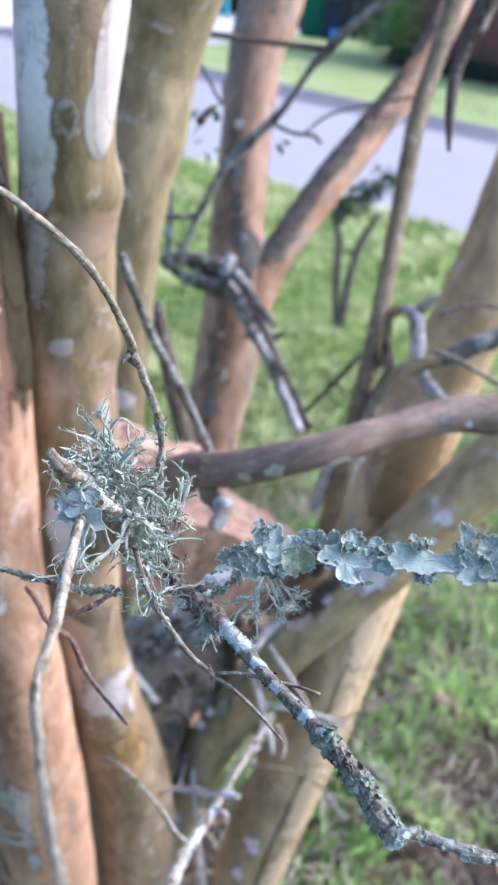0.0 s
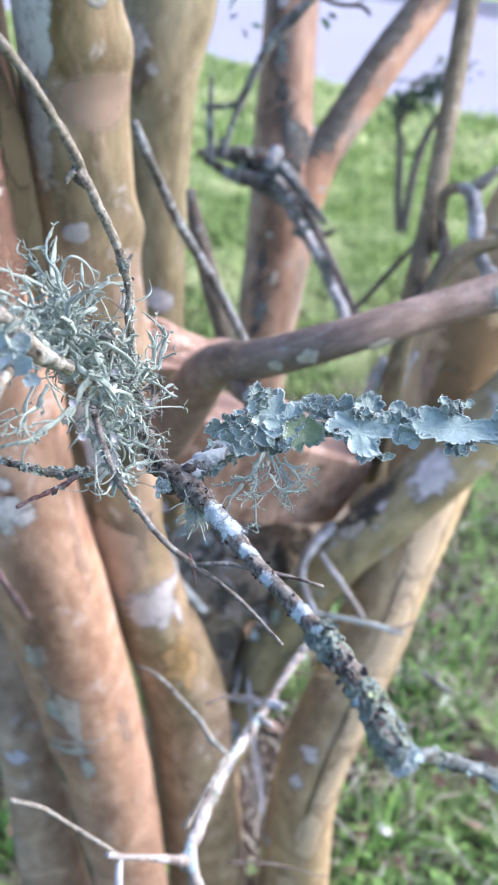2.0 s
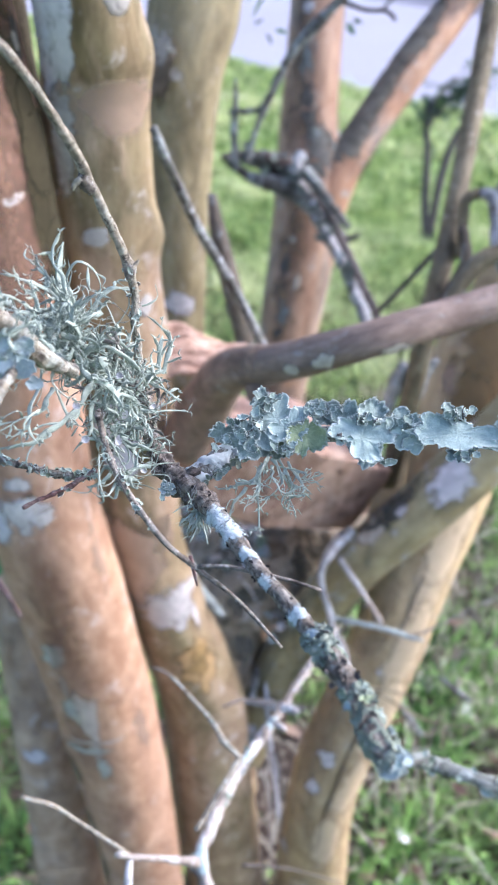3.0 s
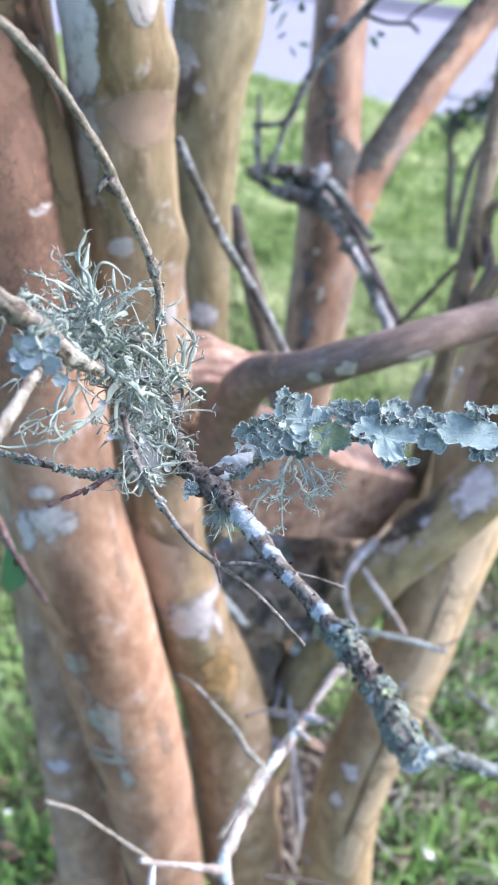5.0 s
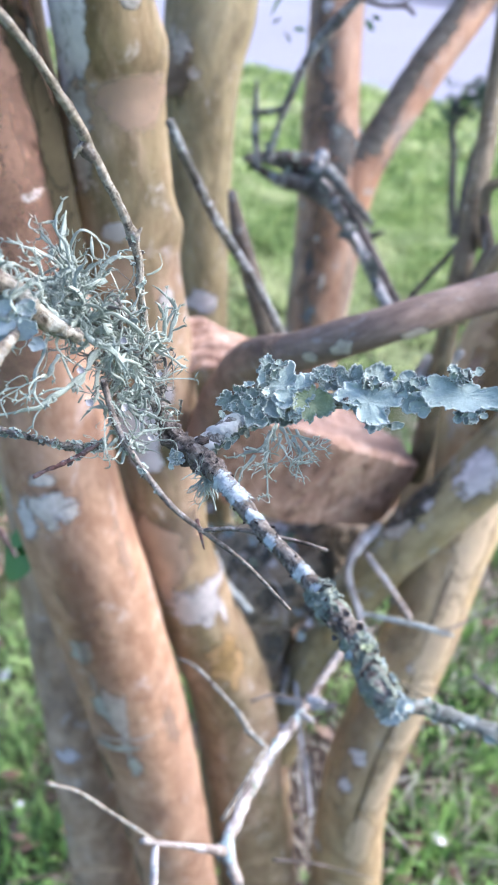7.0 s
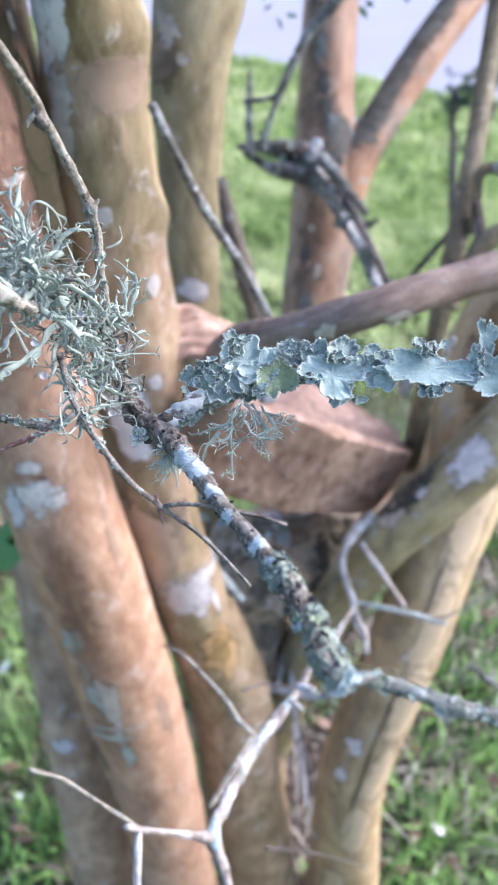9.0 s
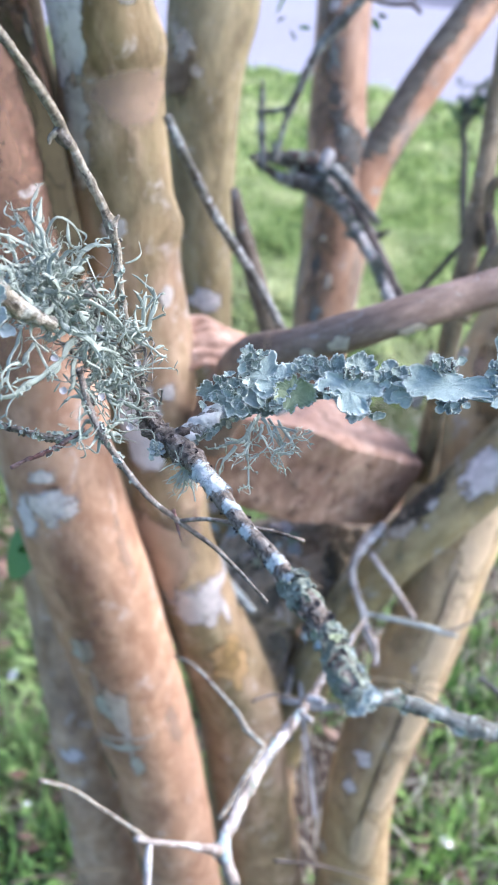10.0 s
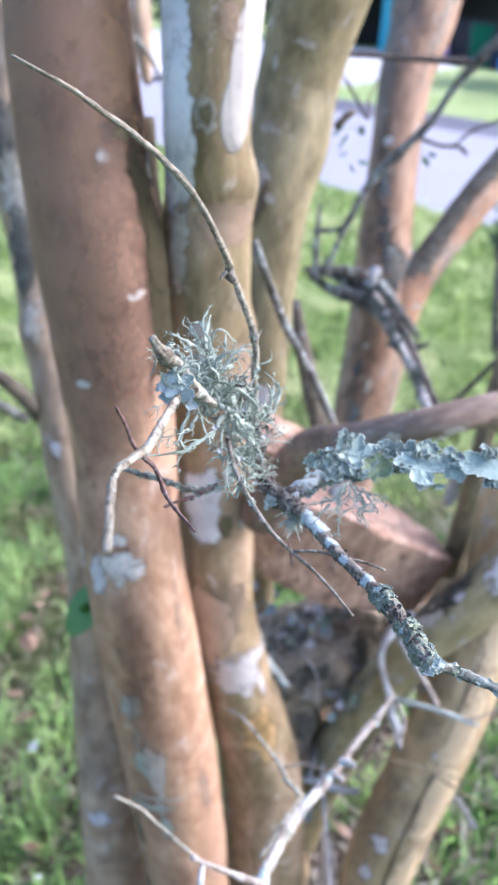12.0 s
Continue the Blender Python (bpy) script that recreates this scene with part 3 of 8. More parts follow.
stump = Tube("stump", [(0.0136, 0.7361, 0.6063, 0.0185), (0.0083, 0.7309, 0.5627, 0.0290), (0.0053, 0.7177, 0.5029, 0.0309), (0.0069, 0.7025, 0.4225, 0.0319), (0.0147, 0.6939, 0.2918, 0.0352), (0.0256, 0.6826, 0.1332, 0.0415), (0.0457, 0.6544, -0.2635, 0.0527)], M_OLIVE, tree, "ragged ochre-tan stump beside the fork", 32, 0.006, 0.16, 26, seed=28)
trunk_i = Tube("trunk", rise([(-0.3884, 0.8956, 1.3396, 0.0196), (-0.3650, 0.8605, 1.2606, 0.0207), (-0.3522, 0.8250, 1.1804, 0.0236), (-0.3210, 0.7912, 1.1014, 0.0247), (-0.2888, 0.7512, 1.0124, 0.0247), (-0.2568, 0.7169, 0.9079, 0.0268), (-0.2238, 0.6897, 0.7952, 0.0286), (-0.2099, 0.6734, 0.6612, 0.0324), (-0.1927, 0.6519, 0.5179, 0.0352), (-0.1806, 0.6403, 0.3753, 0.0370), (-0.1660, 0.6510, 0.0360, 0.0466)], 0.9) + [(-0.160, 0.66, -0.06, 0.050)], M_GREYTRUNK, tree, "grey-mauve trunk", 28, 0.008, 0.07, 18, [((-0.3061, 0.7272, 1.0240), 0.008, 0.02), ((-0.3441, 0.7964, 1.1950), 0.012, 0.025)], seed=30)

# ---------------------------------------------------------------- branches and twigs
curved = Tube("twig", [(-0.0608, 0.1984, 1.3055, 0.00044), (-0.0524, 0.1990, 1.3018, 0.00061), (-0.0466, 0.2027, 1.2984, 0.00070), (-0.0402, 0.2078, 1.2931, 0.00078), (-0.0334, 0.2129, 1.2876, 0.00087), (-0.0222, 0.2183, 1.2770, 0.00096), (-0.0157, 0.2232, 1.2668, 0.00096), (-0.0109, 0.2292, 1.2549, 0.00113), (-0.0081, 0.2322, 1.2465, 0.00104)] + [(-0.0018, 0.2341, 1.2312, 0.00104), (-0.0012, 0.2342, 1.2293, 0.00104), (-0.0000, 0.2346, 1.2224, 0.00096), (0.0002, 0.2342, 1.2144, 0.00096), (0.0015, 0.2345, 1.2000, 0.00122), (0.0039, 0.2333, 1.1885, 0.00139)], M_TWIG, tree, "thin grey-brown curved twig", 14, 0.0008, 0.3, 420, [((-0.0007, 0.2342, 1.2292), 0.0008, 0.00139), ((-0.0100, 0.2332, 1.2478), 0.0007, 0.00122), ((-0.0091, 0.2299, 1.2512), 0.0006, 0.00122), ((-0.0222, 0.2185, 1.2774), 0.0005, 0.00113), ((-0.0015, 0.2330, 1.2312), 0.0006, 0.001)], seed=40)
Tube("twig_node", [(-0.0016, 0.2341, 1.2310, 0.0012), (-0.0012, 0.2341, 1.2297, 0.0014), (-0.0010, 0.2342, 1.2284, 0.0014), (-0.0007, 0.2343, 1.2268, 0.0012)], M_GNARLED, tree, "swollen twig node", 14, 0.0004, 0.4, 500, seed=36)
Tube("twig", [(-0.0014, 0.2335, 1.2289, 0.0009), (0.0002, 0.2337, 1.2297, 0.0006), (0.0011, 0.2343, 1.2309, 0.0003)], M_TWIG, tree, "", 8, 0.0004, 0.3, 500, seed=37)
Tube("twig_node", [(-0.0091, 0.2312, 1.2500, 0.0012), (-0.0098, 0.2312, 1.2489, 0.0015), (-0.0094, 0.2316, 1.2476, 0.0015), (-0.0081, 0.2322, 1.2462, 0.0012)], M_GNARLED, tree, "swollen twig node", 14, 0.0004, 0.4, 500, seed=38)
Tube("twig", [(-0.0100, 0.2304, 1.2490, 0.0009), (-0.0113, 0.2298, 1.2478, 0.0006), (-0.0117, 0.2294, 1.2466, 0.0003)], M_TWIG, tree, "", 8, 0.0004, 0.3, 500, seed=39)
main = Tube("twig", [(0.0027, 0.2346, 1.1908, 0.0019), (0.0053, 0.2313, 1.1834, 0.0021), (0.0088, 0.2288, 1.1790, 0.0024), (0.0137, 0.2267, 1.1767, 0.0029), (0.0185, 0.2206, 1.1776, 0.0024), (0.0233, 0.2111, 1.1806, 0.0022), (0.0313, 0.1988, 1.1806, 0.0019), (0.0376, 0.1890, 1.1811, 0.0018), (0.0432, 0.1807, 1.1820, 0.0019), (0.0495, 0.1695, 1.1841, 0.0020), (0.0536, 0.1620, 1.1846, 0.0021), (0.0574, 0.1513, 1.1861, 0.0021), (0.0599, 0.1456, 1.1861, 0.0017), (0.0622, 0.1470, 1.1841, 0.0012)], M_GNARLED, tree, "gnarled twig crusted with lichen", 20, 0.0008, 0.24, 330, [((0.0133, 0.2230, 1.1803), 0.0009, 0.003), ((0.0077, 0.2270, 1.1837), 0.0007, 0.002), ((0.0175, 0.2192, 1.1792), 0.0007, 0.002)], seed=43)
tip_twig = Tube("twig", [(0.0612, 0.1464, 1.1852, 0.0013), (0.0668, 0.1488, 1.1825, 0.0013), (0.0733, 0.1485, 1.1809, 0.0014), (0.0787, 0.1474, 1.1801, 0.0014), (0.0833, 0.1474, 1.1793, 0.0013), (0.0950, 0.1464, 1.1775, 0.0012)], M_TIPTWIG, tree, "grey lichened twig tip", 18, 0.0005, 0.4, 420, seed=44)
Tube("twig_node", [(0.0052, 0.2307, 1.1834, 0.0022), (0.0088, 0.2287, 1.1792, 0.0026), (0.0112, 0.2276, 1.1779, 0.0022), (0.0135, 0.2265, 1.1768, 0.0033), (0.0160, 0.2236, 1.1772, 0.0024), (0.0183, 0.2206, 1.1777, 0.0028), (0.0219, 0.2140, 1.1798, 0.0022)], M_NODE, tree, "dark gnarled node", 36, 0.00025, 0.62, 420, seed=45)
Tube("twig", [(0.0102, 0.2285, 1.1781, 0.0016), (0.0083, 0.2285, 1.1807, 0.0011), (0.0073, 0.2287, 1.1834, 0.0004)], M_NODE, tree, "broken dark spur on the node", 12, 0.0004, 0.5, 600, seed=46)
Tube("twig", [(0.0134, 0.2267, 1.1780, 0.0014), (0.0153, 0.2272, 1.1799, 0.0012), (0.0175, 0.2278, 1.1801, 0.0007)], M_NODE, tree, "", 12, 0.0004, 0.6, 600, seed=48)
leafy = Tube("twig", [(0.0135, 0.2275, 1.1762, 0.0025), (0.0165, 0.2299, 1.1775, 0.0025), (0.0197, 0.2334, 1.1786, 0.0027), (0.0247, 0.2377, 1.1806, 0.0026), (0.0309, 0.2392, 1.1837, 0.0023), (0.0408, 0.2388, 1.1869, 0.0020), (0.0546, 0.2347, 1.1911, 0.0018), (0.0702, 0.2326, 1.1944, 0.0016), (0.0805, 0.2317, 1.1949, 0.0014), (0.0893, 0.2302, 1.1948, 0.0013), (0.1054, 0.2284, 1.1947, 0.0011), (0.1225, 0.2236, 1.1955, 0.0010)], M_TWIGLICH, tree, "pale lichen-coated twig", 14, 0.0012, 0.12, 240, seed=46)
thin = Tube("twig", [(-0.0032, 0.2105, 1.2045, 0.0007), (0.0016, 0.2034, 1.1965, 0.0008), (0.0084, 0.1990, 1.1886, 0.0007), (0.0149, 0.1959, 1.1827, 0.0007), (0.0209, 0.1957, 1.1776, 0.0006), (0.0310, 0.1937, 1.1711, 0.0005), (0.0417, 0.1887, 1.1633, 0.0004)], M_GNARLED, tree, "thin bare twig", 10, 0.0012, 0.18, 400, seed=50)
Tube("twig", [(0.0216, 0.1957, 1.1775, 0.0005), (0.0272, 0.1950, 1.1792, 0.0005), (0.0336, 0.1930, 1.1804, 0.0005), (0.0432, 0.1907, 1.1809, 0.0004), (0.0486, 0.1897, 1.1802, 0.0004)], M_GNARLED, tree, "thin dry side twig", 8, 0.0015, 0.12, 300, seed=52)
Tube("twig", [(0.0198, 0.1968, 1.1796, 0.0004), (0.0208, 0.1953, 1.1771, 0.0004), (0.0219, 0.1942, 1.1734, 0.0002)], M_TWIGRED, tree, "", 8, 0.0015, 0.12, 300, seed=53)
red_twig = Tube("twig", [(-0.0218, 0.2097, 1.1770, 0.0005), (-0.0172, 0.2133, 1.1782, 0.0005), (-0.0126, 0.2168, 1.1792, 0.0006), (-0.0063, 0.2199, 1.1830, 0.0006)], M_TWIGRED, tree, "reddish bare twig", 10, 0.0005, 0.6, 600, seed=54)
dusty = Tube("twig", [(-0.0442, 0.2293, 1.1778, 0.0007), (-0.0397, 0.2292, 1.1771, 0.0008), (-0.0268, 0.2267, 1.1766, 0.0008), (-0.0165, 0.2292, 1.1732, 0.0010), (-0.0094, 0.2308, 1.1745, 0.0007)], M_GNARLED, tree, "thin lichen-dusted twig", 12, 0.0005, 0.75, 650, seed=55)
Tube("twig", [(-0.0513, 0.5231, 1.1880, 0.0024), (-0.0474, 0.5274, 1.1756, 0.0028), (-0.0425, 0.5485, 1.1519, 0.0029), (-0.0299, 0.5725, 1.1131, 0.0032), (-0.0138, 0.5888, 1.0802, 0.0033), (0.0119, 0.5951, 1.0302, 0.0035), (0.0222, 0.6036, 1.0048, 0.0032)], M_MIDLICH, tree, "white-flecked grey twig", 10, 0.004, 0.1, 120, seed=57)
Tube("twig", [(-0.0460, 0.7442, 1.0848, 0.0036), (-0.0374, 0.7278, 1.0582, 0.0068), (-0.0254, 0.7189, 1.0241, 0.0083), (-0.0090, 0.7114, 0.9731, 0.0085), (0.0027, 0.7070, 0.9277, 0.0083)], M_DARK, tree, "dark broken branch stub", 14, 0.004, 0.1, 60, seed=58)
Tube("twig", [(-0.0459, 0.6570, 0.7798, 0.0035), (-0.0332, 0.6335, 0.7653, 0.0050), (-0.0184, 0.6208, 0.7565, 0.0055), (-0.0050, 0.6148, 0.7485, 0.0030)], M_TEALTWIG, tree, "stubby bluish lichened stick in the fork", 12, 0.003, 0.4, 90, seed=410)
white_twig = Tube("twig", [(0.0840, 0.5000, 0.8640, 0.0011), (0.0735, 0.4770, 0.8605, 0.0025), (0.0601, 0.4513, 0.8569, 0.0029), (0.0482, 0.4278, 0.8505, 0.0029), (0.0392, 0.4054, 0.8546, 0.0035), (0.0312, 0.3805, 0.8637, 0.0030), (0.0247, 0.3593, 0.8692, 0.0035), (0.0179, 0.3217, 0.8826, 0.0032), (0.0157, 0.3034, 0.8860, 0.0038), (0.0211, 0.2942, 0.8802, 0.0028), (0.0299, 0.2783, 0.8728, 0.0025)], M_TWIGPALE, tree, "bleached whitish forked twig", 18, 0.0012, 0.42, 230, seed=60)
Tube("twig", [(0.0862, 0.4847, 0.8696, 0.0017), (0.0894, 0.4780, 0.8691, 0.0013), (0.0922, 0.4711, 0.8657, 0.0013), (0.0920, 0.4656, 0.8604, 0.0015), (0.0900, 0.4628, 0.8576, 0.0006)], M_TWIGPALE, tree, "curled dry tendril", 9, 0.0015, 0.35, 200, seed=430)
Tube("twig", [(0.0513, 0.4256, 0.8619, 0.0024), (0.0563, 0.4220, 0.8658, 0.0028), (0.0606, 0.4191, 0.8676, 0.0016)], M_SNAGTIP, tree, "short pale broken stub", 9, 0.0015, 0.35, 200, seed=431)
Tube("twig", [(0.0474, 0.4122, 0.8635, 0.0020), (0.0518, 0.4077, 0.8653, 0.0020), (0.0548, 0.4056, 0.8651, 0.0008)], M_TWIGPALE, tree, "", 9, 0.0015, 0.35, 200, seed=432)
side_twig = Tube("twig", [(-0.0288, 0.4003, 0.9135, 0.0007), (-0.0200, 0.3940, 0.9180, 0.0008), (-0.0114, 0.3875, 0.9184, 0.0010), (0.0083, 0.3747, 0.9084, 0.0012), (0.0192, 0.3650, 0.9008, 0.0019), (0.0225, 0.3630, 0.8990, 0.0013), (0.0300, 0.3593, 0.8957, 0.0015)], M_TWIGTAN, tree, "thin tan side twig with a pale node", 12, 0.0015, 0.3, 240, seed=61)
Tube("twig", [(0.0152, 0.3009, 0.8879, 0.0029), (-0.0002, 0.2873, 0.9102, 0.0017), (-0.0103, 0.2749, 0.9296, 0.0015), (-0.0179, 0.2682, 0.9409, 0.0014)], M_TWIGPALE, tree, "", 8, 0.003, 0.26, 140, seed=62)
Tube("twig", [(-0.0128, 0.2731, 0.9328, 0.0016), (-0.0126, 0.2669, 0.9288, 0.0018), (-0.0107, 0.2540, 0.9161, 0.0018)], M_TWIGPALE, tree, "", 8, 0.003, 0.26, 140, seed=63)
Tube("twig", [(-0.0600, 0.2725, 0.9676, 0.0010), (-0.0473, 0.2767, 0.9572, 0.0010), (-0.0363, 0.2787, 0.9436, 0.0010), (-0.0198, 0.2774, 0.9314, 0.0010), (-0.0126, 0.2758, 0.9277, 0.0011)], M_TWIGTAN, tree, "", 8, 0.003, 0.1, 140, seed=64)
Tube("twig", [(0.0108, 0.3196, 0.8842, 0.0015), (0.0200, 0.3375, 0.8917, 0.0015), (0.0294, 0.3592, 0.8957, 0.0015)], M_TWIGTAN, tree, "", 8, 0.003, 0.1, 140, seed=65)
Tube("twig", [(0.1041, 0.6949, 0.7998, 0.0047), (0.0947, 0.6880, 0.7909, 0.0062), (0.0824, 0.6693, 0.7827, 0.0044), (0.0781, 0.6603, 0.7696, 0.0036), (0.0832, 0.6511, 0.7546, 0.0033), (0.0909, 0.6422, 0.7397, 0.0033), (0.0955, 0.6329, 0.7247, 0.0041), (0.1045, 0.6256, 0.7119, 0.0036), (0.1086, 0.6162, 0.6969, 0.0023)], M_SNAGPALE, tree, "pale crooked dead twig", 10, 0.004, 0.26, 90, seed=67)
Tube("twig", [(0.0936, 0.6707, 0.7829, 0.0028), (0.1173, 0.6530, 0.7609, 0.0028), (0.1380, 0.6360, 0.7405, 0.0025)], M_TWIGPALE, tree, "", 8, 0.004, 0.26, 90, seed=68)
Tube("twig", [(0.0943, 0.6406, 0.7367, 0.0026), (0.1201, 0.6410, 0.7330, 0.0028), (0.1460, 0.6405, 0.7295, 0.0027), (0.1700, 0.6373, 0.7262, 0.0024), (0.1790, 0.6365, 0.7255, 0.0012)], M_TEALTWIG, tree, "short straight teal lichened twig", 9, 0.003, 0.3, 120, seed=69)
Tube("twig", [(0.1640, 0.6380, 0.7272, 0.0012), (0.1790, 0.6395, 0.7330, 0.0012), (0.1960, 0.6430, 0.7455, 0.0011), (0.2165, 0.6469, 0.7619, 0.0010), (0.2420, 0.6520, 0.7770, 0.0009), (0.2665, 0.6571, 0.7874, 0.0007)], M_TWIGPALE, tree, "thin pale tan thread of a twig", 7, 0.004, 0.2, 120, seed=70)
# dead twigs caught in the fork and lying before the trunks
rnd = random.Random(404)
for path in ([(-0.0204, 0.6768, 0.7936), (0.0003, 0.6866, 0.7682), (0.0272, 0.6981, 0.7445), (0.0483, 0.7194, 0.7366)], [(0.0007, 0.6949, 0.7258), (0.0195, 0.6777, 0.7145), (0.0250, 0.6604, 0.6871)], [(0.0341, 0.6555, 0.6781), (0.0449, 0.6808, 0.6966), (0.0741, 0.6996, 0.7020)], [(0.0083, 0.4969, 0.7703), (0.0240, 0.5154, 0.7593), (0.0461, 0.5297, 0.7406), (0.0739, 0.5457, 0.7235), (0.0838, 0.5431, 0.7178)], [(0.0468, 0.5797, 0.6333), (0.0539, 0.5646, 0.5722), (0.0624, 0.5480, 0.4903)], [(0.0790, 0.6152, 0.6821), (0.1207, 0.6177, 0.6787), (0.1627, 0.6184, 0.6726), (0.1981, 0.6092, 0.6708)], [(0.0369, 0.4107, 0.7070), (0.0702, 0.4364, 0.6670), (0.1173, 0.4588, 0.6198)], [(0.0575, 0.6701, 0.4943), (0.0708, 0.6605, 0.4407), (0.0707, 0.6507, 0.3706)], [(0.1262, 0.5835, 0.7173), (0.1755, 0.5670, 0.7018), (0.2131, 0.5611, 0.7046), (0.2473, 0.5574, 0.7115)], [(-0.2152, 0.4830, 0.4938), (-0.1816, 0.4971, 0.4912), (-0.1469, 0.5096, 0.4860), (-0.1139, 0.5208, 0.4790)]):
    k = len(path) - 1
    Tube("twig", [(*p, 0.0014 - 0.0009 * i / k) for i, p in enumerate(path)], rnd.choice((M_TWIGPALE, M_TWIGDARK, M_STEM)), tree, "", 7, 0.004, 0.15, 120, seed=rnd.random() * 50)
Tube("limb", [(-0.3056, 1.0749, 1.3536, 0.0143), (-0.2911, 1.0480, 1.2959, 0.0130), (-0.2795, 1.0295, 1.2557, 0.0085), (-0.2719, 1.0191, 1.2328, 0.0033)], M_GREYTRUNK, tree, "broken mauve-brown branch end", 14, 0.006, 0.12, 40, seed=29)
Tube("twig", [(-0.2927, 1.0193, 1.2843, 0.0025), (-0.2676, 1.0028, 1.2663, 0.0032), (-0.2532, 0.9954, 1.2474, 0.0019)], M_TWIGTAN, tree, "", 8, 0.006, 0.12, 60, seed=26)
# dead snag on the far trunk: a dark forked stub with ragged grey sticks hanging from it
Tube("twig", [(-0.0899, 1.1925, 0.9910, 0.0040), (-0.0712, 1.2049, 0.9923, 0.0064), (-0.0440, 1.2108, 0.9885, 0.0120), (-0.0141, 1.2099, 0.9813, 0.0169), (0.0125, 1.2024, 0.9724, 0.0160), (0.0339, 1.1913, 0.9543, 0.0127), (0.0561, 1.1770, 0.9291, 0.0095), (0.0774, 1.1592, 0.9118, 0.0063), (0.0987, 1.1506, 0.9211, 0.0023)], M_SNAG, tree, "dark dead snag crusted with grey lichen", 20, 0.003, 0.42, 75, seed=71)
Tube("twig", [(-0.0811, 1.1826, 0.9902, 0.0039), (-0.0538, 1.1850, 0.9741, 0.0071), (-0.0236, 1.1842, 0.9670, 0.0111), (0.0078, 1.1775, 0.9602, 0.0118), (0.0372, 1.1618, 0.9450, 0.0070)], M_SNAG, tree, "", 16, 0.003, 0.35, 80, seed=72)
Tube("twig", [(0.0049, 1.1877, 0.9759, 0.0095), (0.0287, 1.1688, 0.9497, 0.0094), (0.0522, 1.1341, 0.9277, 0.0077), (0.0766, 1.0923, 0.9052, 0.0067), (0.0981, 1.0388, 0.8847, 0.0072), (0.1208, 0.9713, 0.8636, 0.0069)], M_SNAGPALE, tree, "bleached dead stick blotched with white lichen", 14, 0.003, 0.3, 90, seed=73)
Tube("twig", [(0.0411, 1.1738, 0.9496, 0.0071), (0.0645, 1.1442, 0.9272, 0.0070), (0.0869, 1.1032, 0.9070, 0.0060), (0.1081, 1.0500, 0.8873, 0.0051), (0.1335, 0.9816, 0.8647, 0.0049)], M_TWIGDARK, tree, "dark dead stick", 12, 0.003, 0.3, 90, seed=70)
Tube("twig", [(0.0058, 1.1847, 0.9833, 0.0066), (0.0083, 1.1851, 0.9960, 0.0082), (0.0120, 1.1882, 1.0050, 0.0074), (0.0135, 1.1896, 1.0085, 0.0052)], M_SNAGTIP, tree, "broken white stub", 14, 0.002, 0.55, 110, seed=69)
Tube("twig", [(0.0175, 1.1769, 0.9919, 0.0062), (0.0402, 1.1652, 0.9715, 0.0070), (0.0632, 1.1518, 0.9486, 0.0062), (0.0837, 1.1399, 0.9329, 0.0039)], M_FARLICH, tree, "ragged grey lichened splinter", 12, 0.003, 0.5, 110, seed=68)
# weathered stub and pale torn edge under the grey-brown branch
Tube("twig", [(0.1293, 0.7254, 0.9599, 0.0047), (0.1250, 0.7279, 0.9422, 0.0068), (0.1227, 0.7299, 0.9247, 0.0064), (0.1203, 0.7310, 0.9061, 0.0049)], M_SNAGPALE, tree, "weathered pale broken stub", 12, 0.003, 0.3, 90, seed=66)
Tube("twig", [(0.1574, 0.7428, 0.9588, 0.0027), (0.1510, 0.7472, 0.9432, 0.0049), (0.1474, 0.7462, 0.9195, 0.0044), (0.1460, 0.7438, 0.8951, 0.0033)], M_SNAGPALE, tree, "", 10, 0.003, 0.3, 90, seed=59)
Tube("twig", [(-0.0533, 1.1299, 1.0034, 0.0037), (-0.0449, 1.1373, 1.0399, 0.0036), (-0.0362, 1.1510, 1.0670, 0.0044), (-0.0089, 1.1701, 1.1277, 0.0058), (0.0224, 1.1770, 1.1656, 0.0068), (0.0531, 1.1835, 1.2028, 0.0050), (0.0784, 1.1946, 1.2482, 0.0046), (0.0985, 1.1971, 1.2765, 0.0066), (0.1277, 1.2028, 1.3118, 0.0059), (0.1698, 1.2083, 1.3481, 0.0044), (0.2062, 1.2249, 1.3834, 0.0034)], M_FARLICH, tree, "long lichened twig", 10, 0.006, 0.3, 70, seed=73)
Tube("twig", [(-0.0633, 1.1263, 0.9955, 0.0044), (-0.0700, 1.1434, 1.0274, 0.0044), (-0.0726, 1.1588, 1.0566, 0.0040), (-0.0753, 1.1776, 1.0923, 0.0022)], M_FARLICH, tree, "", 8, 0.006, 0.3, 70, seed=74)
Tube("twig", [(-0.0799, 1.1590, 1.0563, 0.0033), (-0.0559, 1.1594, 1.0595, 0.0037), (-0.0318, 1.1511, 1.0676, 0.0033)], M_FARLICH, tree, "", 8, 0.006, 0.3, 70, seed=75)
Tube("twig", [(-0.0659, 1.1496, 1.2772, 0.0033), (-0.0267, 1.1704, 1.2778, 0.0041), (0.0073, 1.1801, 1.2770, 0.0034), (0.0559, 1.1887, 1.2778, 0.0042), (0.1018, 1.1978, 1.2782, 0.0050)], M_TWIGDARK, tree, "thin dark twig", 8, 0.006, 0.1, 70, seed=76)
Tube("twig", [(-0.0508, 1.0589, 1.2566, 0.0015), (-0.0343, 1.0476, 1.2367, 0.0019), (-0.0178, 1.0364, 1.2168, 0.0019), (-0.0195, 1.0572, 1.2349, 0.0016), (-0.0128, 1.0793, 1.2562, 0.0013)], M_TWIGDARK, tree, "", 6, 0.006, 0.1, 70, seed=77)
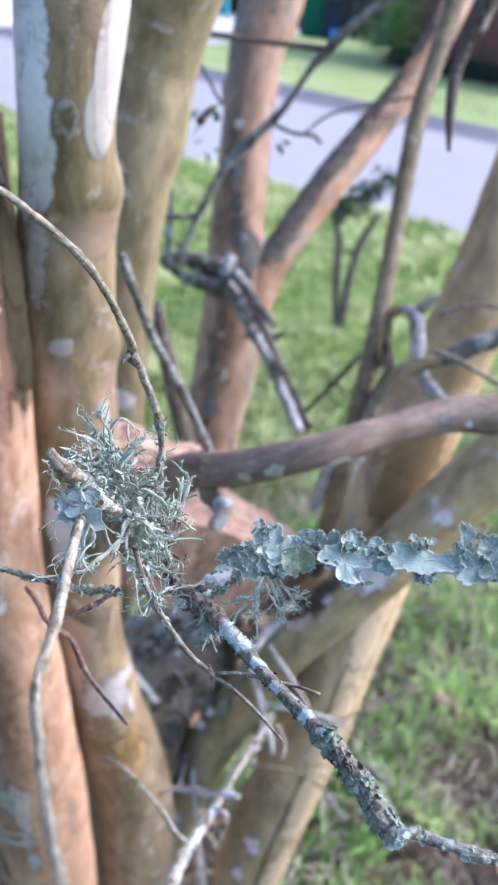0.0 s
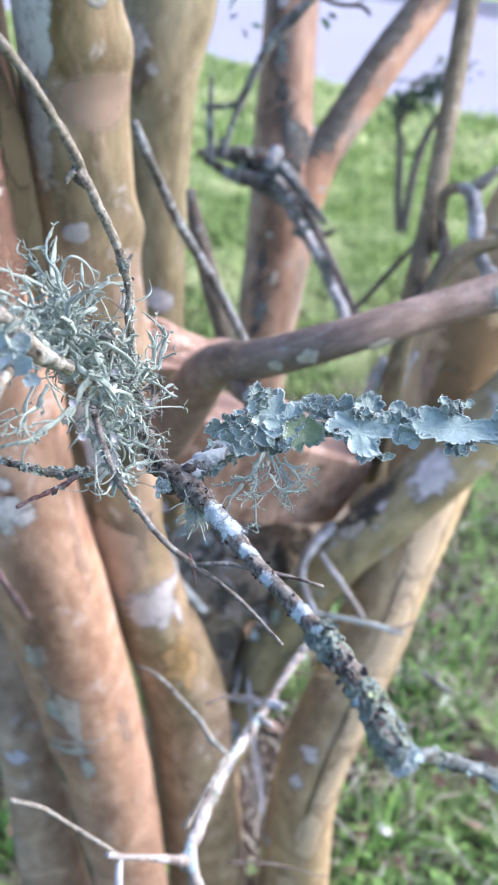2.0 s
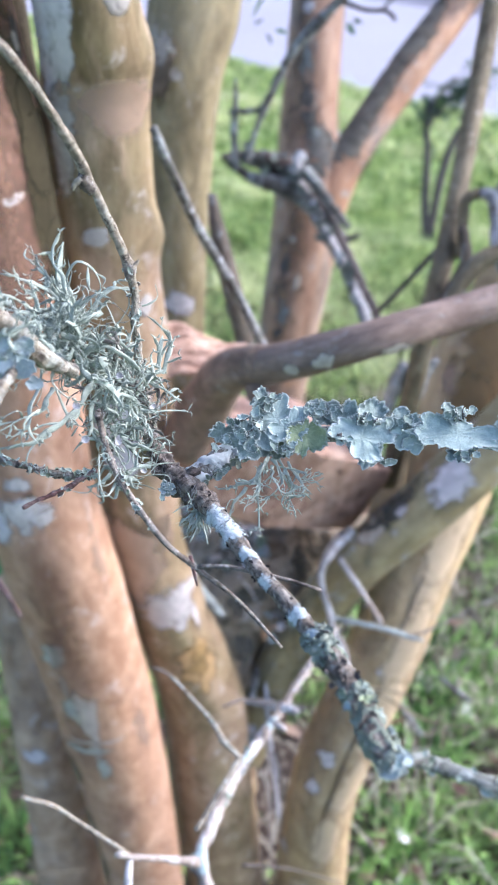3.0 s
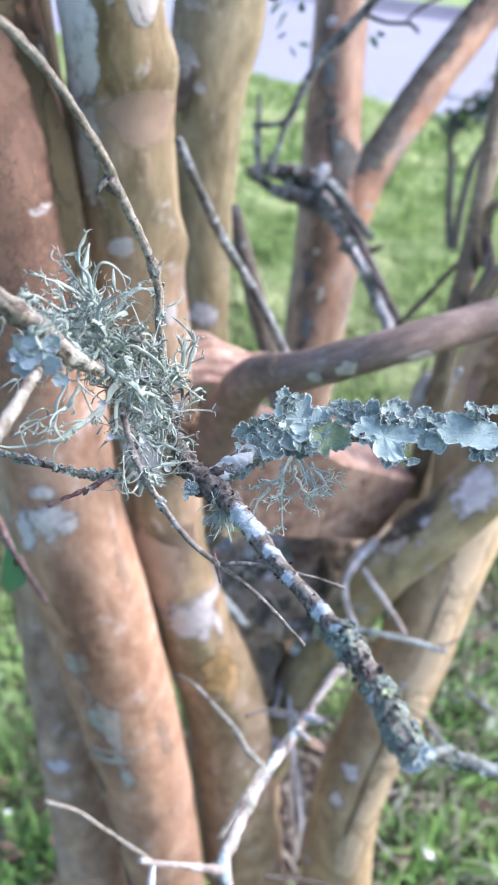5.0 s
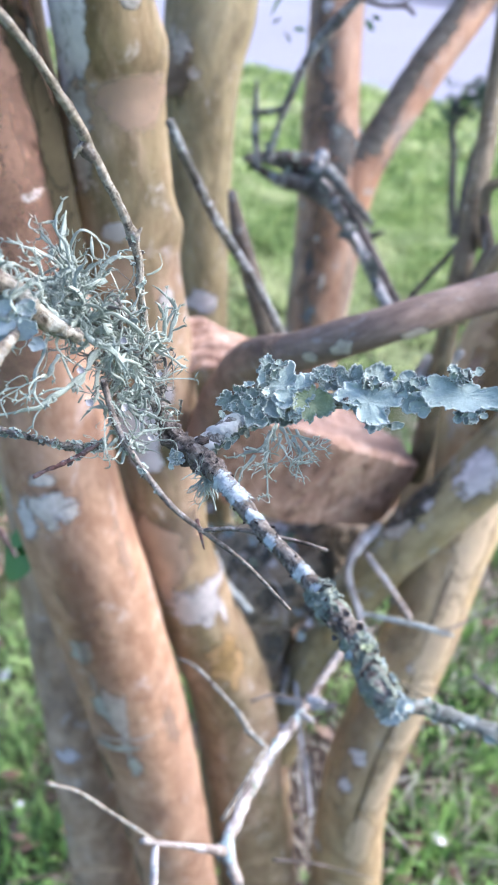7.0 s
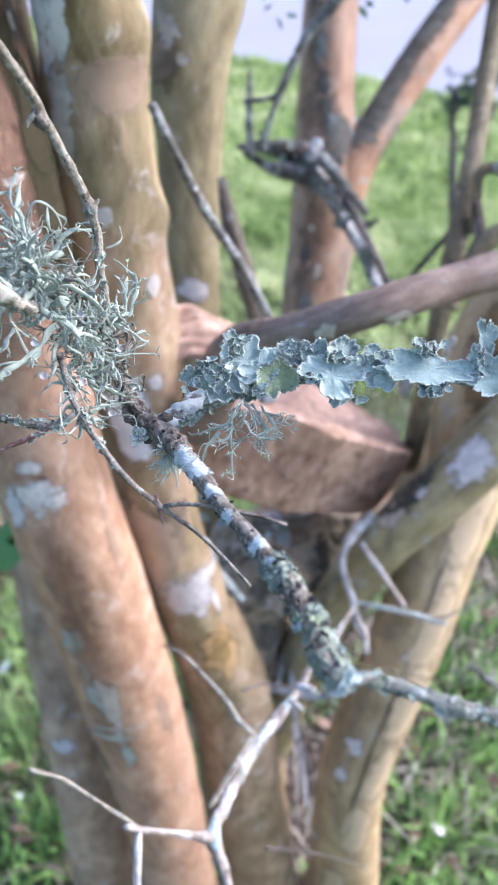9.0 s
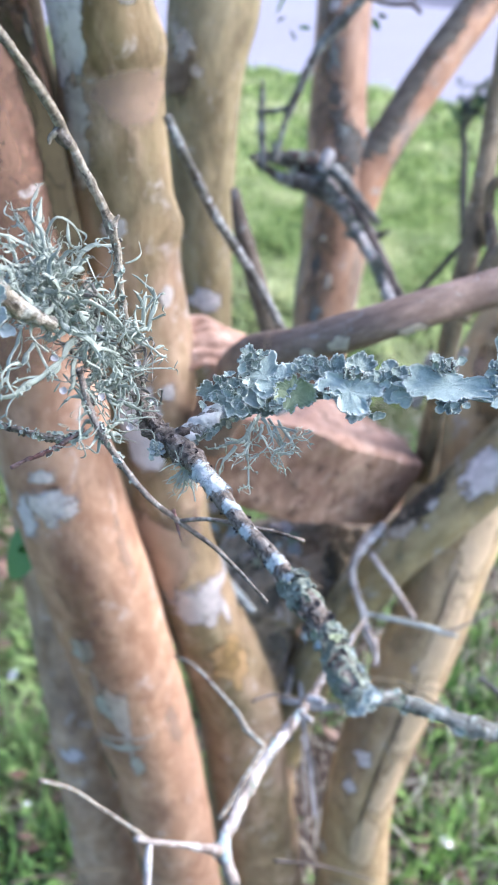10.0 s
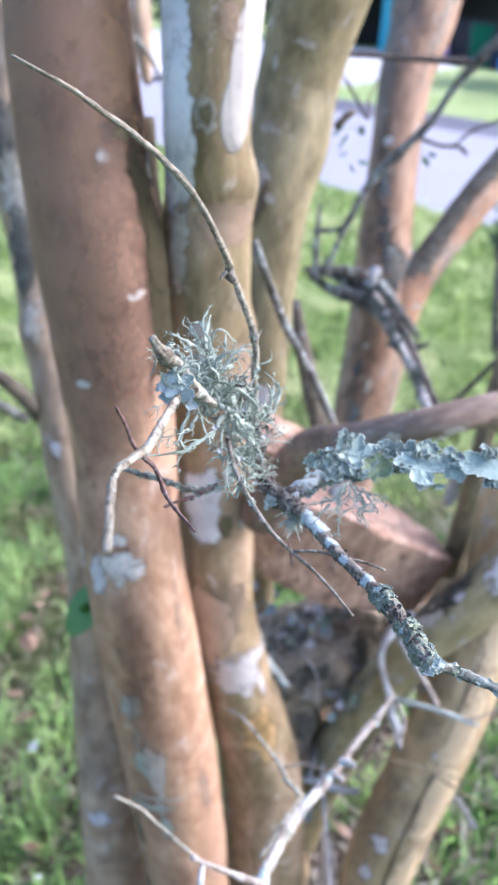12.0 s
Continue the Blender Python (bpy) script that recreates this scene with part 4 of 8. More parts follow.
Tube("twig", [(0.0470, 1.1745, 1.1849, 0.0028), (0.0701, 1.1597, 1.1806, 0.0025), (0.0949, 1.1588, 1.1813, 0.0025), (0.1052, 1.1541, 1.1733, 0.0021)], M_TWIGDARK, tree, "", 6, 0.006, 0.1, 70, seed=78)
Tube("twig", [(0.0919, 1.2866, 1.1660, 0.0016), (0.1200, 1.2980, 1.1906, 0.0020), (0.1648, 1.3049, 1.2083, 0.0020), (0.2367, 1.3119, 1.2289, 0.0020)], M_TWIGDARK, tree, "", 6, 0.008, 0.1, 70, seed=79)
# pale lichened twigs standing before the fork
Tube("twig", [(0.0409, 0.7061, 0.5996, 0.0020), (0.0385, 0.6901, 0.5850, 0.0020), (0.0426, 0.6709, 0.5685, 0.0026), (0.0499, 0.6455, 0.5480, 0.0020), (0.0582, 0.6201, 0.5290, 0.0020), (0.0661, 0.5863, 0.5055, 0.0020)], M_SNAGTIP, tree, "pale upright dead twig", 9, 0.004, 0.4, 110, seed=140)
Tube("twig", [(-0.0146, 0.6612, 0.5737, 0.0026), (0.0113, 0.6732, 0.5701, 0.0033), (0.0416, 0.6735, 0.5706, 0.0039), (0.0662, 0.6708, 0.5695, 0.0039), (0.0823, 0.6726, 0.5722, 0.0020)], M_SNAGTIP, tree, "whitish lichened side twig", 9, 0.004, 0.5, 110, seed=141)
Tube("twig", [(0.0251, 0.6677, 0.5785, 0.0032), (0.0275, 0.6828, 0.5917, 0.0039), (0.0282, 0.6935, 0.6013, 0.0026)], M_MIDLICH, tree, "", 9, 0.004, 0.5, 110, seed=142)
Tube("twig", [(0.1814, 0.7129, 0.5551, 0.0027), (0.1973, 0.6998, 0.5472, 0.0041), (0.2118, 0.6835, 0.5369, 0.0034)], M_FARLICH, tree, "fallen bluish lichened stick", 9, 0.004, 0.4, 110, seed=143)
Tube("twig", [(0.2358, 0.7628, 0.5451, 0.0021), (0.2526, 0.7524, 0.5402, 0.0043), (0.2722, 0.7407, 0.5356, 0.0029)], M_FARLICH, tree, "", 9, 0.004, 0.4, 110, seed=144)
# bent pale twig and its neighbours
Tube("twig", [(0.1584, 0.7479, 1.0500, 0.0036), (0.1584, 0.7550, 1.0744, 0.0038), (0.1571, 0.7592, 1.0930, 0.0043), (0.1652, 0.7624, 1.0999, 0.0045), (0.1729, 0.7599, 1.1003, 0.0040)], M_STEM, tree, "brown bent twig", 12, 0.004, 0.2, 80, seed=80)
Tube("twig", [(0.1680, 0.7615, 1.1006, 0.0045), (0.1779, 0.7581, 1.0995, 0.0065), (0.1841, 0.7461, 1.0814, 0.0060), (0.1870, 0.7299, 1.0615, 0.0059), (0.1966, 0.7121, 1.0502, 0.0059), (0.2066, 0.6978, 1.0453, 0.0048)], M_SNAGPALE, tree, "bent pale dead twig", 14, 0.004, 0.35, 80, seed=81)
Tube("twig", [(0.1466, 0.7174, 1.0121, 0.0045), (0.1556, 0.7269, 1.0312, 0.0055), (0.1628, 0.7329, 1.0542, 0.0050), (0.1565, 0.7456, 1.0778, 0.0040)], M_DARK, tree, "", 10, 0.005, 0.12, 60, seed=82)
Tube("twig", [(0.1821, 0.7591, 1.1039, 0.0055), (0.1911, 0.7572, 1.1141, 0.0035), (0.1965, 0.7552, 1.1217, 0.0020)], M_TWIGPALE, tree, "", 8, 0.005, 0.26, 60, seed=83)
Tube("twig", [(0.1408, 0.6836, 1.0118, 0.0058), (0.1558, 0.6996, 1.0438, 0.0067), (0.1712, 0.7100, 1.0651, 0.0067), (0.1952, 0.7138, 1.0747, 0.0053), (0.2043, 0.7155, 1.0789, 0.0048)], M_STEM, tree, "", 12, 0.004, 0.2, 60, seed=94)
Tube("twig", [(0.1928, 0.7135, 1.0740, 0.0048), (0.2043, 0.7153, 1.0785, 0.0063), (0.2179, 0.7182, 1.0854, 0.0077), (0.2360, 0.7223, 1.0951, 0.0091), (0.2778, 0.7275, 1.1092, 0.0087)], M_FARLICH, tree, "knobby lichened branch", 14, 0.004, 0.4, 60, seed=84)
Tube("twig", [(0.1818, 0.6811, 1.0973, 0.0018), (0.1957, 0.6690, 1.0973, 0.0020), (0.2119, 0.6553, 1.0941, 0.0020), (0.2321, 0.6403, 1.0890, 0.0020)], M_TWIGTAN, tree, "", 6, 0.005, 0.1, 90, seed=85)
Tube("twig", [(0.1831, 0.6934, 1.1211, 0.0018), (0.1954, 0.6873, 1.1321, 0.0020), (0.2100, 0.6790, 1.1393, 0.0020), (0.2291, 0.6681, 1.1419, 0.0020)], M_TWIGTAN, tree, "", 6, 0.005, 0.1, 90, seed=86)
Tube("twig", [(0.1076, 0.8362, 0.9546, 0.0026), (0.1280, 0.8475, 0.9781, 0.0029), (0.1583, 0.8649, 1.0145, 0.0029)], M_TWIGDARK, tree, "", 6, 0.005, 0.1, 90, seed=87)
Tube("twig", [(0.1758, 0.7554, 1.2388, 0.0018), (0.1729, 0.7698, 1.2660, 0.0041), (0.1743, 0.7868, 1.2987, 0.0050), (0.1815, 0.7907, 1.3285, 0.0058), (0.1879, 0.7963, 1.3614, 0.0066)], M_TWIGDARK, tree, "dark hanging dead stick", 10, 0.005, 0.15, 60, seed=88)
Tube("twig", [(0.1865, 0.7887, 1.3252, 0.0036), (0.1897, 0.7972, 1.3416, 0.0058), (0.1950, 0.7944, 1.3584, 0.0088), (0.2101, 0.7731, 1.3409, 0.0065)], M_TWIGPALE, tree, "", 10, 0.005, 0.2, 60, seed=89)
# twigs near the lens, past the tuft
Tube("twig", [(-0.0221, 0.1925, 1.2395, 0.0012), (-0.0184, 0.1947, 1.2337, 0.0020), (-0.0150, 0.1976, 1.2293, 0.0019), (-0.0119, 0.2022, 1.2220, 0.0019), (-0.0081, 0.2113, 1.2141, 0.0012)], M_TWIGTAN, tree, "broken lichened twig stub", 18, 0.0005, 0.4, 420, seed=91)
Tube("twig", [(-0.0143, 0.1945, 1.2231, 0.0011), (-0.0138, 0.1778, 1.2234, 0.0012), (-0.0120, 0.1566, 1.2257, 0.0012), (-0.0106, 0.1424, 1.2307, 0.0010), (-0.0092, 0.1248, 1.2359, 0.0008), (-0.0055, 0.1111, 1.2388, 0.0008), (-0.0014, 0.0978, 1.2404, 0.0008), (0.0015, 0.0890, 1.2445, 0.0007), (0.0044, 0.0804, 1.2490, 0.0006)], M_TWIGTAN, tree, "pale tan twig", 14, 0.0008, 0.35, 380, seed=92)
Tube("twig", [(-0.0146, 0.1409, 1.2424, 0.0004), (-0.0135, 0.1440, 1.2371, 0.0005), (-0.0124, 0.1482, 1.2293, 0.0005), (-0.0084, 0.1505, 1.2237, 0.0006), (-0.0044, 0.1480, 1.2176, 0.0005), (0.0045, 0.1377, 1.2168, 0.0003)], M_TWIGRED, tree, "dark reddish dead twig", 10, 0.0006, 0.5, 600, seed=93)
Tube("twig", [(-0.3376, 0.6730, 1.0160, 0.0078), (-0.3128, 0.6876, 0.9925, 0.0069), (-0.2975, 0.7015, 0.9704, 0.0076), (-0.2836, 0.7206, 0.9368, 0.0085)], M_DARK, tree, "dark side branch", 10, 0.006, 0.1, 60, seed=95)
Tube("twig", [(-0.3331, 0.6596, 0.9881, 0.0047), (-0.3089, 0.6762, 0.9687, 0.0048), (-0.2954, 0.7006, 0.9458, 0.0050)], M_FARLICH, tree, "", 10, 0.006, 0.1, 60, seed=96)
Tube("twig", [(0.0113, 0.4918, 1.0723, 0.0057), (0.0138, 0.4790, 1.0698, 0.0053), (0.0168, 0.4684, 1.0672, 0.0055), (0.0200, 0.4600, 1.0666, 0.0057), (0.0228, 0.4566, 1.0667, 0.0044)], M_LIMB, tree, "short purplish spur under the branch", 14, 0.002, 0.4, 130, seed=97)
Tube("twig", [(0.0221, 0.4573, 1.0670, 0.0048), (0.0254, 0.4549, 1.0677, 0.0050), (0.0281, 0.4522, 1.0671, 0.0044)], M_SNAGTIP, tree, "white lichen band on the spur", 14, 0.002, 0.25, 150, seed=98)
Tube("twig", [(0.0267, 0.4536, 1.0675, 0.0044), (0.0254, 0.4492, 1.0642, 0.0044), (0.0227, 0.4453, 1.0618, 0.0041), (0.0199, 0.4417, 1.0601, 0.0025)], M_TWIGPALE, tree, "pale broken spur end", 12, 0.002, 0.4, 150, seed=99)

# ---------------------------------------------------------------- peeled bark, cracks and crusts on the trunks
M_WHITE = crust("fresh_pale_bark", (0.50, 0.455, 0.43), 0.6, 0.15, 40, 3.0, 200)
M_KNOTFILM = crust("knobbly_scar_bark", (0.25, 0.19, 0.135), 0.9, 0.5, 90, 0.9, 90, 0.9, 0.003)
M_LILAC = crust("pale_crust_lichen", (0.64, 0.60, 0.61), 0.85, 0.3, 120, 0.6, 110)
M_PALEGREY = crust("grey_crust_lichen", (0.46, 0.41, 0.345), 0.85, 0.35, 90, 0.6, 90)
M_BLUISH = crust("bluish_white_bark", (0.74, 0.72, 0.76), 0.7, 0.22, 30, 1.0, 60)
M_PINK = crust("pink_new_bark", (0.42, 0.29, 0.215), 0.6, 0.2, 30, 0.45, 70, 0.55)
M_PINKROUND = crust("pinkish_round_scar", (0.50, 0.35, 0.26), 0.65, 0.2, 30, 0.9, 30, 0.55)
M_OCHRE = crust("ochre_bark", (0.36, 0.235, 0.10), 0.65, 0.25, 30, 0.45, 60, 0.85)
M_OLIVESPOT = crust("olive_bark_spot", (0.17, 0.145, 0.08), 0.7, 0.3, 40, 0.5, 90, 0.85)
M_CRACK = crust("dark_bark_crack", (0.05, 0.036, 0.026), 0.9, 0.3, 60, 3.0, 200)
M_DARKCRUST = crust("dark_crust_lichen", (0.165, 0.152, 0.125), 0.9, 0.5, 60, 0.8, 60, 0.9)
M_DARKBITS = crust("dark_lichen_bits", (0.13, 0.125, 0.115), 0.9, 0.5, 120, 0.5, 110, 0.85)
M_TEALCRUST = crust("teal_crust_lichen", (0.27, 0.30, 0.295), 0.9, 0.45, 70, 0.4, 90, 0.8)

M_MAUVE = crust("mauve_brown_film", (0.375, 0.222, 0.152), 0.65, 0.25, 25, 0.7, 25, 0.6)
M_GREYBROWN = crust("grey_brown_bark", (0.25, 0.195, 0.15), 0.7, 0.3, 25, 0.45, 30, 0.5)
for spot, a, b, n in (([(0.0275, 0.2256, 1.0128), (0.0011, 0.3995, 0.7326)], 0.008, 0.004, 180), ([(0.0245, 0.2248, 1.0123), (-0.0050, 0.3981, 0.7315)], 0.005, 0.003, 181), ([(0.0419, 0.2465, 1.0425), (0.0259, 0.5064, 0.7084)], 0.007, 0.0025, 182), ([(0.0491, 0.2535, 1.0518), (0.0426, 0.5226, 0.7302)], 0.008, 0.0025, 183)):
    white_twig.patch("lichen_crust", spot, a, b, crust("mint_crust_film", (0.44, 0.52, 0.51), 0.9, 0.2, 200, 0.9, 400) if n == 180 else bpy.data.materials["mint_crust_film"], "pale mint crust lichen", n, 0.7, 0.0003)
trunk_a.patch("old_bark", [(-0.0798, 0.2710, 1.2603), (-0.2787, 0.7554, 1.1609)], 0.26, 0.085, M_MAUVE, "mauve-brown tone high on the trunk", 101, 0.25)
M_TANSHADE = crust("tan_brown_side_shade", (0.36, 0.285, 0.185), 0.7, 0.3, 25, 0.45, 30, 0.35)
M_OCHRESHADE = crust("ochre_top_shade", (0.225, 0.15, 0.07), 0.7, 0.25, 25, 0.6, 35, 0.8)
# olive bark darkened to carry the shade on trunk_a's crowded side
M_OLIVESHADE = crust("olive_bark_shade", (0.06, 0.05, 0.027), 1.0, 0.3, 30, 0.6, 32, 0.9)
trunk_a.patch("old_bark", [(-0.0578, 0.3420, 1.2188), (-0.2253, 0.8305, 1.0789)], 0.10, 0.012, M_OLIVESHADE, "olive bark with the crowded side's shade painted in", 111, 0.8)
trunk_a.patch("old_bark", [(-0.0650, 0.3537, 1.2383), (-0.2446, 0.8616, 1.1310)], 0.09, 0.011, M_OLIVESHADE, "", 112, 0.8)
trunk_a.patch("old_bark", [(-0.0557, 0.2998, 1.2088), (-0.1925, 0.8517, 0.9544)], 0.06, 0.010, M_OLIVESHADE, "", 113, 0.8)
M_REDBAND = crust("red_brown_band_bark", (0.29, 0.168, 0.115), 0.75, 0.25, 30, 0.5, 24, 0.32)
M_DEEPRED = crust("deep_red_brown_film", (0.27, 0.155, 0.108), 0.75, 0.25, 30, 0.55, 22, 0.48)
for spot, a, b, n in (([(-0.0607, 0.3179, 1.2194), (-0.3363, 1.0353, 0.9971)], 0.075, 0.04, 171), ([(-0.0566, 0.3116, 1.1973), (-0.3213, 1.0123, 0.9163)], 0.06, 0.036, 172)):
    trunk_a.patch("old_bark", spot, a, b, M_DEEPRED, "darker red-brown patch on the trunk", n, 0.6)
for spot, a, b, n in (([(-0.0283, 0.1994, 1.1265), (-0.2088, 0.7837, 0.6107)], 0.09, 0.02, 173), ([(-0.0213, 0.1864, 1.1105), (-0.1832, 0.7358, 0.5520)], 0.1, 0.02, 174), ([(-0.0125, 0.1694, 1.0929), (-0.1508, 0.6736, 0.4874)], 0.09, 0.02, 175)):
    trunk_a.patch("old_bark", spot, a, b, M_REDBAND, "red-brown older bark down the trunk", n, 0.5)
trunk_a.patch("old_bark", [(-0.0626, 0.2831, 1.2118), (-0.1986, 0.6869, 1.0678)], 0.10, 0.026, M_MAUVE, "", 102, 0.3)
for spot, a, b, n in (([(-0.0563, 0.2644, 1.3074), (-0.3115, 1.0218, 1.2742)], 0.08, 0.022, 531), ([(-0.0543, 0.2640, 1.2929), (-0.3042, 1.0205, 1.2209)], 0.05, 0.015, 532)):
    trunk_a.patch("bark_plate", spot, a, b, crust("bright_orange_bark", (0.54, 0.31, 0.175), 0.6, 0.2, 25, 0.4, 22, 0.55) if n == 531 else bpy.data.materials["bright_orange_bark"], "brighter orange patch high on one side", n, 0.5)
# painted shade along the seam where trunk_a meets trunk_b
M_SEAMSHADE = crust("black_olive_seam_shade", (0.055, 0.046, 0.025), 1.0, 0.35, 30, 1.1, 40, 0.95)
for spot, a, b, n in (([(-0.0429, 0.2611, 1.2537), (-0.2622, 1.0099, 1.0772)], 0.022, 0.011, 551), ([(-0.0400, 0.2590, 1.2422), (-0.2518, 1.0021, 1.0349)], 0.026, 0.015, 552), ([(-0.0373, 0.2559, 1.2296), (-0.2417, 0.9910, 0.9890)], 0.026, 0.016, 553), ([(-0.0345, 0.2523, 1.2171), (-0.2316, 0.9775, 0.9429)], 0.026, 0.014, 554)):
    trunk_a.patch("old_bark", spot, a, b, M_SEAMSHADE, "dark painted shade where the trunks crowd", n, 0.3, 0.0012)
for spot, a, b, n in (([(-0.0559, 0.2620, 1.2805), (-0.3100, 1.0133, 1.1755)], 0.010, 0.014, 533), ([(-0.0593, 0.2591, 1.2697), (-0.3226, 1.0026, 1.1358)], 0.012, 0.007, 534), ([(-0.0445, 0.2637, 1.2687), (-0.2682, 1.0196, 1.1321)], 0.012, 0.006, 535)):
    trunk_a.patch("bark_scar", spot, a, b, M_DARKCRUST, "grey branch scar", n, 0.8)
for spot, a, b, n in (([(-0.0463, 0.2541, 1.2320), (-0.2747, 0.9841, 0.9977)], 0.003, 0.008, 536), ([(-0.0585, 0.2384, 1.2024), (-0.3196, 0.9266, 0.8891)], 0.003, 0.006, 537), ([(-0.0602, 0.2595, 1.2740), (-0.3258, 1.0041, 1.1515)], 0.0026, 0.0026, 538)):
    trunk_a.patch("bark_flake", spot, a, b, M_WHITE, "small pale lifted flake", n, 0.6)
for spot, a, b, n in (([(-0.0873, 0.2491, 1.2787), (-0.4252, 0.9659, 1.1689)], 0.05, 0.016, 541), ([(-0.0846, 0.2473, 1.2619), (-0.4152, 0.9591, 1.1073)], 0.06, 0.018, 542), ([(-0.0815, 0.2438, 1.2429), (-0.4041, 0.9466, 1.0376)], 0.05, 0.018, 543), ([(-0.0764, 0.2398, 1.2236), (-0.3851, 0.9317, 0.9669)], 0.03, 0.012, 544)):
    trunk_i.patch("lichen_crust", spot, a, b, M_DARKCRUST if n % 2 else M_PALEGREY, "rough grey crust on the bark", n, 0.9)
trunk_a.patch("old_bark", [(-0.0511, 0.2881, 1.2316), (-0.1717, 0.6985, 1.1138)], 0.05, 0.010, M_OLIVESHADE, "olive bark with the crowded side's shade painted in", 105, 0.3)
# browner left half of trunk_e, with its side shade in the colour
trunk_e.patch("old_bark", [(0.0685, 0.4021, 0.8594), (0.1429, 0.9063, 0.2239)], 0.14, 0.024, M_TANSHADE, "tan-brown bark with side shade painted in", 106, 0.25)
trunk_e.patch("old_bark", [(0.0881, 0.4114, 0.9568), (0.1887, 0.9280, 0.4512)], 0.10, 0.022, M_TANSHADE, "", 107, 0.3)
M_BROKEN = crust("broken_pale_lichen", (0.68, 0.62, 0.58), 0.9, 0.35, 120, 0.48, 75, 0.9)
for spot, a, b, m, n in (([(-0.0440, 0.2723, 1.1222), (-0.2751, 0.8679, 0.6407)], 0.012, 0.016, M_LILAC, 3), ([(-0.0462, 0.2722, 1.1231), (-0.2833, 0.8675, 0.6442)], 0.018, 0.024, M_BROKEN, 4), ([(-0.0512, 0.2677, 1.1202), (-0.3015, 0.8513, 0.6337)], 0.019, 0.011, M_LILAC, 5), ([(-0.0378, 0.2736, 1.1209), (-0.2525, 0.8726, 0.6362)], 0.009, 0.01, M_BROKEN, 151), ([(-0.0470, 0.2771, 1.1298), (-0.2860, 0.8855, 0.6687)], 0.008, 0.012, M_BROKEN, 152), ([(-0.0569, 0.2699, 1.1260), (-0.3224, 0.8594, 0.6548)], 0.016, 0.006, M_BROKEN, 153)):
    trunk_a.patch("lichen_patch", spot, a, b, m, "white crust lichen patch", n, 0.9)
M_FLAKE = crust("grey_bark_flake", (0.60, 0.50, 0.43), 0.8, 0.25, 60, 1.0, 70, 0.85)
for spot, a, b, n, taper in (([(-0.0143, 0.2316, 1.0717), (-0.1662, 0.7189, 0.4557)], 0.045, 0.0095, 6, -0.6), ([(-0.0100, 0.2247, 1.0654), (-0.1507, 0.6935, 0.4326)], 0.026, 0.0045, 7, -0.4), ([(-0.0135, 0.2260, 1.0672), (-0.1634, 0.6983, 0.4391)], 0.0035, 0.026, 15, 0), ([(-0.0064, 0.2281, 1.0672), (-0.1373, 0.7060, 0.4391)], 0.0025, 0.016, 16, 0), ([(-0.0279, 0.2444, 1.0864), (-0.2160, 0.7658, 0.5095)], 0.018, 0.0075, 17, -0.7), ([(-0.0238, 0.2380, 1.0795), (-0.2013, 0.7422, 0.4843)], 0.022, 0.003, 18, 0), ([(-0.0139, 0.2162, 1.0602), (-0.1647, 0.6625, 0.4136)], 0.03, 0.0035, 19, 0)):
    trunk_a.patch("bark_flake", spot, a, b, M_FLAKE, "grey peeling bark flake", n, 0.7, taper=taper)
for spot, a, b, n in (([(-0.0560, 0.3177, 1.2132), (-0.3192, 1.0345, 0.9746)], 0.004, 0.013, 161), ([(-0.0582, 0.2385, 1.2024), (-0.3183, 0.9271, 0.8891)], 0.004, 0.008, 162), ([(-0.0716, 0.2396, 1.2176), (-0.3674, 0.9310, 0.9448)], 0.002, 0.009, 163), ([(-0.0595, 0.2597, 1.2735), (-0.3232, 1.0048, 1.1497)], 0.0045, 0.0045, 164)):
    trunk_a.patch("bark_flake", spot, a, b, M_WHITE, "small pale lifted flake", n, 0.6)
M_KHAKIFILM = crust("khaki_old_bark", (0.27, 0.22, 0.14), 0.7, 0.3, 30, 0.6, 35, 0.75)
M_PEEL = crust("grey_green_peeled_bark", (0.47, 0.465, 0.41), 0.85, 0.25, 60, 0.75, 70, 0.85)
for spot, a, b, n in (([(-0.0224, 0.2432, 1.0808), (-0.2279, 0.7673, 0.5124)], 0.020, 0.010, 521), ([(-0.0121, 0.2325, 1.0681), (-0.1901, 0.7281, 0.4658)], 0.028, 0.013, 522), ([(-0.0067, 0.2235, 1.0595), (-0.1703, 0.6952, 0.4344)], 0.007, 0.026, 523), ([(0.0008, 0.2199, 1.0550), (-0.1429, 0.6819, 0.4180)], 0.022, 0.008, 524)):
    trunk_a.patch("bark_flake", spot, a, b, M_PEEL, "grey-green peeled bark", n, 0.9)
for spot, a, b, n in (([(-0.0024, 0.2066, 1.0467), (-0.1547, 0.6334, 0.3874)], 0.07, 0.024, 511), ([(-0.0081, 0.2185, 1.0562), (-0.1756, 0.6770, 0.4224)], 0.035, 0.013, 512), ([(0.0024, 0.1953, 1.0386), (-0.1372, 0.5917, 0.3579)], 0.06, 0.02, 513)):
    trunk_a.patch("old_bark", spot, a, b, M_KHAKIFILM, "khaki bark low on the trunk", n, 0.5)
trunk_a.patch("old_bark", [(-0.0458, 0.3339, 0.8240), (-0.1854, 0.7290, 0.1674)], 0.10, 0.020, M_KHAKIFILM, "khaki older bark", 107, 0.5)
trunk_a.patch("bark_flake", [(-0.0542, 0.2809, 1.2228), (-0.1786, 0.6805, 1.0937)], 0.0035, 0.006, M_WHITE, "small lifted bark flake", 8, 0.5)
trunk_a.patch("bark_flake", [(-0.0724, 0.2752, 1.1857), (-0.2215, 0.6683, 1.0067)], 0.003, 0.004, M_WHITE, "", 9, 0.5)
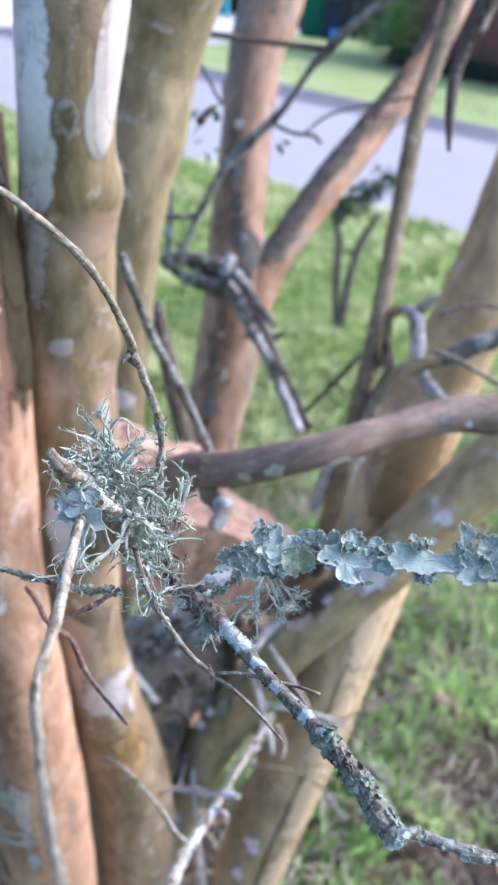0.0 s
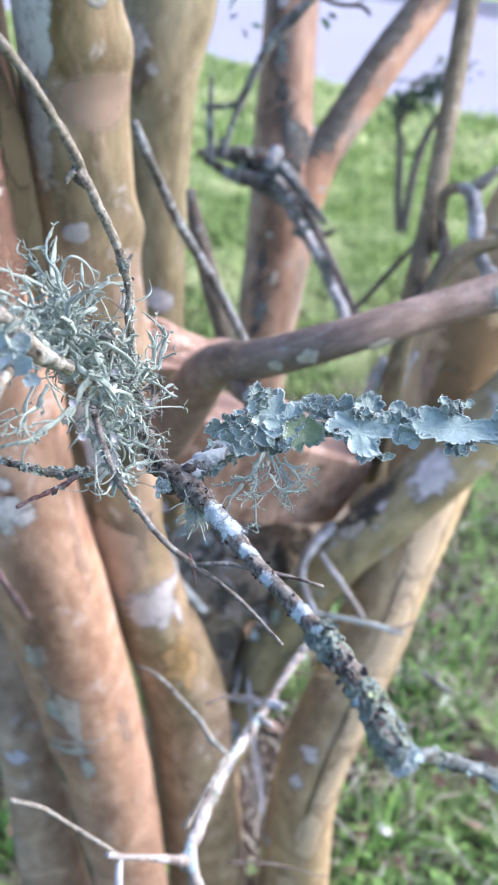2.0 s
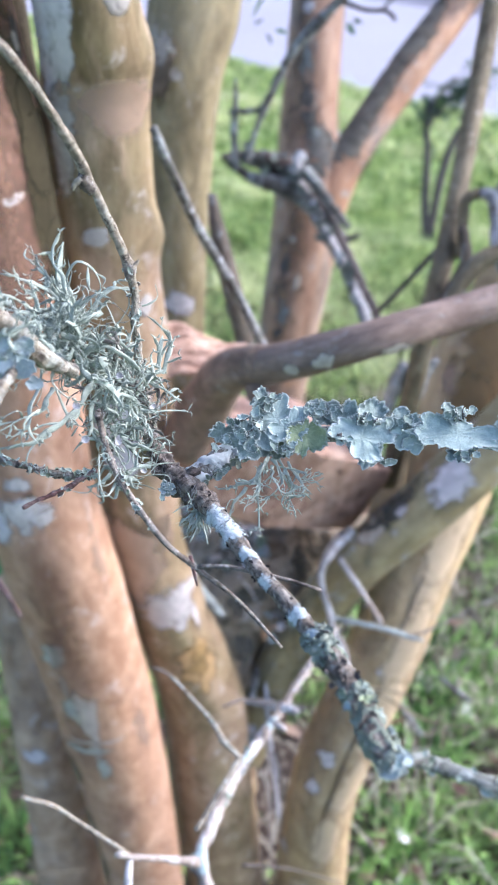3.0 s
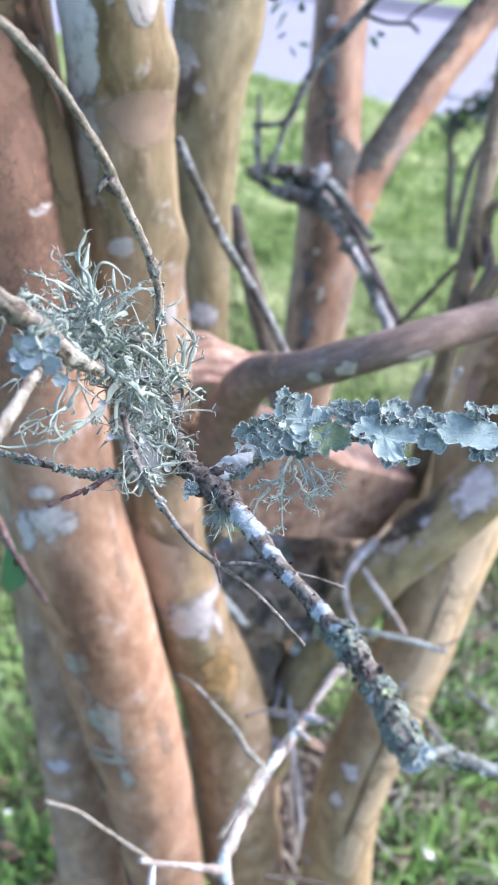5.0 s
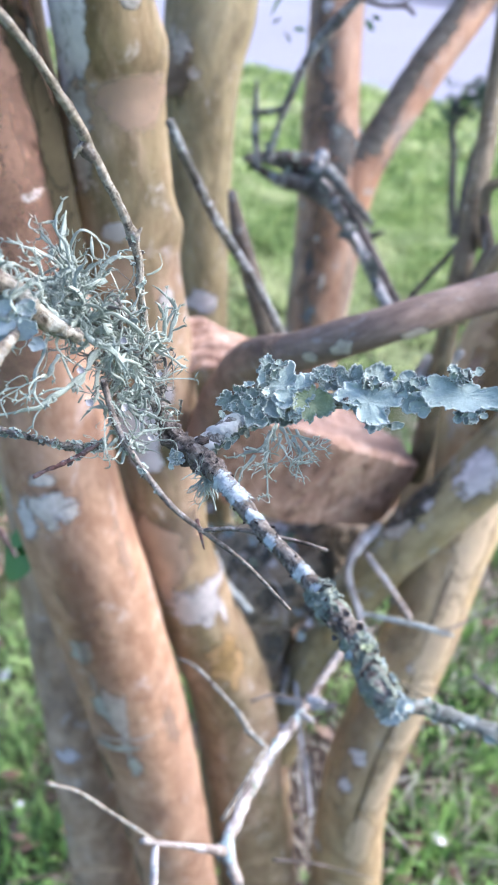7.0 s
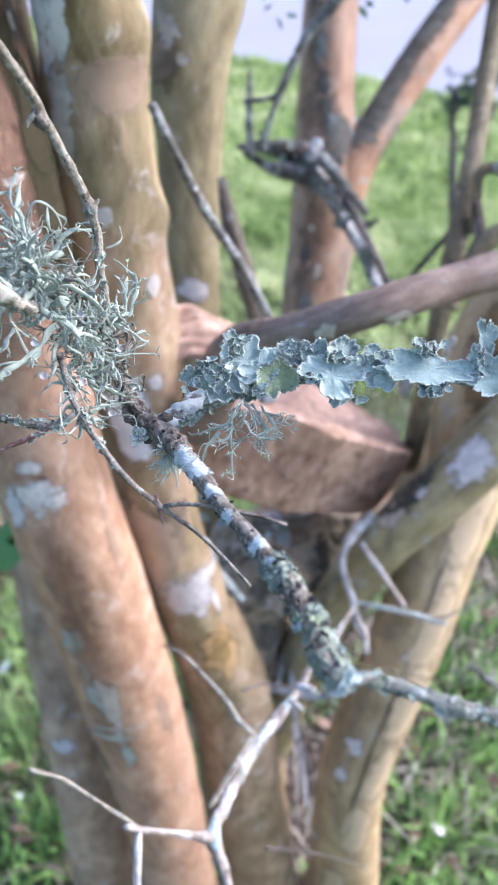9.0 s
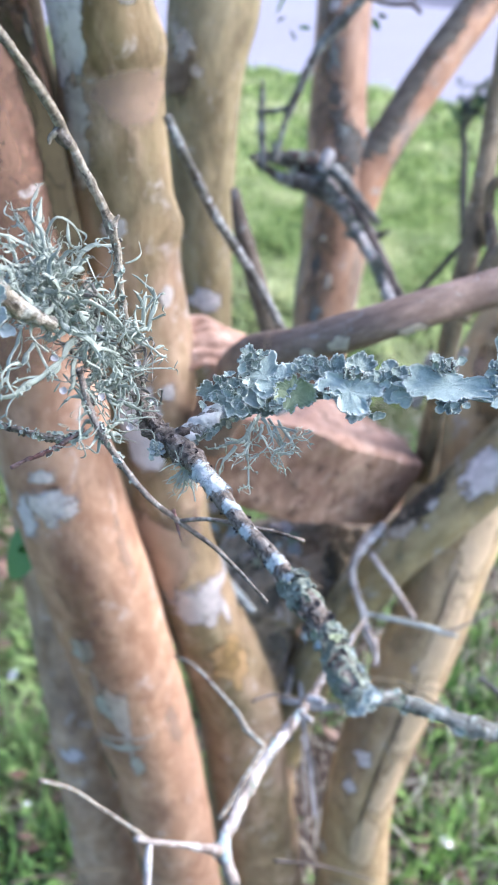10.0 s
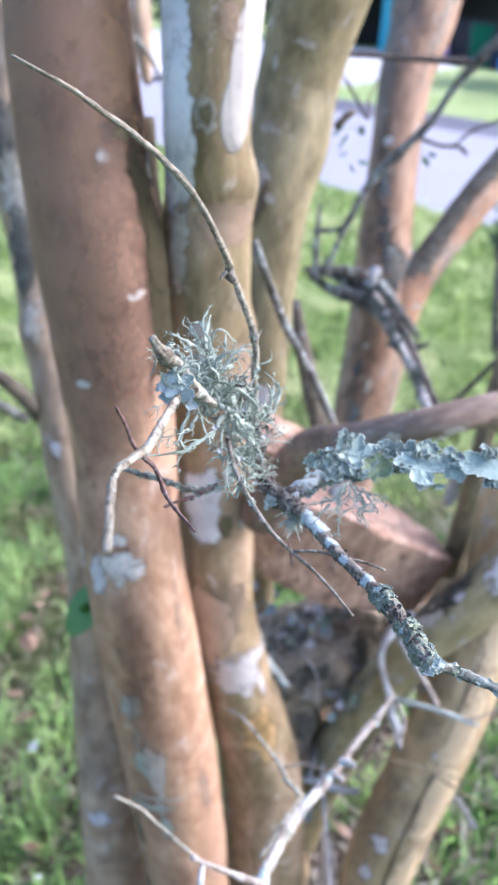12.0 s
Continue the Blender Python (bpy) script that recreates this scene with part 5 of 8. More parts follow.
trunk_a.patch("bark_flake", [(-0.0670, 0.2782, 1.2707), (-0.2090, 0.6755, 1.2050)], 0.0035, 0.0035, M_LILAC, "", 10, 0.4)
trunk_a.patch("bark_flake", [(-0.0604, 0.2827, 1.2775), (-0.1935, 0.6859, 1.2209)], 0.008, 0.010, M_OLIVESPOT, "dark branch scar", 11, 0.7)
trunk_a.patch("bark_flake", [(-0.0494, 0.2786, 1.2659), (-0.1680, 0.6763, 1.1940)], 0.007, 0.005, M_PALEGREY, "", 12, 0.6)
trunk_a.patch("bark_streak", [(-0.0269, 0.3090, 1.0729), (-0.1346, 0.6522, 0.7793)], 0.05, 0.008, M_PINK, "paler peeled streak", 13, 0.5)
trunk_a.patch("bark_streak", [(-0.0167, 0.3434, 0.9254), (-0.1110, 0.7325, 0.4353)], 0.06, 0.010, M_PINK, "", 14, 0.5)
trunk_b.patch("bark_plate", [(-0.0294, 0.2883, 1.2973), (-0.1389, 0.9756, 1.1966)], 0.020, 0.0125, M_WHITE, "smooth pale freshly peeled bark", 21, 0.1, 0.0001)
trunk_b.patch("bark_plate", [(-0.0282, 0.2947, 1.3098), (-0.1346, 0.9989, 1.2416)], 0.038, 0.0125, M_WHITE, "", 22, 0.12, 0.0001)
trunk_b.patch("bark_plate", [(-0.0273, 0.3023, 1.3244), (-0.1313, 1.0263, 1.2942)], 0.050, 0.0115, M_WHITE, "", 24, 0.12, 0.0001)
trunk_b.patch("bark_plate", [(-0.0355, 0.3022, 1.3233), (-0.1609, 1.0258, 1.2904)], 0.026, 0.009, M_PINK, "pinkish new bark", 28, 0.3)
trunk_b.patch("bark_plate", [(-0.0337, 0.2476, 1.3117), (-0.2237, 0.9425, 1.2902)], 0.085, 0.016, M_BLUISH, "bluish-white peeled strip", 23, 0.35)
trunk_b.patch("bark_plate", [(-0.0276, 0.2332, 1.2813), (-0.2019, 0.8906, 1.1809)], 0.060, 0.016, M_BLUISH, "", 30, 0.45)
trunk_b.patch("bark_plate", [(-0.0229, 0.2222, 1.2582), (-0.1850, 0.8511, 1.0976)], 0.050, 0.010, M_PALEGREY, "greyish bark along the edge", 31, 0.45)
trunk_b.patch("bark_plate", [(-0.0064, 0.1920, 1.1933), (-0.1257, 0.7424, 0.8642)], 0.026, 0.012, M_BLUISH, "", 39, 0.4)
trunk_b.patch("old_bark", [(-0.0132, 0.3576, 1.0383), (-0.1307, 0.8930, 0.5925)], 0.055, 0.024, M_GREYBROWN, "grey-brown older bark", 108, 0.4)
trunk_b.patch("bark_scar", [(-0.0439, 0.3087, 1.2916), (-0.1195, 0.6883, 1.2324)], 0.0105, 0.0105, M_PALEGREY, "round pale branch scar", 25, 0.1)
trunk_b.patch("bark_scar", [(-0.0439, 0.3087, 1.2916), (-0.1195, 0.6883, 1.2324)], 0.0078, 0.0078, M_OLIVESPOT, "", 26, 0.1, 0.0006)
trunk_b.patch("bark_plate", [(-0.0368, 0.3225, 1.2540), (-0.1028, 0.7206, 1.1446)], 0.027, 0.027, M_PINKROUND, "pinkish new bark", 27, 0.35)
trunk_b.patch("bark_plate", [(-0.0471, 0.3322, 1.2068), (-0.1269, 0.7433, 1.0344)], 0.007, 0.008, M_WHITE, "", 29, 0.6)
trunk_b.patch("bark_plate", [(-0.0157, 0.3531, 1.1605), (-0.1085, 0.7551, 0.9837)], 0.009, 0.006, M_WHITE, "", 30, 0.4)
trunk_b.patch("bark_plate", [(-0.0180, 0.3589, 1.1147), (-0.1140, 0.7686, 0.8769)], 0.011, 0.008, M_LILAC, "", 31, 0.4)
trunk_b.patch("bark_plate", [(-0.0246, 0.3700, 0.9962), (-0.0743, 0.8315, 0.5430)], 0.030, 0.056, crust("pinkish_white_film", (0.60, 0.545, 0.53), 0.8, 0.3, 70, 0.6, 60, 0.85), "whitish lichen band", 32, 1.1)
trunk_b.patch("bark_plate", [(-0.0344, 0.3288, 1.1056), (-0.1329, 0.7935, 0.8198)], 0.040, 0.021, M_BLUISH, "", 33, 0.5)
trunk_b.patch("bark_plate", [(-0.0148, 0.3307, 1.1033), (-0.0872, 0.7979, 0.8145)], 0.007, 0.009, M_WHITE, "", 34, 0.4)
trunk_b.patch("bark_plate", [(-0.0225, 0.3268, 1.0979), (-0.1051, 0.7888, 0.8019)], 0.014, 0.009, M_OLIVESPOT, "olive bark spot", 35, 0.3)
trunk_b.patch("bark_plate", [(0.0001, 0.3560, 0.9472), (-0.0523, 0.8568, 0.4503)], 0.035, 0.018, M_OCHRE, "ochre bark", 36, 0.5)
trunk_b.patch("bark_plate", [(-0.0140, 0.3429, 1.0466), (-0.0853, 0.8264, 0.6821)], 0.028, 0.006, M_PINK, "", 37, 0.5)
trunk_b.patch("bark_plate", [(-0.0039, 0.2742, 1.1004), (-0.1581, 0.8678, 0.5867)], 0.060, 0.036, crust("pinkish_tan_bark", (0.53, 0.39, 0.295), 0.65, 0.2, 30, 0.75, 40, 0.8), "pinkish tan bark", 41, 0.5)
trunk_b.patch("bark_plate", [(0.0251, 0.2544, 1.0739), (-0.0518, 0.7954, 0.4895)], 0.045, 0.026, crust("orange_bark", (0.55, 0.36, 0.18), 0.65, 0.25, 30, 0.75, 45, 0.9), "orange bark above the fork", 42, 0.6)
for spot, a, b, n in (([(-0.0102, 0.2443, 1.1182), (-0.1054, 0.8116, 0.5622)], 0.017, 0.022, 51), ([(0.0005, 0.2419, 1.1142), (-0.0660, 0.8027, 0.5475)], 0.022, 0.008, 52), ([(0.0043, 0.2449, 1.1168), (-0.0523, 0.8137, 0.5571)], 0.02, 0.006, 53)):
    trunk_b.patch("bark_plate", spot, a, b, bpy.data.materials["pinkish_white_film"], "", n, 0.9)
trunk_b.patch("bark_plate", [(-0.0143, 0.3819, 0.9729), (-0.1051, 0.8223, 0.5461)], 0.012, 0.012, M_WHITE, "", 38, 0.5, 0.0006)
trunk_c.patch("lichen_patch", [(-0.0235, 0.4348, 1.1238), (-0.1073, 1.0407, 0.8623)], 0.010, 0.013, M_LILAC, "lilac-white crust lichen patch", 41, 0.35)
trunk_c.patch("lichen_patch", [(-0.0203, 0.4534, 1.3073), (-0.1000, 1.0840, 1.2904)], 0.006, 0.014, M_PALEGREY, "grey lichen patch", 42, 0.8)
trunk_c.patch("lichen_patch", [(-0.0339, 0.4459, 1.2967), (-0.1317, 1.0666, 1.2657)], 0.013, 0.005, M_PALEGREY, "", 43, 0.6)
trunk_c.patch("lichen_patch", [(-0.0274, 0.4818, 1.2162), (-0.1358, 1.0553, 1.1137)], 0.006, 0.008, M_PALEGREY, "", 44, 0.6)
trunk_c.patch("lichen_patch", [(-0.0335, 0.4778, 1.2111), (-0.1500, 1.0460, 1.1020)], 0.014, 0.010, M_OLIVESPOT, "dark scar", 45, 0.6)
trunk_c.patch("bark_scar", [(-0.0256, 0.4381, 1.2277), (-0.1846, 1.2112, 1.0970)], 0.020, 0.015, M_KNOTFILM, "rough knobbly branch scar", 46, 0.9, 0.0035)
trunk_c.patch("bark_scar", [(-0.0233, 0.4398, 1.2351), (-0.1778, 1.2162, 1.1194)], 0.012, 0.012, M_PALEGREY, "", 47, 0.9, 0.0045)
trunk_c.patch("lichen_patch", [(-0.0115, 0.4128, 1.1342), (-0.1423, 1.1353, 0.8165)], 0.013, 0.020, M_LILAC, "", 48, 0.6)
limb_e.patch("lichen_patch", [(0.1335, 0.4451, 1.0330), (0.2396, 0.9696, 0.6864)], 0.032, 0.026, M_LILAC, "lilac-white crust lichen patch", 51, 0.6)
limb_e.patch("lichen_patch", [(0.1477, 0.4320, 1.0929), (0.3276, 0.9761, 0.7687)], 0.013, 0.012, M_LILAC, "", 52, 0.6)
for spot, a, b, n in (([(0.0797, 0.4167, 1.0309), (0.1690, 0.9404, 0.6241)], 0.012, 0.008, 53), ([(0.0900, 0.4139, 1.0266), (0.1931, 0.9338, 0.6140)], 0.006, 0.005, 54), ([(0.0723, 0.4160, 1.0160), (0.1517, 0.9389, 0.5893)], 0.010, 0.006, 55), ([(0.1213, 0.4362, 1.0853), (0.2660, 0.9859, 0.7511)], 0.006, 0.008, 56)):
    limb_e.patch("lichen_patch", spot, a, b, M_PALEGREY, "grey lichen patch", n, 0.6)
for spot, a, b, n in (([(0.0890, 0.4074, 0.8398), (0.1359, 0.8817, 0.2354)], 0.011, 0.008, 61), ([(0.0817, 0.4028, 0.8120), (0.1187, 0.8711, 0.1707)], 0.013, 0.007, 62), ([(0.1117, 0.4138, 0.9118), (0.1887, 0.8967, 0.4036)], 0.008, 0.006, 63), ([(0.0586, 0.4264, 0.9178), (0.1199, 0.9630, 0.3601)], 0.012, 0.008, 64), ([(0.0980, 0.4292, 0.9487), (0.1568, 0.9326, 0.4897)], 0.005, 0.005, 65)):
    trunk_e.patch("lichen_patch", spot, a * 1.35, b * 1.45, M_LILAC, "pale crust lichen spot", n, 0.7)
# paler bark past the crack, brightened further to hold the side light
M_LITTAN = crust("paler_lit_tan_bark", (0.62, 0.475, 0.31), 0.6, 0.15, 30, 0.75, 45, 0.9)
for spot, a, n in (([(0.1430, 0.4587, 0.9825), (0.2678, 1.0286, 0.5477)], 0.06, 160), ([(0.1348, 0.4443, 0.9618), (0.2481, 0.9940, 0.4981)], 0.07, 161), ([(0.1247, 0.4196, 0.9258), (0.2237, 0.9348, 0.4117)], 0.07, 162), ([(0.1129, 0.3942, 0.8889), (0.1956, 0.8738, 0.3232)], 0.07, 163), ([(0.1004, 0.3719, 0.8570), (0.1748, 0.8844, 0.1593)], 0.07, 164), ([(0.0899, 0.3515, 0.8275), (0.1474, 0.8312, 0.0827)], 0.07, 165), ([(0.0809, 0.3339, 0.8022), (0.1294, 0.8420, -0.0813)], 0.07, 166)):
    trunk_e.patch("bark_plate", spot, a, 0.021, M_LITTAN, "paler tan bark with side light painted in beyond the crack", n, 0.2)
trunk_e.patch("lichen_patch", [(0.0671, 0.3498, 0.8289), (0.0882, 0.8270, 0.0864)], 0.014, 0.010, M_LILAC, "pale crust lichen spot", 60, 0.7)
# the shadow on trunk_e's upper part is laid on as darker ochre
for spot, a, b, n in (([(0.0962, 0.3170, 1.1744), (0.2761, 1.0128, 0.8231)], 0.07, 0.05, 171), ([(0.0905, 0.3114, 1.1613), (0.2549, 0.9925, 0.7753)], 0.05, 0.035, 172)):
    trunk_e.patch("old_bark", spot, a, b, M_OCHRESHADE, "dark ochre shade painted high on the trunk", n, 0.5)
limb_e.patch("lichen_crust", [(0.1006, 0.4608, 0.9930), (0.1566, 0.9518, 0.6330)], 0.035, 0.024, M_DARKCRUST, "dark grey lichen crust", 57, 0.7)
limb_e.patch("lichen_patch", [(0.0966, 0.4526, 0.9812), (0.1479, 0.9339, 0.6070)], 0.020, 0.009, M_PALEGREY, "", 58, 0.8)
limb_e.patch("lichen_patch", [(0.1132, 0.4644, 0.9963), (0.1843, 0.9597, 0.6403)], 0.010, 0.008, M_LILAC, "", 59, 0.8)
trunk_e.patch("bark_crack", [(0.1035, 0.4050, 0.8666), (0.1697, 0.8761, 0.2981)], 0.075, 0.0012, M_CRACK, "long dark crack", 66, 0.4)
trunk_e.patch("bark_crack", [(0.0926, 0.3979, 0.8026), (0.1442, 0.8596, 0.1487)], 0.085, 0.0014, M_CRACK, "", 67, 0.4)
trunk_e.patch("bark_crack", [(0.1068, 0.4151, 0.9787), (0.2323, 0.9366, 0.5023)], 0.04, 0.0010, M_CRACK, "", 68, 0.4)
trunk_e.patch("bark_plate", [(0.1127, 0.4784, 1.0873), (0.2460, 1.0843, 0.7557)], 0.03, 0.012, M_PINK, "", 69, 0.4)
for spot, a, b, m, n in (([(0.0174, 0.7773, 1.1440), (0.0237, 1.7818, 0.8880)], 0.022, 0.020, M_DARKBITS, 71), ([(0.0096, 0.7621, 1.1271), (0.0055, 1.7463, 0.8486)], 0.010, 0.010, M_LILAC, 72), ([(0.0387, 0.7708, 1.1336), (0.0734, 1.7666, 0.8638)], 0.012, 0.010, M_TEALCRUST, 73), ([(0.0087, 0.7951, 1.1901), (0.0033, 1.8233, 0.9956)], 0.035, 0.016, M_TEALCRUST, 76), ([(0.0286, 0.7626, 1.1170), (0.0499, 1.7475, 0.8249)], 0.012, 0.016, M_DARKBITS, 77), ([(0.0054, 0.8167, 1.2311), (-0.0043, 1.8737, 1.0911)], 0.010, 0.010, M_LILAC, 78), ([(0.0117, 0.7838, 1.1687), (0.0103, 1.7969, 0.9457)], 0.03, 0.014, M_DARKBITS, 79)):
    trunk_d.patch("lichen_patch", spot, a, b, m, "dark and grey lichen patch", n, 0.7)
trunk_d.patch("lichen_crust", [(0.0261, 0.7658, 1.1358), (0.0440, 1.7549, 0.8688)], 0.05, 0.035, M_DARKBITS, "", 99, 0.5)
for spot, a, b, m, n in (([(0.0078, 0.7663, 1.0271), (0.0022, 1.6016, 0.6794)], 0.028, 0.010, M_DARKBITS, 121), ([(0.0095, 0.7481, 0.9924), (0.0058, 1.5629, 0.6059)], 0.024, 0.014, M_TEALCRUST, 122), ([(0.0187, 0.7604, 1.0169), (0.0254, 1.5890, 0.6578)], 0.014, 0.007, M_PALEGREY, 123), ([(0.0118, 0.7785, 1.0508), (0.0108, 1.6275, 0.7299)], 0.006, 0.006, M_PALEGREY, 124), ([(0.0052, 0.7408, 0.9779), (-0.0033, 1.5473, 0.5751)], 0.012, 0.012, M_DARKBITS, 125)):
    trunk_d.patch("lichen_patch", spot, a, b, m, "", n, 1.1)
M_FLANK = crust("brown_weathered_bark", (0.31, 0.212, 0.138), 0.85, 0.45, 50, 0.4, 30, 0.42)
for spot, a, b, n in (([(0.0414, 0.3715, 1.1517), (-0.0137, 1.7885, 0.5257)], 0.07, 0.03, 420), ([(0.0409, 0.3782, 1.1679), (-0.0167, 1.8247, 0.6139)], 0.07, 0.032, 421), ([(0.0419, 0.3834, 1.1822), (-0.0113, 1.8526, 0.6913)], 0.06, 0.034, 422), ([(0.0396, 0.3870, 1.1941), (-0.0238, 1.8726, 0.7563)], 0.05, 0.03, 423), ([(0.0380, 0.3922, 1.2139), (-0.0324, 1.9005, 0.8637)], 0.06, 0.026, 424), ([(0.0381, 0.3954, 1.2294), (-0.0320, 1.9180, 0.9478)], 0.07, 0.024, 425), ([(0.0388, 0.3979, 1.2445), (-0.0281, 1.9315, 1.0295)], 0.07, 0.022, 426), ([(0.0388, 0.3994, 1.2572), (-0.0278, 1.9399, 1.0988)], 0.07, 0.02, 427)):
    trunk_d.patch("old_bark", spot, a, b, M_FLANK, "weathered brown bark on the flank", n, 0.9)
M_FLAKING = crust("dark_grey_flaking_bark", (0.155, 0.145, 0.122), 0.9, 0.5, 50, 0.8, 120, 0.92)
for spot, a, n in (([(0.0496, 0.7863, 1.1385), (0.0987, 1.8028, 0.8751)], 0.05, 80), ([(0.0648, 0.8136, 1.1663), (0.1342, 1.8666, 0.9400)], 0.08, 81), ([(0.0974, 0.8508, 1.2148), (0.2104, 1.9534, 1.0531)], 0.09, 82), ([(0.1292, 0.8858, 1.2589), (0.2846, 2.0351, 1.1561)], 0.09, 83), ([(0.1612, 0.9174, 1.3095), (0.3593, 2.1087, 1.2740)], 0.08, 84)):
    limb_d.patch("lichen_crust", spot, a, 0.034, M_FLAKING, "dark grey lichen crust", n, 0.5)
for spot, a, b, m, n in (([(0.0464, 0.3928, 1.2152), (0.0132, 1.9037, 0.8709)], 0.018, 0.016, M_TEALCRUST, 440), ([(0.0520, 0.3922, 1.2126), (0.0434, 1.9007, 0.8563)], 0.014, 0.014, M_DARKBITS, 441), ([(0.0439, 0.3938, 1.2200), (-0.0005, 1.9090, 0.8967)], 0.02, 0.02, M_DARKBITS, 442), ([(0.0584, 0.3920, 1.2119), (0.0783, 1.8997, 0.8527)], 0.012, 0.014, M_DARKBITS, 443), ([(0.0548, 0.3931, 1.2162), (0.0587, 1.9053, 0.8761)], 0.01, 0.01, M_LILAC, 444)):
    trunk_d.patch("lichen_patch", spot, a, b, m, "mixed lichen at the fork", n, 1.0)
for spot, a, b, m, n in (([(0.0936, 0.2998, 1.2106), (0.2015, 0.6676, 1.0433)], 0.010, 0.009, M_TEALCRUST, 85), ([(0.0982, 0.2884, 1.2151), (0.2122, 0.6410, 1.0540)], 0.004, 0.003, M_LILAC, 86), ([(0.0362, 0.2748, 1.1960), (0.0674, 0.6093, 1.0093)], 0.008, 0.005, M_PALEGREY, 87), ([(0.0256, 0.2787, 1.1894), (0.0427, 0.6184, 0.9939)], 0.005, 0.005, M_PALEGREY, 88), ([(0.1091, 0.2921, 1.2104), (0.2377, 0.6497, 1.0429)], 0.008, 0.005, M_PALEGREY, 89), ([(0.0562, 0.2766, 1.2015), (0.1141, 0.6136, 1.0220)], 0.010, 0.004, M_PALEGREY, 90), ([(0.0127, 0.2859, 1.1891), (0.0126, 0.6353, 0.9931)], 0.010, 0.012, M_PINK, 91)):
    limb_g.patch("lichen_patch", spot, a, b, m, "small crust lichen patch", n, 0.6)
for spot, a, b, m, n in (([(0.0224, 0.4679, 0.8338), (-0.0195, 1.0230, 0.2214)], 0.02, 0.022, M_OCHRE, 401), ([(0.0204, 0.4441, 0.7976), (-0.0244, 0.9674, 0.1372)], 0.03, 0.016, M_OCHRE, 402), ([(0.0280, 0.4579, 0.8175), (-0.0066, 0.9997, 0.1834)], 0.012, 0.008, M_LILAC, 403), ([(0.0373, 0.4248, 0.7652), (0.0151, 0.9224, 0.0615)], 0.03, 0.012, M_OCHRE, 404)):
    stump.patch("bark_plate", spot, a, b, m, "", n, 0.6)
for spot, a, b, n in (([(-0.0125, 0.4236, 0.9775), (-0.0818, 1.0146, 0.5209)], 0.013, 0.010, 92), ([(0.0467, 0.4189, 0.9230), (0.0563, 1.0036, 0.3938)], 0.015, 0.012, 93), ([(0.0021, 0.4190, 0.9640), (-0.0476, 1.0040, 0.4893)], 0.010, 0.012, 94), ([(0.0255, 0.4276, 0.9737), (0.0068, 1.0239, 0.5120)], 0.006, 0.012, 95), ([(0.0214, 0.4064, 0.9329), (-0.0027, 0.9744, 0.4169)], 0.012, 0.008, 96)):
    crotch.patch("lichen_patch", spot, a, b, M_LILAC if n % 2 else M_PALEGREY, "pale lichen patch", n, 0.7)


for spot, a, b, m, n in (([(-0.1378, 0.4007, 1.0871), (-0.3504, 0.9051, 0.8078)], 0.012, 0.008, M_LILAC, 303), ([(-0.0812, 0.3597, 0.8697), (-0.2975, 0.8527, 0.1923)], 0.012, 0.02, M_LILAC, 305)):
    trunk_i.patch("lichen_crust", spot, a, b, m, "dark rough bark patch", n, 0.6)


def bark_flap(corners, mat, label):
    """A torn, curling sheet of bark over four corners, with thickness."""
    a, b, c, d = (np.array(p) for p in corners)
    n = np.cross(b - a, d - a)
    n /= np.linalg.norm(n)
    if n[1] > 0:
        n = -n
    rows, cols, verts, faces = 40, 30, [], []
    for side in (0, 1):
        for i in range(rows):
            for j in range(cols):
                u, v = j / (cols - 1), i / (rows - 1)
                p = (a * (1 - u) + b * u) * (1 - v) + (d * (1 - u) + c * u) * v
                lift = 0.006 * math.sin(math.pi * v) * (1 - 0.5 * u) + 0.003 * noise.noise(Vector(p) * 60) + 0.0034 * abs(math.sin(13 * v + 3 * u + 2 * noise.noise((u * 3, v * 3, 0.4)))) + 0.008 * v * u
                p = p + n * (lift - side * 0.003) + (0, 0, 0.006 * noise.noise((u * 4, v * 3, 1.5)))
                verts.append(tuple(p))
    k = rows * cols
    for i in range(rows - 1):
        for j in range(cols - 1):
            q = i * cols + j
            faces += [(q, q + 1, q + cols + 1, q + cols), (k + q, k + q + cols, k + q + cols + 1, k + q + 1)]
    rim = [i for i in range(cols)] + [i * cols + cols - 1 for i in range(1, rows)] + [(rows - 1) * cols + j for j in range(cols - 2, -1, -1)] + [i * cols for i in range(rows - 2, 0, -1)]
    faces += [(rim[i], k + rim[i], k + rim[(i + 1) % len(rim)], rim[(i + 1) % len(rim)]) for i in range(len(rim))]
    return under(mesh_object("bark_flap", verts, faces, mat, None, label), tree)


for spot, a, b, m, n in (([(0.0230, 0.2147, 1.1334), (-0.0208, 0.8398, 0.6361)], 0.03, 0.02, M_DARKCRUST, 421), ([(0.0304, 0.2068, 1.1234), (0.0065, 0.8108, 0.5993)], 0.022, 0.016, M_DARKCRUST, 422), ([(0.0363, 0.2159, 1.1343), (0.0281, 0.8443, 0.6392)], 0.018, 0.014, M_REDBAND, 423), ([(0.0420, 0.2031, 1.1190), (0.0489, 0.7972, 0.5833)], 0.01, 0.012, M_LILAC, 424), ([(0.0124, 0.2196, 1.1410), (-0.0596, 0.8576, 0.6638)], 0.008, 0.012, M_PALEGREY, 425), ([(0.0291, 0.2194, 1.1390), (0.0015, 0.8570, 0.6566)], 0.006, 0.014, M_LILAC, 426), ([(0.0314, 0.1953, 1.1109), (0.0101, 0.7687, 0.5534)], 0.018, 0.012, M_DARKCRUST, 427)):
    crotch.patch("old_bark", spot, a, b, m, "mottled bark in the fork", n, 0.8)

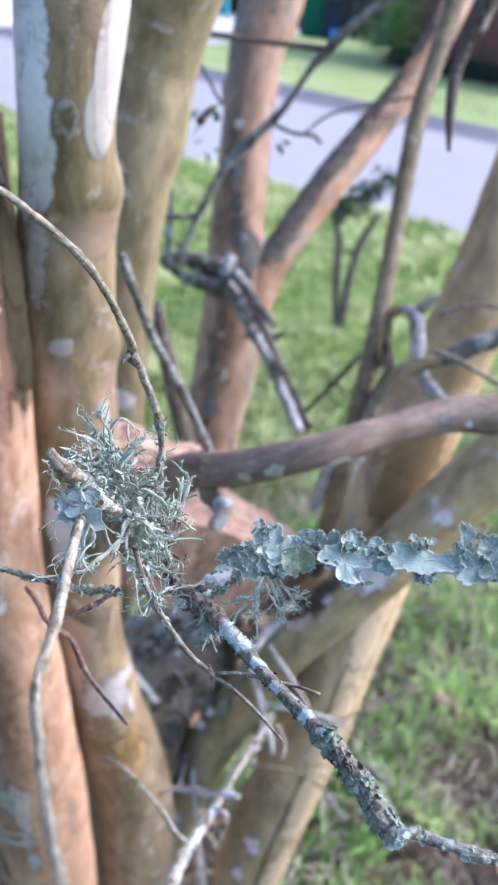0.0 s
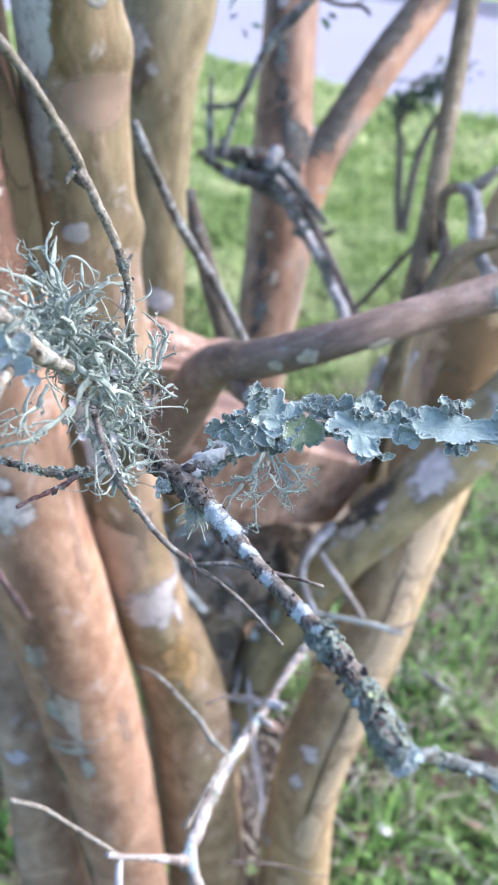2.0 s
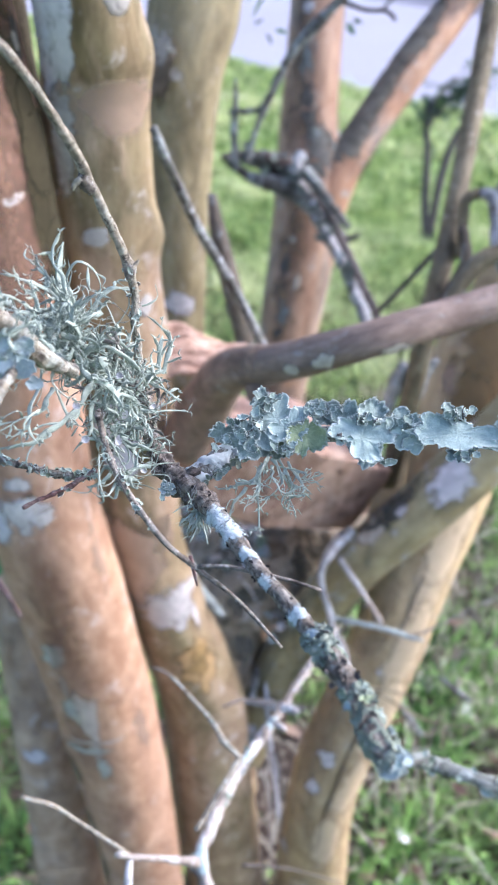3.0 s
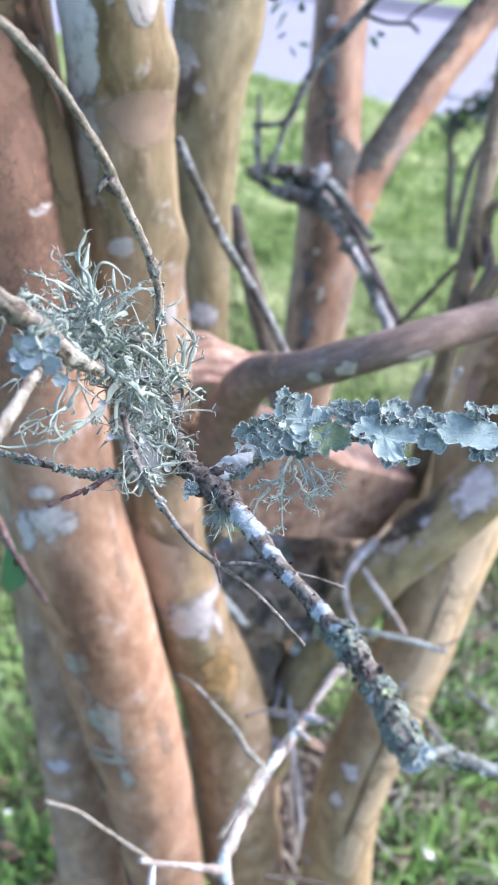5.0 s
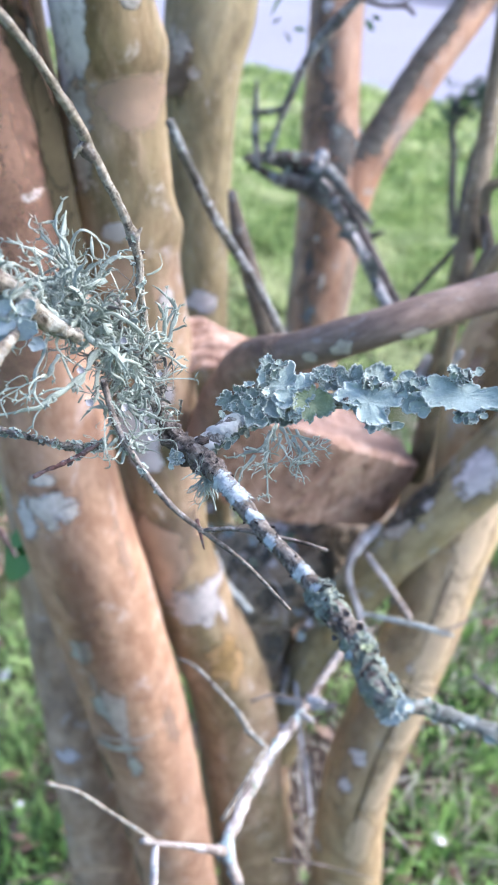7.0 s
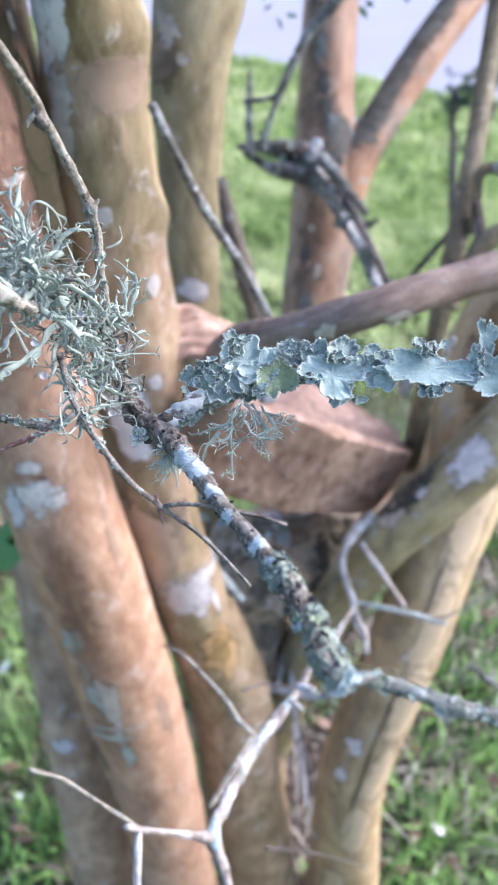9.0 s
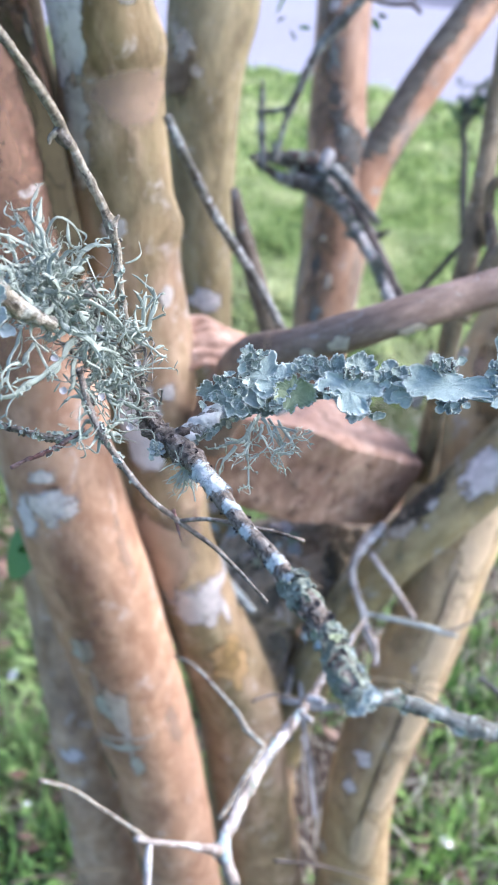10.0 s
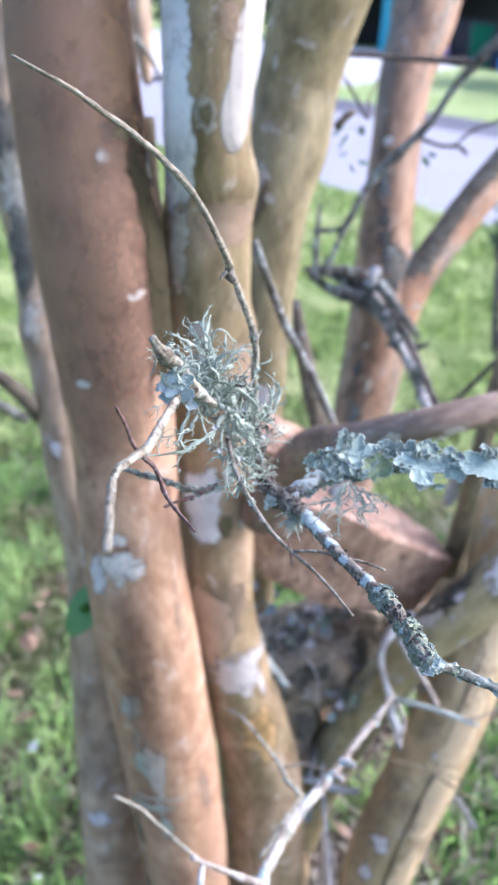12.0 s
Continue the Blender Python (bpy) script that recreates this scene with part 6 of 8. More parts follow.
# one dark film for the fork's darker patches and the limb's moss
M_DARKFILM = crust("dark_crust_film", (0.095, 0.09, 0.07), 0.95, 0.5, 60, 0.5, 70, 0.75)
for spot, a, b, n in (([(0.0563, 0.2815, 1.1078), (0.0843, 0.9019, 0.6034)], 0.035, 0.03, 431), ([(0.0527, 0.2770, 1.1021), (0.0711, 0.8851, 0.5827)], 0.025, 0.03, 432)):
    crotch.patch("old_bark", spot, a, b, M_DARKFILM, "dark patch of bark in the fork", n, 0.6)
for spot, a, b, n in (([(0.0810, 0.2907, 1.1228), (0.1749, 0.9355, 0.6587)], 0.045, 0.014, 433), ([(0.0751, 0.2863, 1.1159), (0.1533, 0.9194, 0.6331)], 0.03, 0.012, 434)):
    limb_e.patch("lichen_crust", spot, a, b, M_DARKFILM, "dark moss on the shaded side", n, 0.7)

M_FLAP = bark("torn_bark", (0.45, 0.295, 0.225), (0.40, 0.26, 0.195), (0.50, 0.36, 0.29), (0.33, 0.20, 0.14), 30, (0.18, 0.09, 0.06), 0.4, stem=False)
bark_flap([(-0.0642, 0.6130, 1.0341), (0.0076, 0.6275, 1.0071), (-0.0039, 0.5824, 1.0135), (-0.0546, 0.5738, 1.0091)], M_FLAP, "torn pinkish curl of peeling bark")

# ---------------------------------------------------------------- lichens
N_EYE, UP_EYE, RIGHT_EYE = np.array((0.09, -0.84, 0.535)), np.array((0.045, 0.537, 0.842)), np.array((0.995, 0.052, -0.085))


def lichen_material(name, pale, deep, rim, scale=700.0, rimmed=False, island=False):
    """Matt lichen skin: two soft tones, fine pale grain, dark pores, a paler crisp rim."""
    n = Nodes(name, 0.95, 0.06)
    c = n.mix(n.step(n.noise(scale * 0.4, 5, 0.65), 0.32, 0.68), deep, pale)
    c = n.mix(n.step(n.noise(scale * 2.2, 5, 0.7), 0.55, 0.75, 0.6), c, rim)
    c = n.mix(n.step(n.random(island), 0.0, 1.0, 0.6 if island else 0.4), c, deep)
    if rimmed:
        at = n.tree.nodes.new("ShaderNodeAttribute")
        at.attribute_name = "edge"
        fade = n.tree.nodes.new("ShaderNodeMath")
        fade.operation = "SUBTRACT"
        fade.inputs[0].default_value = 1.0
        n.link(at.outputs["Fac"], fade.inputs[1])
        c = n.mix(n.step(fade.outputs[0], 0.86, 0.985, 0.75), c, rim)
        spots = n.step(n.noise(scale * 4, 3, 0.6), 0.66, 0.74, 0.7)
        c = n.mix(spots, c, tuple(v * 0.35 for v in deep))
        folds = n.step(n.noise(scale * 0.8, 6, 0.7, None, 0.8), 0.40, 0.56)
        c = n.mix(0.5, c, n.mix(folds, (0.30, 0.30, 0.30), (0.62, 0.62, 0.62)), "SOFT_LIGHT")
    return n.done(c, n.mix(0.5, n.noise(scale * 1.6, 6, 0.7), n.noise(scale * 6, 4, 0.7)), 0.0004, 0.7)


M_STRAP = lichen_material("strap_lichen_grey_green", (0.415, 0.465, 0.405), (0.235, 0.27, 0.23), (0.53, 0.57, 0.51))
M_ANTLER = lichen_material("antler_lichen_pale_green", (0.49, 0.545, 0.48), (0.31, 0.35, 0.30), (0.60, 0.64, 0.58))
M_CORE = lichen_material("strap_lichen_core", (0.27, 0.26, 0.235), (0.11, 0.10, 0.09), (0.40, 0.40, 0.38))
M_LEAFLICHEN = lichen_material("leaf_lichen_blue_grey", (0.385, 0.465, 0.425), (0.30, 0.37, 0.335), (0.64, 0.69, 0.64), 300, True)
M_RUFFLE = lichen_material("leaf_lichen_ruffle", (0.37, 0.44, 0.385), (0.20, 0.245, 0.215), (0.64, 0.69, 0.63), 700, True)
M_GREENLICHEN = lichen_material("leaf_lichen_green_grey", (0.30, 0.345, 0.265), (0.135, 0.16, 0.115), (0.43, 0.48, 0.39), 600, True)
M_YELLOWGREEN = lichen_material("leaf_lichen_yellow_green", (0.40, 0.44, 0.26), (0.27, 0.33, 0.20), (0.52, 0.57, 0.44), 400, True)
M_GRAIN = lichen_material("leaf_lichen_granules", (0.62, 0.66, 0.62), (0.36, 0.41, 0.38), (0.70, 0.73, 0.69), 900, False, True)
M_BLUECRUST = lichen_material("bluish_crust_lichen", (0.45, 0.515, 0.52), (0.33, 0.39, 0.395), (0.56, 0.61, 0.62), 500)
M_BLUEFILM = crust("bluish_crust_film", (0.50, 0.56, 0.575), 0.9, 0.35, 420, 0.5, 900, relief=0.0003, speck=0.08)
M_DARKUNDER = plain("dark_lichen_underside", (0.15, 0.13, 0.115), 0.9, 0.5, 500)
M_SPECK = plain("black_lichen_speck", (0.035, 0.03, 0.03), 0.9, 0.4, 500)
M_NODELICHEN = lichen_material("grey_brown_lichen", (0.24, 0.22, 0.19), (0.10, 0.09, 0.08), (0.36, 0.36, 0.33), 600, True)
M_DISC = plain("pale_lichen_disc", (0.50, 0.48, 0.48), 0.95, 0.1, 300)


RING = 6


def ribbon(verts, faces, points, width, thick, twist, root=None):
    """Adds a flat strap along points to verts and faces, growing out of the ring that starts at root; gives its first and last ring."""
    p = np.array(points)
    tan = np.gradient(p, axis=0)
    tan /= np.linalg.norm(tan, axis=1)[:, None] + 1e-12
    side = np.cross(tan[0], N_EYE + 0.01)
    base = len(verts)
    n = len(p)
    first = 0 if root is None else 1
    for i in range(first, n):
        side = side - tan[i] * (side @ tan[i])
        side /= np.linalg.norm(side) + 1e-12
        out = np.cross(tan[i], side)
        a = twist * i / n
        s, o = math.cos(a) * side + math.sin(a) * out, math.cos(a) * out - math.sin(a) * side
        f = i / (n - 1)
        w = width * (0.8 + 0.25 * math.sin(f * 7 + twist * 3) + 0.15 * math.sin(f * 23 + twist)) * (1 - f) ** 0.3 + width * 0.06
        t = max(thick, 0.075 * w)
        for x, y in ((0.5, 0.0), (0.28, 1.0), (-0.28, 1.0), (-0.5, 0.0), (-0.28, -1.0), (0.28, -1.0)):
            verts.append(tuple(p[i] + s * w * x + o * t * y))
    rings = ([] if root is None else [root]) + [base + RING * i for i in range(n - first)]
    for a, b in zip(rings, rings[1:]):
        for k in range(RING):
            faces.append((a + k, a + (k + 1) % RING, b + (k + 1) % RING, b + k))
    e = rings[-1]
    faces.append(tuple(e + k for k in range(RING)))
    return base, e


def strand_path(rnd, start, end, bulge, curl, count=13):
    start, end = np.array(start), np.array(end)
    length = np.linalg.norm(end - start)
    way = np.array([rnd.gauss(0, 1) for _ in range(3)]) * bulge * length
    hook = np.array([rnd.gauss(0, 1) for _ in range(3)]) * curl * length
    seed = rnd.random() * 50
    out = []
    for i in range(count):
        f = i / (count - 1)
        q = start + (end - start) * f + way * math.sin(math.pi * f) + hook * (f**3 - f)
        w = Vector(q * 120) + Vector((seed, 0, 0))
        out.append(q + np.array(noise.noise_vector(w)) * 0.0011 * f)
    return out


def strand(name, rnd, start, end, width, parent, mat, forks=2, bulge=0.22, curl=0.35):
    verts, faces = [], []
    main_path = strand_path(rnd, start, end, bulge, curl)
    ribbon(verts, faces, main_path, width, width * 0.05 + 0.00004, rnd.uniform(-2.0, 2.0))
    length = np.linalg.norm(np.array(end) - np.array(start))
    for _ in range(forks):
        i = rnd.randint(4, 10)
        way = (main_path[i + 1] - main_path[i - 1])
        way /= np.linalg.norm(way) + 1e-9
        tip = main_path[i] + (way + np.array([rnd.gauss(0, 0.7) for _ in range(3)])) * length * rnd.uniform(0.2, 0.45)
        _, e = ribbon(verts, faces, strand_path(rnd, main_path[i], tip, 0.2, 0.4, 8), width * rnd.uniform(0.4, 0.7), width * 0.08 + 0.00004, rnd.uniform(-2, 2), RING * i)
        if rnd.random() < 0.5:
            tip2 = tip + np.array([rnd.gauss(0, 1) for _ in range(3)]) * length * 0.16
            ribbon(verts, faces, strand_path(rnd, tip, tip2, 0.3, 0.4, 5), width * 0.35, width * 0.06, rnd.uniform(-2, 2), e)
    ob = mesh_object(name, verts, faces, mat)
    return under(ob, parent)


def tuft(label, at, sprays, mat, width, forks, spread=0.0028, seed=1, category="lichen", bulge=0.25, curl=0.5):
    """A shrubby lichen: sprays are rows of base, tip and how many strands run that way."""
    rnd = random.Random(seed)
    top = thing("strap_lichen", at, label, category, "shrubby lichens on the twigs")
    for base, tip, count in sprays:
        for _ in range(count):
            a = np.array(base) + np.array([rnd.gauss(0, 1) for _ in range(3)]) * spread * 0.9
            b = np.array(tip) + np.array([rnd.gauss(0, 1) for _ in range(3)]) * spread
            b = a + (b - a) * rnd.uniform(0.55, 1.08)
            strand("strand", rnd, a, b, width * rnd.uniform(0.45, 1.25), top, mat, rnd.randint(0, forks), bulge, curl)
    return top


def shaped(rnd, ctrl, width, parent, mat, forks, prongs=0):
    """A strand along a drawn course, with short antler-like tips."""
    rows = spline([(*p, 0.001) for p in ctrl], 0.0011)[:, :3]
    seed = rnd.random() * 40
    path = [q + np.array(noise.noise_vector(Vector(q * 230) + Vector((seed, 0, 0)))) * 0.0011 for q in rows]
    verts, faces = [], []
    ribbon(verts, faces, path, width, width * 0.06 + 0.00004, rnd.uniform(-1.8, 1.8))
    n = len(path)
    for _ in range(forks + 2 if forks else 0):
        i = rnd.randint(n // 5, n - 2)
        way = path[min(i + 1, n - 1)] - path[i - 1]
        way = way / (np.linalg.norm(way) + 1e-9) + np.array([rnd.gauss(0, 0.7) for _ in range(3)])
        tip = path[i] + way * rnd.uniform(0.0010, 0.0036)
        _, e = ribbon(verts, faces, strand_path(rnd, path[i], tip, 0.15, 0.35, 7), width * rnd.uniform(0.35, 0.7), width * 0.05, rnd.uniform(-1.5, 1.5), RING * i)
        for s in (-1, 1):
            fork = way + s * 0.8 * np.cross(way, N_EYE) + np.array([rnd.gauss(0, 0.5) for _ in range(3)])
            ribbon(verts, faces, strand_path(rnd, tip - way * 0.0003, tip + fork * rnd.uniform(0.0003, 0.0009), 0.1, 0.2, 4), width * 0.42, width * 0.05, 0.5, e)
    last = path[-1] - path[-2]
    last /= np.linalg.norm(last) + 1e-9
    for k in range(prongs):
        base = path[n - 1 - k % 3]
        fork = last + np.array([rnd.gauss(0, 0.8) for _ in range(3)])
        mid = base + fork * rnd.uniform(0.0003, 0.0006)
        _, e = ribbon(verts, faces, strand_path(rnd, base, mid, 0.1, 0.2, 5), width * 0.5, width * 0.06, rnd.uniform(-1, 1), RING * (n - 2))
        for side in (-1, 1):
            ribbon(verts, faces, strand_path(rnd, mid, mid + (fork + side * np.cross(fork, N_EYE)) * rnd.uniform(0.0002, 0.0004), 0.1, 0.2, 4), width * 0.4, width * 0.05, 0.4, e)
    ob = mesh_object("strand", verts, faces, mat)
    return under(ob, parent)


big_tuft = thing("strap_lichen", (-0.0088, 0.2207, 1.2109), "bushy grey-green strap lichen tuft growing on a twig", "lichen", "shrubby lichens on the twigs")
rnd = random.Random(19)
for ctrl, width, forks in (
    ([(-0.0116, 0.2226, 1.2142), (-0.0136, 0.2242, 1.2228), (-0.0145, 0.2248, 1.2294), (-0.0142, 0.2279, 1.2361)], 0.0022, 6),
    ([(-0.0109, 0.2232, 1.2151), (-0.0111, 0.2223, 1.2231), (-0.0124, 0.2224, 1.2290), (-0.0152, 0.2240, 1.2320), (-0.0156, 0.2272, 1.2352)], 0.0014, 4),
    ([(-0.0119, 0.2252, 1.2203), (-0.0137, 0.2275, 1.2279), (-0.0111, 0.2288, 1.2314), (-0.0083, 0.2304, 1.2297), (-0.0075, 0.2299, 1.2250), (-0.0095, 0.2289, 1.2220)], 0.0012, 3),
    ([(-0.0160, 0.2257, 1.2273), (-0.0177, 0.2258, 1.2297), (-0.0195, 0.2263, 1.2307), (-0.0200, 0.2284, 1.2323)], 0.0009, 1),
    ([(-0.0136, 0.2254, 1.2228), (-0.0171, 0.2209, 1.2275), (-0.0197, 0.2177, 1.2303), (-0.0237, 0.2166, 1.2330)], 0.0014, 4),
    ([(-0.0146, 0.2239, 1.2206), (-0.0190, 0.2180, 1.2251), (-0.0218, 0.2139, 1.2286), (-0.0241, 0.2122, 1.2300)], 0.0013, 4),
    ([(-0.0145, 0.2232, 1.2176), (-0.0176, 0.2176, 1.2224), (-0.0204, 0.2147, 1.2240), (-0.0228, 0.2110, 1.2240)], 0.0012, 3),
    ([(-0.0091, 0.2277, 1.2201), (-0.0060, 0.2315, 1.2236), (-0.0026, 0.2351, 1.2231), (-0.0016, 0.2335, 1.2186), (-0.0031, 0.2325, 1.2153)], 0.0012, 3),
    ([(-0.0097, 0.2273, 1.2176), (-0.0057, 0.2262, 1.2227), (-0.0027, 0.2234, 1.2215), (-0.0013, 0.2227, 1.2164)], 0.0011, 2),
    ([(-0.0059, 0.2171, 1.2084), (-0.0068, 0.2095, 1.2061), (-0.0095, 0.2048, 1.2048), (-0.0133, 0.2001, 1.2036), (-0.0188, 0.1965, 1.2026)], 0.0018, 6),
    ([(-0.0132, 0.2120, 1.2091), (-0.0145, 0.2046, 1.2071), (-0.0183, 0.2002, 1.2064), (-0.0208, 0.1968, 1.2053), (-0.0196, 0.1952, 1.2025)], 0.0014, 4),
    ([(-0.0143, 0.2127, 1.2142), (-0.0149, 0.2046, 1.2108), (-0.0150, 0.2000, 1.2075), (-0.0186, 0.1959, 1.2053)], 0.0012, 3),
    ([(-0.0054, 0.2246, 1.2071), (0.0005, 0.2265, 1.2072), (0.0051, 0.2285, 1.2059), (0.0083, 0.2312, 1.2058)], 0.0018, 5),
    ([(0.0072, 0.2299, 1.2058), (0.0084, 0.2338, 1.2099), (0.0067, 0.2366, 1.2126), (0.0024, 0.2369, 1.2158)], 0.0013, 4),
    ([(0.0056, 0.2300, 1.2063), (0.0065, 0.2305, 1.2107), (0.0068, 0.2327, 1.2141)], 0.0016, 1),
    ([(0.0027, 0.2279, 1.2053), (0.0082, 0.2275, 1.2019), (0.0125, 0.2280, 1.2001)], 0.0011, 2),
    ([(-0.0007, 0.2253, 1.1981), (0.0063, 0.2263, 1.1966), (0.0136, 0.2284, 1.1968)], 0.0011, 2),
    ([(-0.0046, 0.2241, 1.2062), (-0.0055, 0.2166, 1.2038), (-0.0050, 0.2111, 1.2008), (-0.0057, 0.2082, 1.1983)], 0.0016, 3),
    ([(-0.0048, 0.2222, 1.1994), (-0.0015, 0.2221, 1.1950), (0.0026, 0.2236, 1.1929), (0.0043, 0.2221, 1.1884), (0.0108, 0.2235, 1.1878)], 0.0012, 3),
    ([(0.0012, 0.2363, 1.2187), (0.0037, 0.2384, 1.2198), (0.0035, 0.2413, 1.2225)], 0.0006, 0),
    ([(-0.0093, 0.2179, 1.2122), (-0.0046, 0.2179, 1.2170), (-0.0003, 0.2186, 1.2154), (0.0034, 0.2217, 1.2103)], 0.0017, 4),
    ([(-0.0106, 0.2182, 1.2147), (-0.0048, 0.2112, 1.2140), (0.0000, 0.2113, 1.2097), (0.0035, 0.2182, 1.2049)], 0.0016, 4),
    ([(-0.0091, 0.2200, 1.2154), (-0.0111, 0.2114, 1.2153), (-0.0113, 0.2076, 1.2131), (-0.0082, 0.2069, 1.2097)], 0.0014, 4),
    ([(-0.0099, 0.2252, 1.2143), (-0.0097, 0.2155, 1.2216), (-0.0080, 0.2137, 1.2278), (-0.0059, 0.2155, 1.2303)], 0.0013, 3),
    ([(-0.0061, 0.2229, 1.2101), (-0.0010, 0.2145, 1.2110), (-0.0014, 0.2116, 1.2065), (0.0008, 0.2154, 1.2009)], 0.0014, 4),
    ([(-0.0071, 0.2220, 1.2126), (-0.0010, 0.2190, 1.2182), (0.0015, 0.2218, 1.2146), (0.0000, 0.2230, 1.2093)], 0.0010, 2),
    ([(-0.0131, 0.2183, 1.2172), (-0.0158, 0.2115, 1.2201), (-0.0178, 0.2063, 1.2197), (-0.0219, 0.2046, 1.2214)], 0.0012, 4),
    ([(-0.0156, 0.2139, 1.2163), (-0.0172, 0.2054, 1.2162), (-0.0202, 0.2020, 1.2170), (-0.0225, 0.1977, 1.2143)], 0.0012, 3),
    ([(-0.0002, 0.2255, 1.2020), (0.0049, 0.2239, 1.1949), (0.0063, 0.2236, 1.1905), (0.0031, 0.2222, 1.1869)], 0.0010, 3),
    ([(-0.0039, 0.2229, 1.1968), (-0.0040, 0.2162, 1.1937), (-0.0015, 0.2154, 1.1883), (-0.0033, 0.2142, 1.1848)], 0.0010, 3)):
    shaped(rnd, ctrl, width * 1.05, big_tuft, M_STRAP, forks)
for base, reach, count in (((-0.0105, 0.2205, 1.2164), 0.0062, 34), ((-0.0065, 0.2194, 1.2103), 0.0065, 40), ((-0.0135, 0.2203, 1.2204), 0.0062, 26), ((-0.0011, 0.2236, 1.2029), 0.0055, 28), ((-0.0003, 0.2264, 1.2090), 0.0050, 14), ((-0.0140, 0.2136, 1.2193), 0.0055, 14), ((-0.0032, 0.2200, 1.1939), 0.0050, 12), ((-0.0125, 0.2241, 1.2243), 0.0050, 12), ((-0.0182, 0.1973, 1.2298), 0.0045, 12)):
    for _ in range(int(count * 0.72)):
        a = np.array(base) + np.array([rnd.gauss(0, 1) for _ in range(3)]) * reach * 0.45
        way = np.array([rnd.gauss(0, 1) for _ in range(3)])
        way /= np.linalg.norm(way)
        turn = np.array([rnd.gauss(0, 1) for _ in range(3)])
        turn /= np.linalg.norm(turn)
        l = reach * rnd.uniform(0.7, 1.7)
        sweep, third = rnd.uniform(0.8, 3.6), np.cross(way, turn)
        ctrl = []
        for k in range(6):
            f = k / 5
            ctrl.append(tuple(a + l * (way * math.sin(sweep * f) * (0.62 - 0.25 * f) + turn * (1 - math.cos(sweep * f)) * (0.45 - 0.15 * f) + third * 0.35 * f)))
        shaped(rnd, ctrl, rnd.choice((0.0006, 0.0010, 0.0014, 0.0019)), big_tuft, M_STRAP, rnd.randint(0, 4))
twig_tuft = thing("strap_lichen", (0.0338, 0.2337, 1.1822), "small grey-green strap lichen hanging under a twig", "lichen", "shrubby lichens on the twigs")
rnd = random.Random(29)
for ctrl, width, forks in (
    ([(0.0338, 0.2343, 1.1830), (0.0316, 0.2299, 1.1804), (0.0293, 0.2270, 1.1781), (0.0252, 0.2249, 1.1774)], 0.0017, 7), ([(0.0312, 0.2292, 1.1794), (0.0325, 0.2229, 1.1751), (0.0338, 0.2191, 1.1726), (0.0318, 0.2174, 1.1722)], 0.0011, 4),
    ([(0.0343, 0.2338, 1.1822), (0.0377, 0.2279, 1.1800), (0.0362, 0.2245, 1.1787), (0.0340, 0.2225, 1.1778)], 0.0013, 6), ([(0.0364, 0.2338, 1.1819), (0.0401, 0.2266, 1.1795), (0.0395, 0.2224, 1.1768)], 0.0013, 6),
    ([(0.0384, 0.2338, 1.1815), (0.0428, 0.2287, 1.1802), (0.0469, 0.2288, 1.1816)], 0.0012, 6), ([(0.0394, 0.2339, 1.1815), (0.0431, 0.2248, 1.1798), (0.0404, 0.2229, 1.1792)], 0.0010, 5),
    ([(0.0288, 0.2267, 1.1778), (0.0264, 0.2220, 1.1747), (0.0263, 0.2192, 1.1723), (0.0283, 0.2178, 1.1716)], 0.0011, 5), ([(0.0332, 0.2324, 1.1821), (0.0318, 0.2225, 1.1801), (0.0295, 0.2202, 1.1788)], 0.0011, 5), ([(0.0353, 0.2323, 1.1816), (0.0357, 0.2237, 1.1830), (0.0387, 0.2214, 1.1808), (0.0425, 0.2234, 1.1815)], 0.0010, 5)):
    shaped(rnd, ctrl, width * 0.85, twig_tuft, M_ANTLER, forks + 1, 5)
tuft("tiny spiky grey lichen tuft on a gnarled twig", (0.0198, 0.2174, 1.1761), (
    ((0.0196, 0.2164, 1.1765), (0.0179, 0.2101, 1.1746), 14), ((0.0191, 0.2165, 1.1767), (0.0228, 0.2086, 1.1751), 10), ((0.0186, 0.2166, 1.1770), (0.0154, 0.2128, 1.1753), 12), ((0.0184, 0.2178, 1.1770), (0.0172, 0.2142, 1.1809), 8)), M_ANTLER, 0.0006, 1, 0.0010, 31, bulge=0.08, curl=0.1)
tuft("small pale strap lichen on a thin twig", (0.0027, 0.2034, 1.1945), (
    ((0.0027, 0.2034, 1.1945), (-0.0009, 0.2049, 1.2010), 3), ((0.0037, 0.2041, 1.1935), (0.0101, 0.2110, 1.1956), 4), ((0.0031, 0.2037, 1.1930), (0.0084, 0.2054, 1.1910), 4), ((0.0025, 0.2039, 1.1934), (-0.0015, 0.2004, 1.1924), 4)), M_STRAP, 0.0009, 4, 0.0012, 37, curl=0.28)
rnd = random.Random(6)
for i in range(120):
    a = np.array((-0.0110, 0.2219, 1.2160)) + (np.array((0.0052, 0.2300, 1.1888)) - (-0.0110, 0.2219, 1.2160)) * rnd.random() + np.array([rnd.gauss(0, 1) for _ in range(3)]) * 0.0028
    b = a + np.array([rnd.gauss(0, 1) for _ in range(3)]) * 0.003
    strand("strand", rnd, a, b, rnd.uniform(0.0005, 0.0013), big_tuft, M_CORE if i % 2 else M_STRAP, 2, 0.3, 0.6)
# pale spore discs in the big tuft
DISCS = [(-0.0028, 0.1991, 1.2054), (0.0011, 0.2113, 1.1975), (0.0032, 0.2197, 1.1917), (-0.0058, 0.2042, 1.2100), (0.0060, 0.2249, 1.1992), (0.0009, 0.2148, 1.2121), (0.0056, 0.2167, 1.1866)]


